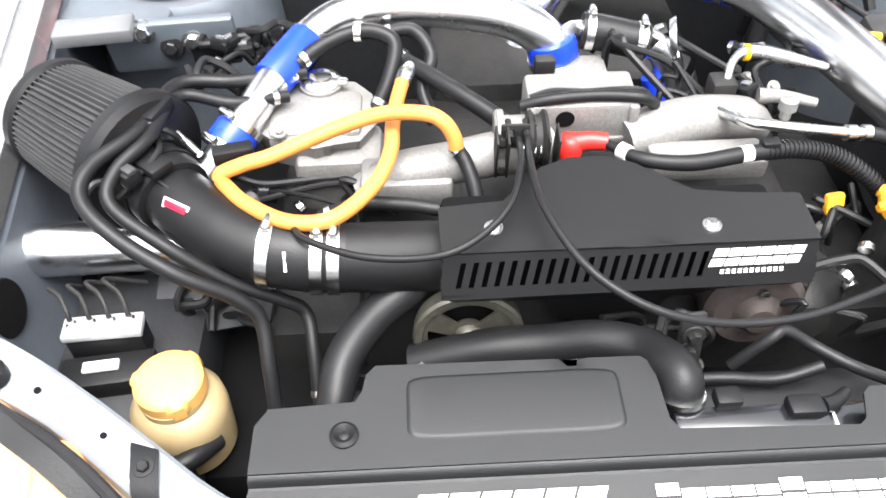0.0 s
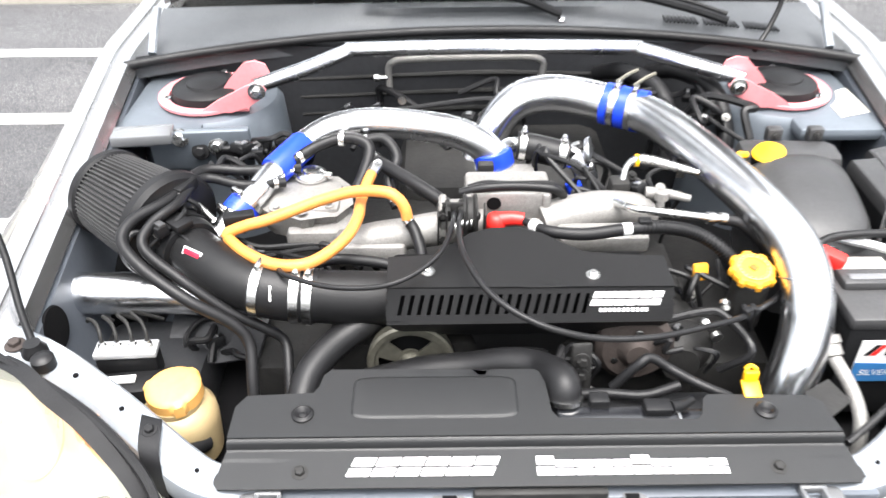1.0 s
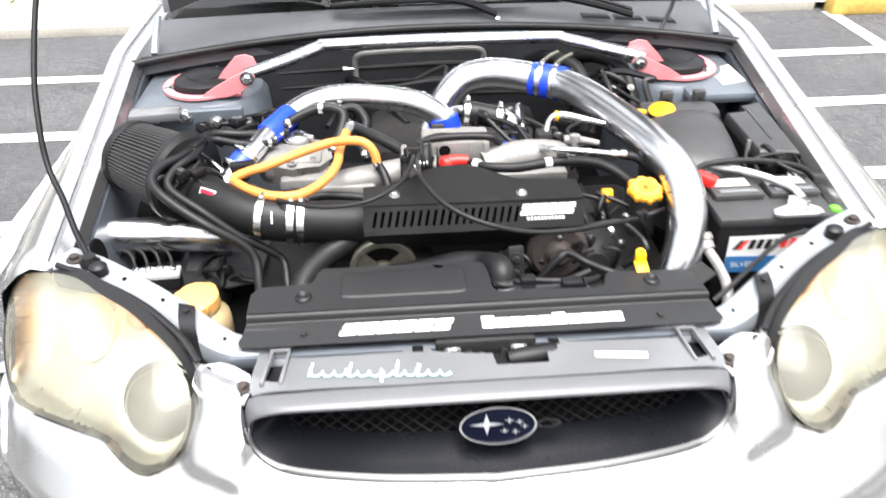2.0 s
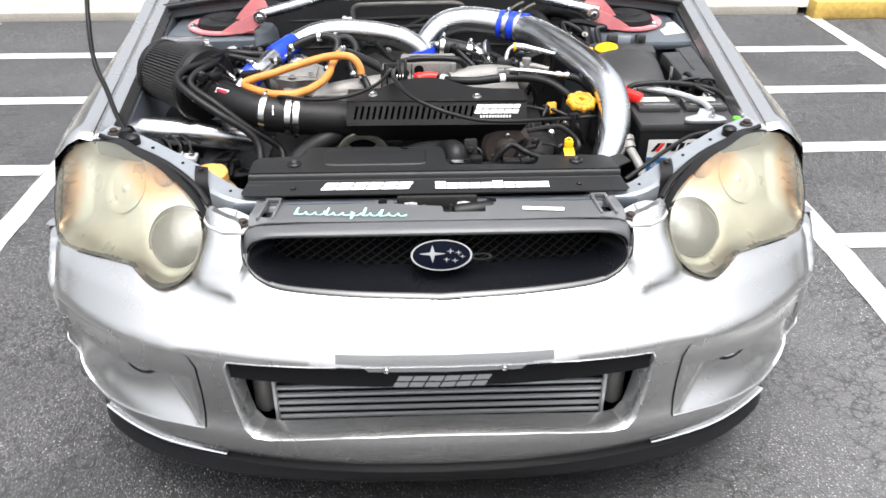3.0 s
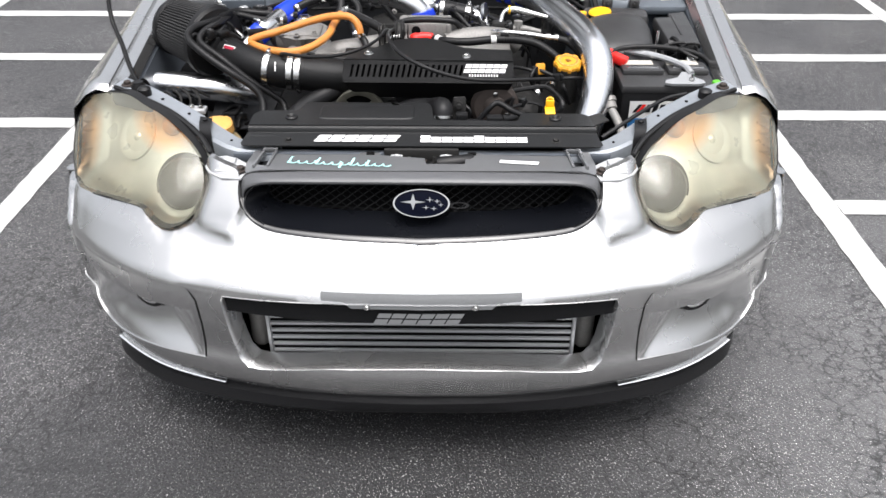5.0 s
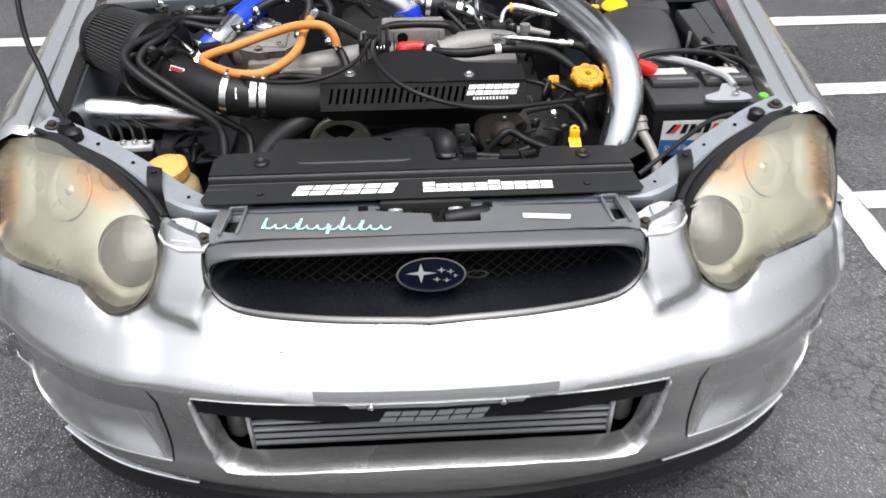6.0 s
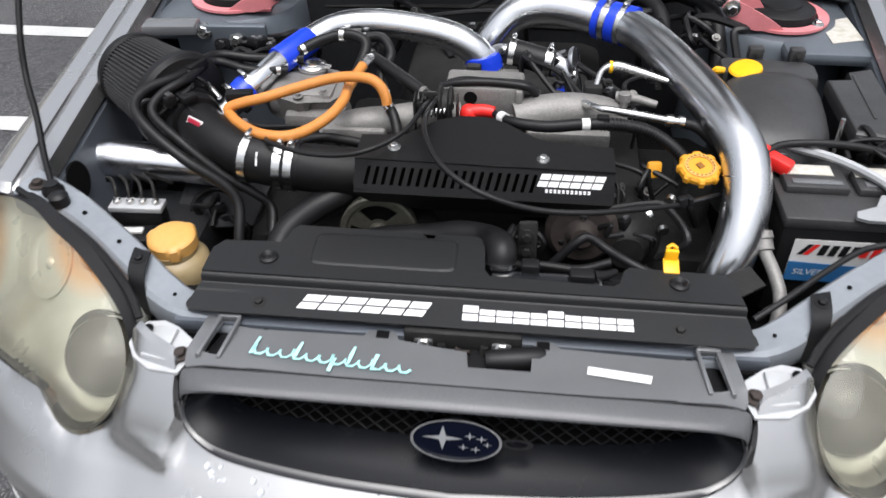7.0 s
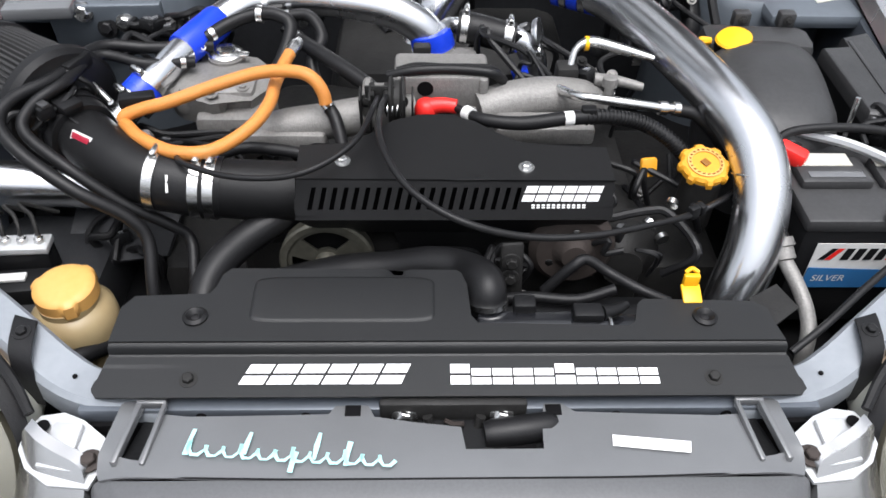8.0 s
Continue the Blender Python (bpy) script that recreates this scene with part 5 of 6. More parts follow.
A = [(-.505, .672, .785), (-.482, .694, .803), (-.455, .726, .823), (-.422, .795, .838), (-.386, .868, .847), (-.347, .908, .859), (-.30, .920, .871), (-.24, .922, .875), (-.17, .918, .871), (-.105, .913, .862), (-.060, .908, .846), (-.028, .905, .820), (-.014, .900, .785)]
pipe_a = charge_pipe("crossover_pipe", "polished aluminium arched charge pipe with blue couplers", A, [.022, .022, .0225, .0235, .025, .027, .0285, .029, .029, .0295, .030, .031, .031])
for c, d, hw, rr in ((Vector((-.466, .713, .8155)), Vector((.56, .65, .42)), .024, .0290), (Vector((-.398, .844, .8445)), Vector((.45, .80, .12)), .046, .0268), (Vector((-.018, .902, .806)), Vector((.25, -.08, -1)), .020, .0365)):
    d = d.normalized()
    bm = lathe(c - d * hw, d, [(0, rr - .004), (0, rr), (.004, rr + .001), (2 * hw - .004, rr + .001), (2 * hw, rr), (2 * hw, rr - .004)], 30)
    cp = part("coupler", bm, BLUE, pipe_a, "blue silicone coupler")
    if hw == .046:
        side = d.cross(Vector((.5, -.7, .5))).normalized()
        out = side.cross(d).normalized()
        out = out if out.z > 0 else -out
        for k in range(4):
            q = c + d * (-.027 + .018 * k) + (out * .86 + side * (.5 if side.x > 0 else -.5)).normalized() * (rr + .0012)
            mark = lathe(q - out * .0006, out, [(0, .0050), (.0008, .0050), (.0008, .0030), (0, .0030)], 14, caps=False)
            part("print_mark", mark, LABELWHITE, cp, "", False)
for c, d in (((-.477, .700, .8075), (.56, .65, .42)), ((-.455, .726, .8235), (.56, .65, .42)), ((-.015, .901, .791), (.2, -.06, -1))):
    clamp("clamp", c, d, .0296 if c[0] < -.1 else .0368, pipe_a)

B = [(-.06, 1.03, .66), (-.035, 1.06, .72), (.0, 1.085, .79), (.045, 1.10, .833), (.11, 1.095, .851), (.18, 1.07, .852), (.245, 1.035, .848), (.295, .985, .850), (.335, .89, .853), (.378, .765, .850), (.412, .66, .843), (.436, .575, .826), (.441, .51, .79), (.430, .46, .73), (.408, .425, .665), (.39, .40, .60)]
pipe_b = charge_pipe("intercooler_pipe", "large polished aluminium intercooler pipe bending down to the front", B, .0385)
d = Vector((.86, -.48, -.02)).normalized()
for k, hw in ((-.034, .007), (.0, .010), (.034, .009)):
    c = Vector((.252, 1.030, .848)) + d * k
    part("coupler", lathe(c - d * hw, d, [(0, .038), (0, .0425), (2 * hw, .0425), (2 * hw, .038)], 32), BLUE, pipe_b, "blue silicone coupler band")
for k in (-.018, .018):
    c = Vector((.252, 1.030, .848)) + d * k
    clamp("clamp", c, d, .041, pipe_b)
    part("t_bolt", tube([c + Vector((.005, .035, .035)), c + Vector((.03, .045, .048)), c + Vector((.05, .05, .055))], .0045, 4, 8), OLIVE, pipe_b)
part("weld_bead", tube([Vector((.4405, .5295, .803)) + .0388 * (math.cos(a) * Vector((1, 0, 0)) + math.sin(a) * Vector((0, .52, .85)).cross(Vector((1, 0, 0))).normalized()) for a in np.linspace(0, 2 * math.pi, 21)], .0015, 3, 6), STEEL, pipe_b)
part("stay", box((.335, .86, .815), (.016, .004, .07), .001, (12, 0, 0)), STEEL, pipe_b)
pipe_c = charge_pipe("lower_charge_pipe", "polished aluminium pipe passing through the inner wing", [(-.80, .63, .705), (-.75, .632, .703), (-.69, .638, .698), (-.62, .648, .690), (-.54, .66, .675), (-.48, .68, .65)], .037)

# ---- air intake ----
intake = thing("air_intake", (-.42, .55, .72), "matt black cold air intake tube with steel clamps", "air intake")
I = [(-.20, .535, .765), (-.27, .53, .772), (-.345, .528, .780), (-.405, .535, .787), (-.455, .56, .791), (-.505, .60, .795), (-.54, .635, .80), (-.575, .668, .804)]
part("tube", tube(I, [.043, .043, .041, .040, .043, .043, .041, .040], 8, 26), MATT, intake)
part("coupler", tube([(-.315, .529, .777), (-.36, .529, .782), (-.415, .538, .788)], .0435, 6, 26), RUBBER, intake, "black rubber coupler")
for c, dd in (((-.404, .535, .787), (-1, .15, .1)), ((-.347, .528, .780), (-1, .02, .08)), ((-.328, .528, .778), (-1, .0, .08))):
    clamp("clamp", c, dd, .0438, intake, .014)
clamp("clamp", (-.556, .648, .802), (-.7, .7, .08), .044, intake, .010)
md = Vector((-.66, .74, .05)).normalized()
part("sensor_housing", lathe(Vector((-.528, .622, .799)), md, [(0, .041), (.002, .049), (.008, .051), (.050, .051), (.055, .048), (.058, .042)], 40), BLACK, intake, "round black airflow housing")
part("housing_rib", lathe(Vector((-.545, .641, .800)), md, [(0, .0505), (0, .0535), (.004, .0535), (.004, .0505)], 40), BLACK, intake)
maf = part("sensor", box((-.548, .630, .852), (.056, .032, .014), .004, (0, 0, -40)), BLACK, intake, "black airflow sensor with plug")
part("plug_clip", box((-.562, .600, .866), (.016, .012, .006), .001, (0, 0, -40)), DUSTY, maf)
part("plug", box((-.568, .605, .854), (.03, .022, .02), .003, (0, 0, -40)), BLACK, maf)
part("plug_lead", tube([(-.578, .60, .85), (-.60, .585, .86), (-.61, .57, .852)], .005, 4, 8), RUBBER, maf)
badge = part("plaque", box((-.512, .574, .828), (.040, .003, .014), .001, (-38, 0, -33)), LABELWHITE, intake, "small red and white badge")
part("plaque_field", box((-.5125, .5728, .8293), (.034, .003, .0085), .001, (-38, 0, -33)), DARKRED, badge)
part("mark", box((-.380, .497, .808), (.004, .003, .024), .001, (-38, 0, 0)), LABELWHITE, intake)
filt = thing("air_filter", (-.68, .75, .70), "large dark pleated cone air filter with rubber ends", "air filter")
fb, fd = Vector((-.570, .676, .806)), Vector((-.80, .58, .06)).normalized()
part("filter_base", lathe(fb, fd, [(-.02, .045), (-.005, .06), (.0, .090), (.008, .097), (.022, .097), (.026, .088)], 44), RUBBER, filt)
part("pleats", lathe(fb, fd, [(.02, .087), (.09, .083), (.165, .076)], 256, wobble=lambda k, n: 1.0 if k % 4 < 2 else .925), FILTER, filt)
part("filter_cap", lathe(fb, fd, [(.162, .076), (.166, .080), (.178, .079), (.186, .066), (.188, .001)], 44), RUBBER, filt)

# ---- belt cover / heat shield plate ----
shield = thing("heat_shield", (0, .5, .80), "satin black slotted belt cover plate with white lettering blocks", "belt cover")
pl = [(-.210, .470), (-.211, .541), (-.135, .548), (-.112, .575), (-.085, .602), (-.05, .617), (-.005, .618), (.03, .604), (.06, .578), (.09, .556), (.14, .549), (.212, .545), (.212, .474)]
part("top_plate", sheet(pl, lambda u, v: (u + .008, v, .834 + .03 * (v - .47) - .013 * u), step=.02, thick=-.0025), MATT, shield)
slots = []
for k in range(20):
    u = -.196 + k * .0143
    slots.append([(u, .25), (u + .0062, .25), (u + .0132, .80), (u + .007, .80)])
edge = lambda u, v: Vector((u + .008, .470 + .008 * (u + .21) / .42 - .024 * (1 - v) + .002, .834 - .050 * (1 - v) - .013 * u))
part("slotted_face", sheet([(-.212, 0), (.213, 0), (.212, 1), (-.210, 1)], edge, slots, .03, .002), MATT, shield)
part("lower_plate", sheet([(-.212, 0), (.213, 0), (.20, -.6), (.15, -1.0), (.07, -1.1), (.05, -1.7), (.02, -2.0), (-.04, -2.0), (-.07, -1.7), (-.085, -1.0), (-.17, -.9), (-.20, -.5)], lambda u, v: (u + .008, .449 - .03 * v * .2 + .008 * (u + .21) / .42 + .03 * min(-v, 1), .784 + .055 * v - .013 * u), step=.04, thick=-.002), MATT, shield)
# black filler so that the slots look deep and shaded
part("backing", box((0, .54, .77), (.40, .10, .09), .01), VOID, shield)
for x, y, z in ((-.142, .505, .8405), (.104, .499, .8355)):
    part("bolt", bolt((x, y, z), (0, 0, 1), .0068), STEEL, shield)
wordmark(shield, "lettering_block", 6, lambda u, v: edge(.088 + u, .47 + v / .055) + Vector((0, -.0030, .001)), .105, .021, .35, WHITE)
wordmark(shield, "small_block", 11, lambda u, v: edge(.102 + u, .30 + v / .055) + Vector((0, -.0030, .001)), .075, .0055, .0, WHITE, .35)

# red battery boot and harness
boot = thing("terminal_boot", (-.02, .66, .81), "red rubber terminal boot on a black cable", "terminal boot")
part("boot", lathe((-.030, .662, .812), (0, 0, 1), [(0, .017), (.012, .0175), (.022, .014), (.026, .008)], 20), RED, boot)
part("sleeve", tube([(-.028, .662, .826), (-.006, .662, .829), (.016, .658, .829)], [.013, .012, .011], 5, 14), RED, boot)
loom = thing("wiring_loom", (.15, .61, .83), "black corrugated wiring loom with pale tape bands", "wiring loom")
L = [(.010, .660, .829), (.028, .638, .832), (.055, .614, .835), (.11, .604, .836), (.18, .612, .840), (.245, .622, .835), (.298, .619, .822), (.345, .598, .795), (.37, .58, .76)]
part("conduit", tube(L, [.006, .007, .0095, .0105, .0105, .0105, .010, .010, .009], 10, 12), RUBBER, loom)
path = spline(L, 30)
bm = bmesh.new()
for i in range(130, 232, 3):
    q, dd = path[i], (path[i + 1] - path[i - 1]).normalized()
    lathe(q - dd * .001, dd, [(0, .0108), (0, .0120), (.002, .0120), (.002, .0108)], 12, bm)
part("ribs", bm, RUBBER, loom)
for i in (36, 118):
    q, dd = path[i], (path[i + 1] - path[i - 1]).normalized()
    part("tape", lathe(q - dd * .007, dd, [(0, .0108), (.014, .0108)], 14), LABELWHITE, loom, "pale tape band")
part("plug", box((.205, .618, .848), (.022, .016, .014), .003), BLACK, loom)
line = thing("refrigerant_line", (.27, .62, .84), "bright aluminium refrigerant line with a charging port", "pipe")
part("tube", tube([(.16, .70, .83), (.185, .645, .848), (.215, .632, .851), (.26, .622, .850), (.31, .622, .842)], .0075, 6, 12), STEEL, line)
part("port", lathe((.232, .645, .852), (0, .1, 1), [(0, .007), (.012, .007), (.013, .0115), (.026, .0115), (.027, .010)], 16), CAST, line)
part("fitting", lathe((.305, .622, .8425), (1, .05, -.1), [(0, .011), (.012, .011), (.013, .008), (.022, .008), (.023, .011), (.032, .011)], 10), STEEL, line)
part("hose", tube([(.33, .625, .838), (.365, .62, .83), (.40, .60, .80), (.42, .58, .76)], .010, 6, 10), RUBBER, line)
part("upper_line", tube([(.19, .745, .84), (.20, .76, .865), (.225, .765, .872), (.27, .755, .866), (.32, .74, .858)], [.006, .006, .0105, .009, .006], 6, 12), STEEL, line)
part("band", lathe((.212, .764, .871), (1, 0, 0), [(0, .0115), (.006, .0115)], 14), YELLOW, line)
part("valve_block", box((.185, .745, .815), (.035, .035, .06), .006), DARK, line)
part("lower_fitting", tube([(.225, .715, .835), (.26, .71, .835), (.30, .70, .83)], [.011, .009, .007], 5, 12), CAST, line)

# recirculation hose with clamps, between the two pipes
bypass = thing("bypass_hose", (.07, .89, .80), "short black hose with steel clamps and a bright elbow", "hose")
part("hose", tube([(.015, .90, .838), (.045, .896, .835), (.085, .888, .828), (.112, .884, .823)], .027, 6, 20), RUBBER, bypass)
part("stub", tube([(-.015, .875, .842), (.0, .895, .840), (.022, .90, .838)], .015, 5, 14), CHROME, bypass)
clamp("clamp", (.026, .899, .837), (1, -.1, -.1), .0275, bypass, .012)
clamp("clamp", (.100, .886, .825), (1, -.1, -.15), .0275, bypass, .014)
part("elbow", tube([(.108, .884, .824), (.130, .880, .818), (.148, .872, .79), (.150, .868, .75)], .0235, 6, 18), CHROME, bypass)
part("flange", lathe((.148, .885, .825), (.8, -.2, .2), [(0, .03), (.006, .034), (.010, .034)], 20), CHROME, bypass)
part("blue_stub", tube([(.128, .868, .775), (.135, .862, .755), (.14, .858, .73)], .020, 5, 16), BLUE, bypass)

bypass.location += Vector((.012, .022, -.014))
line.location += Vector((.012, .030, -.010))

# ---- hoses ----
def hose(name, label, pts, r, mat, steps=8, sides=12, group="", cat="hose"):
    ob = thing(name, pts[0], label, cat, group)
    part("tube", tube(pts, r, steps, sides), mat, ob)
    if cat == "hose":
        path = spline(pts, steps)
        for i in (2, len(path) - 3):
            d = (path[i + 1] - path[i - 1]).normalized()
            part("clip", lathe(path[i] - d * .004, d, [(0, r), (0, r + .0013), (.008, r + .0013), (.008, r)], 16), STEEL, ob)
    return ob


amber = thing("amber_hose", (-.3, .62, .83), "braided amber rubber hose looped over the engine", "hose")
part("upper_run", tube([(-.468, .622, .824), (-.464, .626, .832), (-.435, .630, .842), (-.399, .635, .850), (-.320, .660, .868), (-.262, .667, .881), (-.212, .657, .886), (-.190, .650, .877), (-.179, .644, .860), (-.176, .640, .845)], .0096, 10, 16), ORANGE, amber)
part("lower_run", tube([(-.466, .622, .822), (-.455, .604, .827), (-.428, .572, .830), (-.380, .538, .833), (-.333, .534, .834), (-.299, .558, .836), (-.270, .595, .843), (-.256, .640, .848), (-.254, .680, .852), (-.248, .725, .856), (-.240, .763, .860)], .0096, 10, 16), ORANGE, amber)
part("hose_barb", tube([(-.241, .758, .8595), (-.236, .775, .862), (-.230, .792, .862)], [.0105, .0115, .008], 4, 12), STEEL, amber)
part("end_clamp", lathe((-.425, .585, .812), (0, 0, 1), [(0, .009), (.012, .010), (.02, .006)], 12), STEEL, amber)
hose("coolant_hose", "long thin black coolant hose looping round the air filter", [(-.375, .822, .838), (-.464, .791, .850), (-.536, .771, .862), (-.562, .665, .872), (-.603, .604, .872), (-.610, .562, .860), (-.571, .522, .838), (-.503, .492, .80), (-.444, .488, .758), (-.420, .478, .725), (-.414, .44, .68), (-.41, .40, .62)], .0095, RUBBER, group="coolant hoses")
hose("coolant_hose", "long thin black coolant hose looping round the air filter", [(-.395, .772, .836), (-.461, .745, .848), (-.530, .748, .860), (-.548, .652, .870), (-.577, .603, .864), (-.580, .562, .848), (-.520, .523, .818), (-.454, .507, .768), (-.400, .509, .728), (-.372, .508, .70), (-.364, .47, .67), (-.36, .42, .62)], .0085, RUBBER, group="coolant hoses")
single("hose_bracket", box((-.545, .70, .872), (.05, .018, .022), .004, (0, 0, 70)), BLACK, "black twin hose bracket", "bracket")
cable = thing("throttle_cable", (-.1, .56, .86), "thin black throttle cable looping to the side", "cable")
part("outer", tube([(-.100, .640, .855), (-.104, .585, .872), (-.118, .523, .872), (-.145, .484, .866), (-.186, .456, .860), (-.233, .455, .851), (-.293, .468, .845), (-.351, .500, .840), (-.37, .53, .83)], .0042, 8, 10), RUBBER, cable)
cable2 = thing("cruise_cable", (.1, .38, .84), "thin black cable sweeping over the belt cover", "cable")
part("outer", tube([(-.088, .645, .855), (-.094, .575, .872), (-.090, .495, .882), (-.064, .425, .876), (-.026, .384, .866), (.027, .363, .851), (.096, .364, .832), (.173, .377, .822), (.253, .408, .812), (.319, .443, .800), (.384, .500, .78), (.43, .56, .75)], .0046, 8, 10), RUBBER, cable2)
part("retainer", box((.325, .448, .801), (.016, .012, .02), .003, (0, 0, 30)), BLACK, cable2)
part("retainer", box((.338, .458, .799), (.010, .016, .016), .003, (0, 0, 30)), BLACK, cable2)
upper = thing("upper_radiator_hose", (0, .42, .70), "thick ribbed black radiator hose bending down to the radiator", "hose")
part("hose", tube([(.046, .337, .742), (.047, .346, .757), (.042, .366, .757), (.020, .404, .738), (-.025, .426, .726), (-.08, .438, .706), (-.15, .446, .690), (-.24, .45, .66)], [.024, .024, .025, .025, .025, .025, .026, .026], 8, 20), RUBBER, upper)
part("hose_clip", lathe((.046, .336, .743), (0, .35, 1), [(0, .0250), (0, .0268), (.007, .0268), (.007, .0250)], 28), STEEL, upper)
lower = thing("lower_radiator_hose", (-.33, .40, .66), "thick black coolant hose leaning up to the engine", "hose")
part("tube", tube([(-.335, .34, .66), (-.330, .385, .695), (-.319, .43, .712), (-.285, .478, .724), (-.24, .512, .735), (-.205, .54, .74), (-.17, .56, .74)], [.022, .022, .023, .023, .022, .021, .02], 8, 18), RUBBER, lower)
clamp("clamp", (-.215, .532, .7385), (.6, .55, .1), .0215, lower)
hose("vacuum_hose", "black rubber vacuum hose with a bright clip", [(-.245, .845, .84), (-.215, .81, .842), (-.17, .765, .838), (-.125, .725, .828), (-.10, .70, .82)], .0125, RUBBER, group="vacuum hoses")
hose("vacuum_hose", "black rubber vacuum hose behind the filler tank", [(-.385, .825, .85), (-.35, .85, .862), (-.31, .862, .872), (-.275, .86, .874), (-.25, .845, .862), (-.26, .81, .83), (-.28, .78, .80)], .011, RUBBER, group="vacuum hoses")
hose("vacuum_hose", "black rubber vacuum hose dipping behind the manifold", [(-.27, .875, .86), (-.225, .875, .865), (-.20, .84, .845), (-.215, .80, .82), (-.20, .76, .79)], .010, RUBBER, group="vacuum hoses")
hose("vacuum_hose", "black rubber hose end by the amber hose", [(-.178, .655, .835), (-.165, .64, .822), (-.155, .615, .80), (-.15, .59, .775)], .0095, RUBBER, group="vacuum hoses")
hose("vacuum_hose", "short black hose under the amber hose", [(-.35, .60, .775), (-.30, .605, .79), (-.24, .60, .79), (-.17, .585, .785)], .009, RUBBER, group="vacuum hoses")
for q, dd in (((-.243, .842, .842), (.6, -.6, 0)), ((-.30, .862, .873), (1, -.1, 0))):
    single("hose_clip", lathe(Vector(q) - Vector(dd).normalized() * .005, dd, [(0, .0128), (0, .0142), (.01, .0142), (.01, .0128)], 18), STEEL, "bright spring hose clip", "clip", "hose clips")

# ---- accessories at the front of the engine ----
pulley = thing("steering_pump_pulley", (-.171, .47, .69), "dull plated spoked pump pulley", "pulley")
pc, pd = Vector((-.171, .470, .688)), Vector((0, -1, .12)).normalized()
part("pulley_rim", lathe(pc, pd, [(-.02, .060), (-.02, .067), (.0, .069), (.004, .066), (.004, .058), (-.008, .056)], 40, caps=False), OLIVE, pulley)
holes = []
for k in range(3):
    a0, w = math.radians(90 + 120 * k), math.radians(42)
    holes.append([(.051 * math.cos(t), .051 * math.sin(t)) for t in np.linspace(a0 - w, a0 + w, 9)] + [(.023 * math.cos(t), .023 * math.sin(t)) for t in np.linspace(a0 + w * .8, a0 - w * .8, 5)])
part("web", sheet([(.059 * math.cos(t), .059 * math.sin(t)) for t in np.linspace(0, 2 * math.pi, 37)[:-1]], lambda u, v: pc + Vector((u, .12 * v + .004, v)), holes, .012, .004), OLIVE, pulley)
part("hub", lathe(pc, pd, [(-.01, .020), (.004, .018), (.012, .012), (.016, .010), (.017, .001)], 28), OLIVE, pulley)
# black disc gives the openings between the spokes their shade
part("pulley_back", lathe(pc - pd * .03, pd, [(0, .06), (.006, .06)], 30), VOID, pulley)
comp = thing("air_compressor", (.178, .49, .70), "rusty air-conditioning compressor clutch face", "compressor")
cc = Vector((.178, .470, .712))
part("clutch", lathe(cc, pd, [(-.05, .06), (-.006, .062), (.0, .056), (.004, .052), (.005, .03), (.012, .022), (.020, .018), (.021, .001)], 36), RUST, comp)
for k in range(3):
    a = math.radians(90 + 120 * k)
    part("rivet", lathe(cc + Vector((.037 * math.cos(a), -.004, .037 * math.sin(a))), pd, [(0, .006), (.003, .006), (.004, .003)], 10), STEEL, comp)
stay = thing("engine_stay", (.09, .44, .66), "dark steel bracket with two bolts", "bracket")
part("plate", box((.088, .428, .700), (.032, .010, .11), .008, (-12, 0, 6)), DARK, stay)
for z in (.735, .705):
    part("bolt", bolt((.085, .421, z), (0, -1, .2), .008), DARK, stay)
for pts in ([(.13, .40, .70), (.165, .405, .742), (.185, .412, .748), (.215, .40, .735), (.25, .375, .73), (.29, .36, .72)], [(.06, .38, .705), (.11, .375, .715), (.17, .37, .715), (.22, .375, .73)]):
    single("oil_cooler_line", tube(pts, .0075, 6, 10), RUBBER, "thin dark metal line behind the radiator", "pipe", "oil lines")
alt = single("alternator", lathe((.26, .52, .66), (0, -1, .1), [(-.12, .05), (-.02, .065), (.0, .062), (.01, .045), (.03, .03), (.04, .03), (.042, .001)], 30), DARK, "dark alternator low behind the belt cover", "alternator")
oil = thing("oil_filler_cap", (.368, .553, .78), "orange-yellow lobed oil filler cap", "oil cap")
part("cap", lathe((.368, .555, .790), (0, -.25, 1), [(0, .033), (.003, .036), (.012, .036), (.016, .032), (.0165, .001)], 64, wobble=lambda k, n: 1.0 + (.05 if math.cos(8 * 2 * math.pi * k / n) > 0 else -.06)), OILCAP, oil)
part("embossing", lathe((.368, .551, .8065), (0, -.25, 1), [(0, .026), (.0012, .026), (.0012, .020), (0, .020)], 40, caps=False), AMBERCAP, oil)
part("emblem_mark", box((.368, .551, .8072), (.012, .012, .0015), .0005, (14, 0, 40)), CAPPRINT, oil)
bm = bmesh.new()
for k in range(20):
    a = 2 * math.pi * k / 20
    box(Vector((.368 + .0225 * math.cos(a), .551 + .0225 * math.sin(a) * .97, .8085 + .0225 * math.sin(a) * .25)), (.0028, .0042, .0008), .0002, (14, 0, math.degrees(a)), bm, 1)
part("print_ring", bm, CAPPRINT, oil)
part("neck", lathe((.368, .555, .70), (0, -.1, 1), [(0, .03), (.09, .028)], 24), DARK, oil)
dip = thing("dipstick", (.30, .597, .75), "small yellow dipstick handle", "dipstick")
part("handle", box((.302, .592, .767), (.026, .012, .030), .005, (-20, 0, 8)), OILCAP, dip)
part("stem", tube([(.300, .60, .756), (.300, .62, .72), (.295, .63, .66)], .004, 4, 8), DARK, dip)

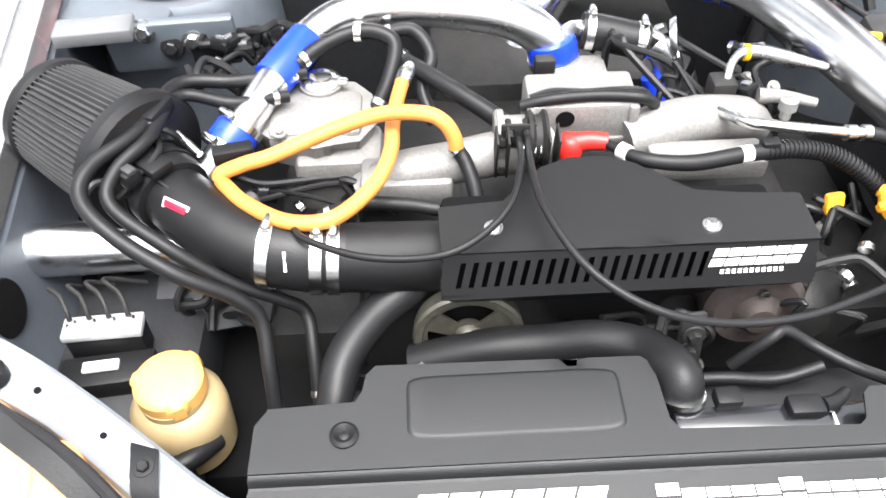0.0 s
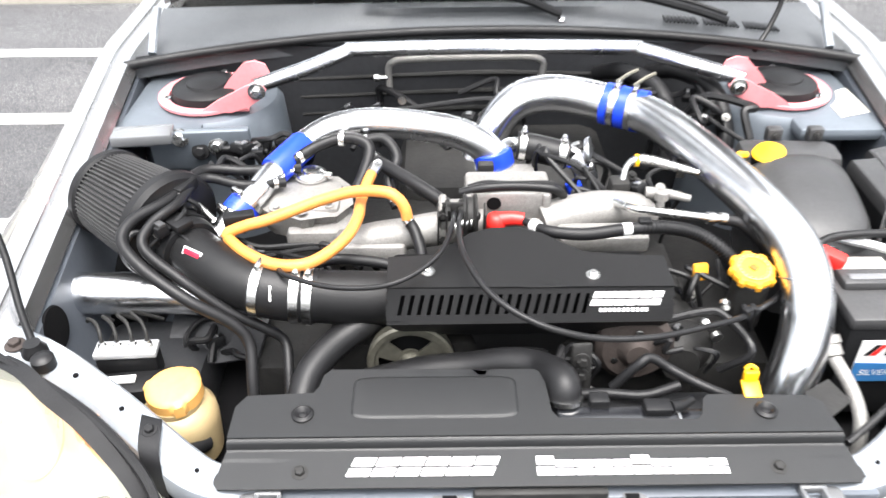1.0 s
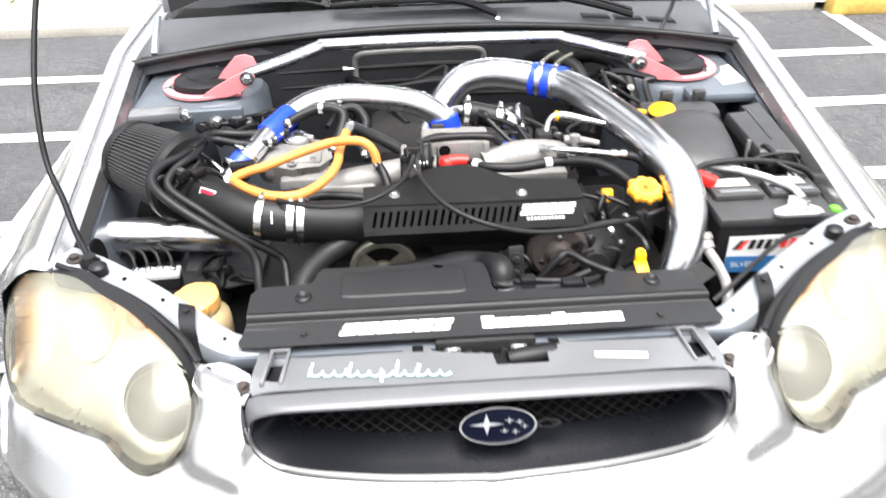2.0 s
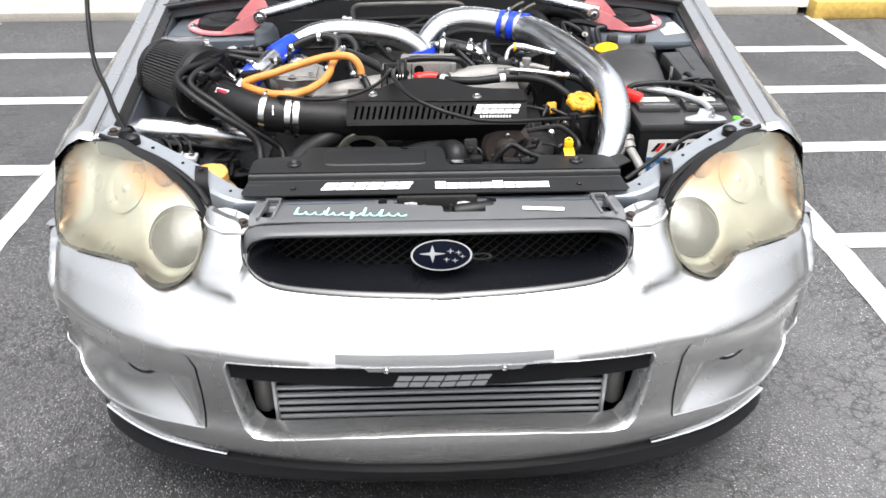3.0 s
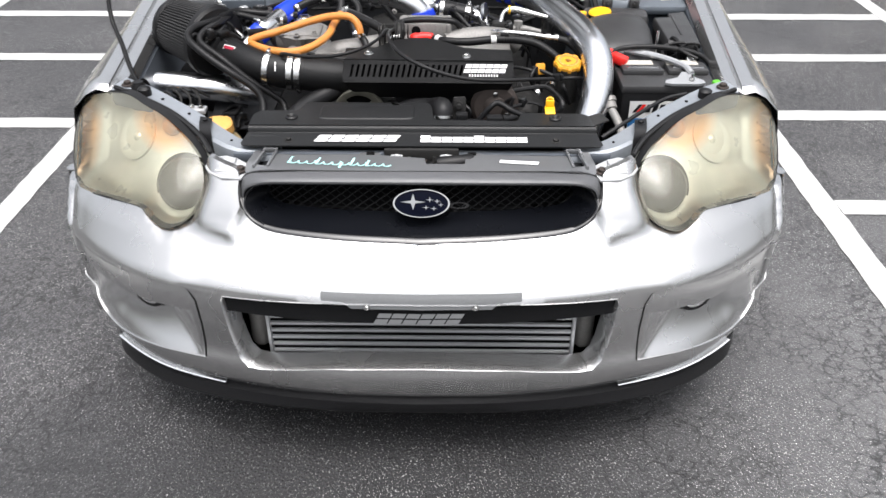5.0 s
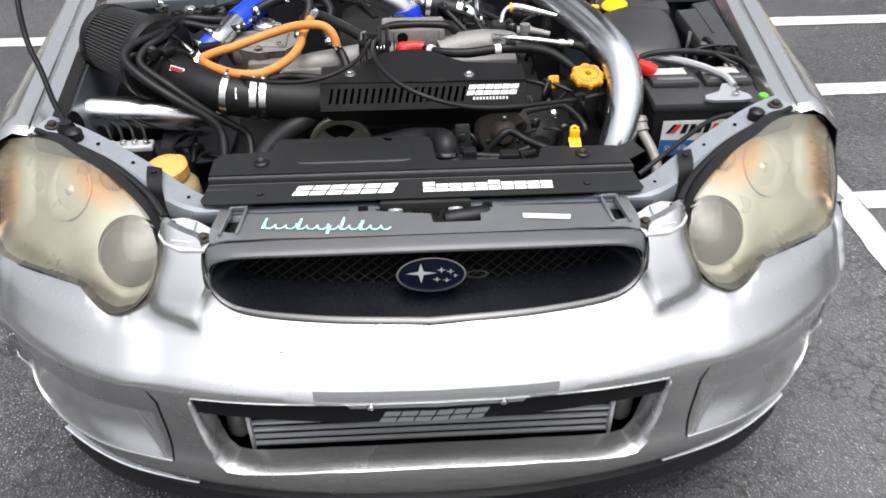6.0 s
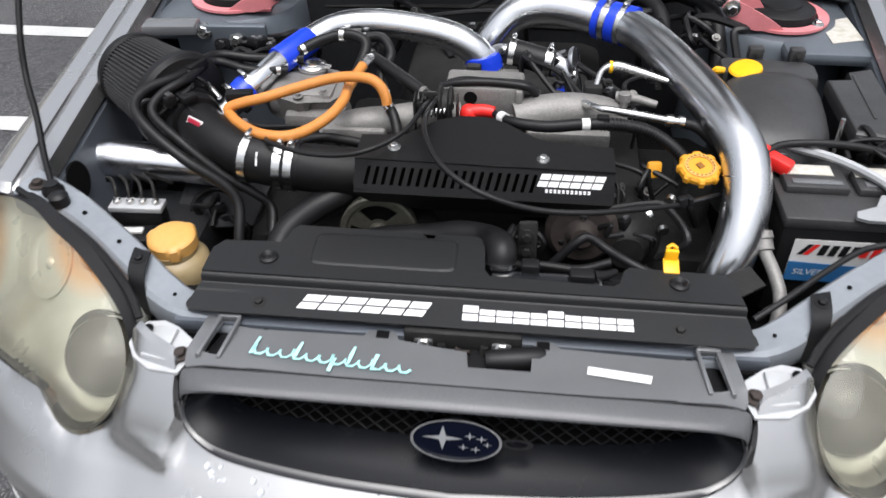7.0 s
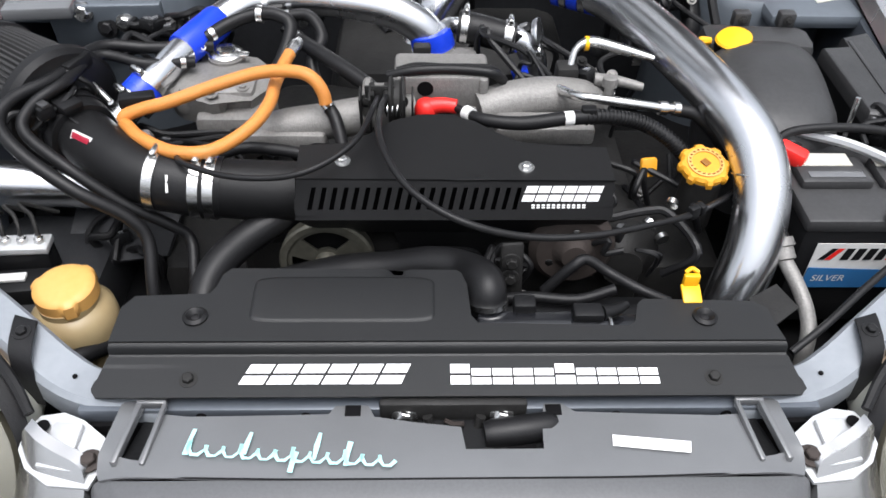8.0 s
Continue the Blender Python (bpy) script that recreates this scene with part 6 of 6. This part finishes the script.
# ---- power steering reservoir ----
ps = thing("steering_fluid_reservoir", (-.515, .375, .58), "aged translucent fluid reservoir with a yellow cap", "reservoir")
pb = Vector((-.535, .428, -.028))
part("bottle", lathe(pb + Vector((0, 0, .565)), (0, 0, 1), [(0, .045), (.01, .056), (.075, .060), (.095, .058), (.108, .048), (.112, .040), (.122, .040)], 36), TANK, ps)
part("cap", lathe(pb + Vector((0, .005, .683)), (0, -.06, 1), [(0, .040), (.004, .043), (.024, .042), (.028, .038), (.030, .030), (.0305, .001)], 60, wobble=lambda k, n: 1.08 if (k * 3 % n) < n * .16 else 1.0), AMBERCAP, ps, "dull yellow screw cap")
part("outlet", tube([pb + Vector((.045, -.03, .62)), pb + Vector((.02, -.065, .635)), pb + Vector((-.01, -.075, .63))], .013, 5, 12), RUBBER, ps)

# ---- brake modulator ----
abs_unit = thing("brake_modulator", (-.645, .51, .62), "bright aluminium brake modulator block with bent lines", "brake unit")
part("block", box((-.632, .516, .679), (.100, .034, .012), .003, (0, 0, 3)), BRACKETPAINT, abs_unit)
part("lower_block", box((-.632, .516, .650), (.096, .032, .046), .003, (0, 0, 3)), BLACK, abs_unit)
part("motor", box((-.63, .475, .628), (.12, .05, .04), .006, (0, 0, 6)), BLACK, abs_unit)
part("connector", box((-.635, .476, .651), (.045, .016, .006), .002, (0, 0, 6)), LABELWHITE, abs_unit)
for k in range(4):
    x, y = -.668 + k * .024, .514 + k * .0013
    part("union", lathe((x, y, .684), (0, 0, 1), [(0, .0085), (.008, .0075), (.009, .005), (.014, .005)], 6), STEEL, abs_unit)
    part("brake_pipe", tube([(x, y, .696), (x - .002, y + .008, .708), (x - .012, y + .024, .716), (x - .03, y + .04, .712 + .004 * k), (x - .045 + .018 * k, y + .06, .69)], .0032, 6, 8), DARK, abs_unit)
part("chassis_leg", box((-.62, .50, .53), (.20, .34, .18), .03), LEG, shell)
part("leg_panel", sheet([(-.60, .55), (-.44, .57), (-.42, .70), (-.60, .72)], lambda u, v: (u, v, .600 + .35 * (v - .55)), step=.04, thick=.004), LEG, shell)
single("inner_wing_hole", lathe((-.7345, .513, .728), (1, 0, .12), [(0, .036), (.003, .038), (.006, .036)], 28), VOID, "dark round opening in the inner wing", "opening")

# ---- battery ----
bat = thing("battery", (.62, .55, .58), "black car battery with a blue and white label", "battery")
part("case", box((.615, .548, .665), (.235, .175, .19), .006), BLACK, bat)
part("lid", box((.615, .548, .765), (.240, .180, .022), .006), DUSTY, bat)
for dx in (-.055, .062):
    v = part("vent_cover", box((.615 + dx, .560, .781), (.105, .062, .018), .006), DUSTY, bat)
    part("caution_label", box((.606 + dx, .580, .7906), (.082, .030, .002), .0006), STAINED, v, "stained pale caution label")
    part("warning_print", box((.615 + dx, .545, .7907), (.080, .014, .0016), .0005), GREYPLASTIC, v)
lab = part("label", sheet([(.520, .650), (.720, .650), (.720, .735), (.520, .735)], lambda u, v: (u, .4585, v), step=.2, thick=.001), LABELWHITE, bat, "white and blue label", False)
part("blue_band", sheet([(.520, .650), (.720, .650), (.720, .672), (.64, .685), (.520, .690)], lambda u, v: (u, .4565, v), step=.2, thick=.0008), LABELBLUE, lab, "", False)
for k in range(2):
    part("flash", sheet([(.528 + k * .010, .705), (.537 + k * .010, .705), (.552 + k * .010, .727), (.543 + k * .010, .727)], lambda u, v: (u, .4563, v), step=.2), RED if k else BLACK, lab, "", False)
for k in range(9):
    part("lettering_block", sheet([(.560 + k * .0165, .705), (.572 + k * .0165, .705), (.577 + k * .0165, .727), (.565 + k * .0165, .727)], lambda u, v: (u, .4562, v), step=.2), BLACK if k < 4 else RED, lab, "", False)
cu = bpy.data.curves.new("label_word", "FONT")
cu.body, cu.size, cu.shear = "SILVER", .017, .15
word = new("label_word", cu)
word.matrix_basis = pose(.530, .4552, .664, 90, 0, 0)
word.data.materials.append(LABELWHITE)
word.parent = lab
part("positive_post", lathe((.515, .600, .772), (0, 0, 1), [(0, .016), (.02, .014), (.03, .012)], 16), STEEL, bat)
boot2 = thing("positive_terminal_boot", (.50, .58, .79), "red plastic battery terminal cover", "terminal boot")
part("cover", box((.505, .585, .798), (.046, .026, .025), .006, (0, 10, -35)), RED, boot2)
part("flap", box((.475, .606, .812), (.03, .028, .014), .004, (0, 10, -35)), RED, boot2)
hold = thing("battery_clamp", (.63, .52, .78), "bright steel battery hold-down bracket", "bracket")
part("crossbar", tube([(.53, .640, .80), (.60, .60, .803), (.66, .54, .80), (.675, .50, .792)], .008, 5, 8), BRUSHED, hold)
part("foot", sheet([(.608, .456), (.625, .450), (.69, .450), (.708, .456), (.706, .470), (.688, .484), (.676, .512), (.66, .512), (.645, .484), (.612, .470)], lambda u, v: (u - .008, v, .785 + .12 * (v - .45)), step=.02, thick=.006), BRUSHED, hold)
part("stud", lathe((.668, .468, .787), (0, 0, 1), [(0, .008), (.006, .008), (.007, .004), (.018, .004)], 10), STEEL, hold)
part("j_bolt", lathe((.615, .645, .75), (0, .1, 1), [(0, .004), (.10, .004)], 10), STEEL, hold)
lead = single("battery_lead", tube([(.47, .53, .76), (.475, .575, .795), (.50, .612, .812), (.56, .622, .818), (.64, .622, .815), (.72, .615, .80), (.76, .60, .77)], .007, 8, 10), RUBBER, "black battery lead arching over the battery", "cable")
single("green_tag", lathe((.735, .478, .775), (0, 0, 1), [(0, .012), (.006, .011), (.009, .004)], 12), GREEN, "small green plastic plug", "plug")

# fuse box and washer tank
fuse = thing("fuse_box", (.73, .80, .74), "black fuse and relay box with a flat lid", "fuse box")
lid_loop = [(.648, .662), (.730, .645), (.742, .78), (.752, .925), (.700, .905), (.697, .872), (.650, .866)]
part("base", sheet([(u * .96 + .028, v * .97 + .023) for u, v in lid_loop], lambda u, v: (u, v, .80), step=.03, thick=.075), BLACK, fuse)
bm = bmesh.new()
rings = [[bm.verts.new((.697 + (u - .697) * k, .778 + (v - .778) * k, z)) for u, v in dense(lid_loop, .012)] for k, z in ((1.0, .792), (1.0, .806), (.985, .815), (.95, .8185), (.90, .8195), (.86, .8195))]
for p, q in zip(rings, rings[1:]):
    for k in range(len(p)):
        bm.faces.new((p[k], p[(k + 1) % len(p)], q[(k + 1) % len(p)], q[k]))
bm.faces.new(rings[-1])
part("lid", bm, DUSTY, fuse)
part("latch", box((.690, .646, .795), (.022, .010, .030), .002, (0, 0, -12)), BLACK, fuse)
part("lid_rib", box((.70, .80, .8205), (.006, .17, .002), .0008, (0, 0, -3)), DUSTY, fuse)
part("lead", tube([(.69, .69, .79), (.665, .665, .81), (.66, .63, .815), (.68, .60, .81), (.71, .585, .80)], .004, 5, 8), RUBBER, fuse)
wash = thing("washer_reservoir", (.57, .77, .70), "large rounded black reservoir with a yellow flip cap", "reservoir")
rows = []
for k in range(28):
    a = 2 * math.pi * k / 28
    cx, sy = math.copysign(abs(math.cos(a)) ** .6, math.cos(a)), math.copysign(abs(math.sin(a)) ** .6, math.sin(a))
    rows.append([Vector((.530 + .102 * f * cx + .012 * sy * f, .752 + .138 * f * sy, z + .016 * sy * f)) for f, z in ((.95, .66), (.98, .70), (1.0, .745), (.985, .775), (.93, .800), (.82, .817), (.62, .827), (.36, .832), (.002, .833))])
bm = strip(rows + rows[:1])
bmesh.ops.remove_doubles(bm, verts=bm.verts, dist=.0002)
part("tank", bm, DUSTY, wash)
part("tank_rear", box((.545, .895, .785), (.19, .08, .09), .02, (0, 0, -4)), DUSTY, wash)
for dx in (-.06, .02):
    part("lug", box((.585 + dx, .935, .835), (.030, .022, .030), .005), DUSTY, wash)
    part("bolt", bolt((.585 + dx, .923, .838), (0, -1, .3), .005), DARK, wash)
part("neck", lathe((.492, .868, .79), (0, 0, 1), [(0, .03), (.035, .03)], 24), BLACK, wash)
ob = part("flip_cap", lathe((.494, .868, .828), (.02, -.08, 1), [(0, .030), (.004, .033), (.008, .031), (.011, .001)], 40, wobble=lambda k, n: 1.0 + .16 * math.cos(2 * 2 * math.pi * k / n)), YELLOW, wash, "bright yellow washer cap")
part("cap_tab", tube([(.455, .868, .828), (.44, .868, .828), (.432, .87, .824)], [.006, .008, .004], 4, 8), YELLOW, wash)

# refrigerant pipe beside the battery
acl = thing("suction_line", (.475, .38, .70), "pale aluminium line with a rubber hose beside the battery", "pipe")
part("hose", tube([(.450, .53, .74), (.458, .50, .752), (.462, .475, .748), (.468, .455, .735)], .013, 5, 12), RUBBER, acl)
part("ferrule", lathe((.466, .462, .742), (.12, -.55, -.5), [(0, .016), (.012, .017), (.014, .014), (.03, .015), (.032, .012)], 18), CAST, acl)
part("tube", tube([(.470, .44, .722), (.482, .405, .705), (.488, .375, .69), (.484, .345, .68), (.478, .325, .66), (.474, .31, .62)], .0105, 7, 14), CAST, acl)
single("corner_plate", sheet([(.385, .345), (.43, .372), (.445, .33), (.405, .30)], lambda u, v: (u, v, .742), step=.02, thick=.003), DARK, "small dark steel plate behind the radiator shroud", "plate")
hose("support_cable", "thin black cable along the radiator support", [(.42, .27, .725), (.47, .30, .745), (.53, .345, .762), (.59, .385, .775), (.64, .40, .78)], .005, RUBBER, cat="cable")

# ---- strut brace ----
brace = thing("strut_brace", (0, 1.2, .84), "polished strut tower brace with faded red end brackets", "strut brace")
part("bar", tube([(-.505, 1.105, .868), (-.41, 1.168, .878), (-.325, 1.236, .888), (-.30, 1.247, .889), (0, 1.252, .891), (.30, 1.243, .889), (.325, 1.233, .888), (.42, 1.185, .876), (.525, 1.135, .862)], .0165, 6, 16), CHROME, brace)
for sgn in (-1, 1):
    c = Vector((sgn * .625, 1.178, .818))
    ring = []
    rows = []
    for k in range(41):
        a = 2 * math.pi * k / 40
        rows.append([c + Vector((r * math.cos(a), r * math.sin(a), z)) for r, z in ((.084, 0), (.084, .006), (.107, .006), (.107, 0))])
    bk = part("end_bracket", strip(rows), PINK, brace, "faded red steel bracket ring")
    part("bracket_ear", slab([(sgn * (.60 - u), 1.080 + .02 * u, .822 + v) for u, v in ((-.02, 0), (.045, -.002), (.085, .012), (.116, .032), (.122, .046), (.114, .060), (.098, .064), (.06, .046), (.02, .026))], (0, .006, 0)), PINK, brace)
    part("bracket_ear", slab([(sgn * (.60 - u), 1.150 + .01 * u, .822 + v) for u, v in ((0, 0), (.06, 0), (.105, .026), (.120, .052), (.112, .074), (.092, .082), (.068, .078), (.03, .040))], (0, .006, 0)), PINK, brace)
    part("web", sheet([(.52, 1.09), (.60, 1.085), (.61, 1.15), (.53, 1.155)], lambda u, v, s=sgn: (s * u, v, .824), step=.03, thick=.005), PINK, brace)
    part("bolt", bolt((sgn * .497, 1.080, .868), (0, -1, 0), .011), STEEL, brace)
    for a in (200, 320, 80):
        part("nut", bolt(c + Vector((.092 * math.cos(radians(a)), .092 * math.sin(radians(a)), .006)), (0, 0, 1), .008), STEEL, brace)
    mount = thing("strut_mount", (sgn * .625, 1.178, .817), "black rubber strut top mount with a domed cap", "strut mount", "strut mounts")
    part("mount", lathe((sgn * .625, 1.178, .815), (0, 0, 1), [(0, .080), (.022, .076), (.028, .066), (.030, .045), (.034, .043), (.038, .02), (.039, .001)], 36), RUBBER, mount)
single("body_label", slab([(.712, 1.160, .8105), (.713, 1.050, .8105), (.783, 1.074, .8105), (.781, 1.192, .8105)], (0, 0, .0012)), STAINED, "faded pale label on the strut tower shelf", "label")
# solenoids beside the left tower
for k in range(5):
    x, y, z = -.47 + .03 * (k % 3), .98 - .02 * (k // 3), .80 - .02 * (k // 3)
    sol = single("vacuum_solenoid", box((x, y, z), (.022, .03, .022), .004, (0, 0, 20 * k)), BLACK, "small black solenoid valve with a bright pin", "solenoid", "solenoids")
    pin = part("pin", lathe((x, y - .015, z), (.4, -1, .2), [(0, .004), (.02, .004)], 8), STEEL, sol)
single("boost_sensor", tube([(-.53, .70, .84), (-.515, .685, .832), (-.50, .672, .825)], [.003, .006, .005], 4, 10), STEEL, "small bright fitting beside the blue coupler", "fitting")

# ---- small clutter of the bay ----
def clutter(name, label, lo, hi, count, seed, plugs=3, bolts=3, r=(.0028, .0065)):
    """A tangle of thin cables with plugs, clips and bolts inside a box of the bay."""
    rng = random.Random(seed)
    lo, hi = Vector(lo), Vector(hi)
    mid = (lo + hi) / 2
    ob = thing(name, mid, label, "wiring", "engine bay wiring")

    def spot(m=0.0):
        return Vector([rng.uniform(a - m * (b - a), b + m * (b - a)) for a, b in zip(lo, hi)])
    for k in range(count):
        a, b = spot(.15), spot(.15)
        c1, c2 = a.lerp(b, .35), a.lerp(b, .7)
        for q in (c1, c2):
            q += Vector((rng.gauss(0, .022), rng.gauss(0, .022), rng.uniform(.0, .030)))
        part("wire", tube([a, c1, c2, b, b + Vector((rng.gauss(0, .02), .01, -.05))], rng.uniform(*r), 6, 8), RUBBER, ob)
    for k in range(plugs):
        q = spot()
        turn = (rng.uniform(-25, 25), rng.uniform(-25, 25), rng.uniform(0, 180))
        plug = part("connector", box(q, (.032, .020, .018), .003, turn), BLACK, ob)
        part("latch", box(q + Vector((0, 0, .011)), (.014, .008, .005), .001, turn), GREYPLASTIC, plug)
    for k in range(bolts):
        q = spot()
        if k % 2:
            d = Vector((rng.gauss(0, 1), rng.gauss(0, 1), .3)).normalized()
            part("clip", lathe(q, d, [(0, .0085), (0, .010), (.008, .010), (.008, .0085)], 14), STEEL, ob)
        else:
            part("bolt", bolt(q, (rng.gauss(0, .3), -.6, .8), .0055), CAST if k % 4 else DARK, ob)


clutter("tower_wiring", "black wiring and plugs with bright pins beside the strut tower", (-.54, .86, .77), (-.38, 1.02, .815), 5, 1, 7, 6, (.004, .008))
clutter("tank_wiring", "thin black hoses and plugs below the coolant filler tank", (-.47, .60, .735), (-.26, .70, .775), 8, 2, 4, 5)
clutter("alternator_wiring", "dark wiring and clips between engine and oil filler", (.21, .46, .68), (.35, .62, .755), 9, 3, 4, 6)
clutter("manifold_wiring", "black plugs and small bright fittings behind the manifold", (.08, .76, .765), (.30, .92, .825), 10, 4, 5, 9)
clutter("firewall_wiring", "dark wiring along the bulkhead", (-.34, 1.10, .72), (.06, 1.28, .79), 4, 5, 4, 4, (.004, .009))
clutter("rear_wiring", "black wiring and plugs in front of the scuttle", (.27, 1.02, .76), (.48, 1.24, .83), 10, 6, 5, 6, (.004, .010))
clutter("radiator_wiring", "thin dark lines between radiator and engine", (-.28, .40, .61), (.05, .45, .675), 7, 7, 3, 4)
clutter("intake_wiring", "black plugs and leads round the airflow sensor", (-.60, .60, .825), (-.49, .68, .855), 4, 8, 2, 3, (.0025, .0045))
clutter("chassis_wiring", "dark wiring beside the brake lines", (-.57, .56, .60), (-.44, .64, .64), 4, 9, 2, 0)
clutter("battery_wiring", "black leads beside the battery and fuse box", (.64, .60, .775), (.76, .68, .80), 4, 10, 2, 2, (.003, .006))
clutter("engine_front_wiring", "dark leads hanging in front of the engine", (.0, .42, .63), (.12, .46, .71), 5, 11, 2, 4)
single("boost_valve", box((-.452, .652, .842), (.05, .022, .020), .004, (0, 0, 12)), BLACK, "small black valve block beside the blue coupler", "valve")
single("relay_plug", box((-.40, .90, .80), (.04, .03, .03), .005, (0, 0, 25)), BLACK, "black plug behind the coolant tank", "plug")
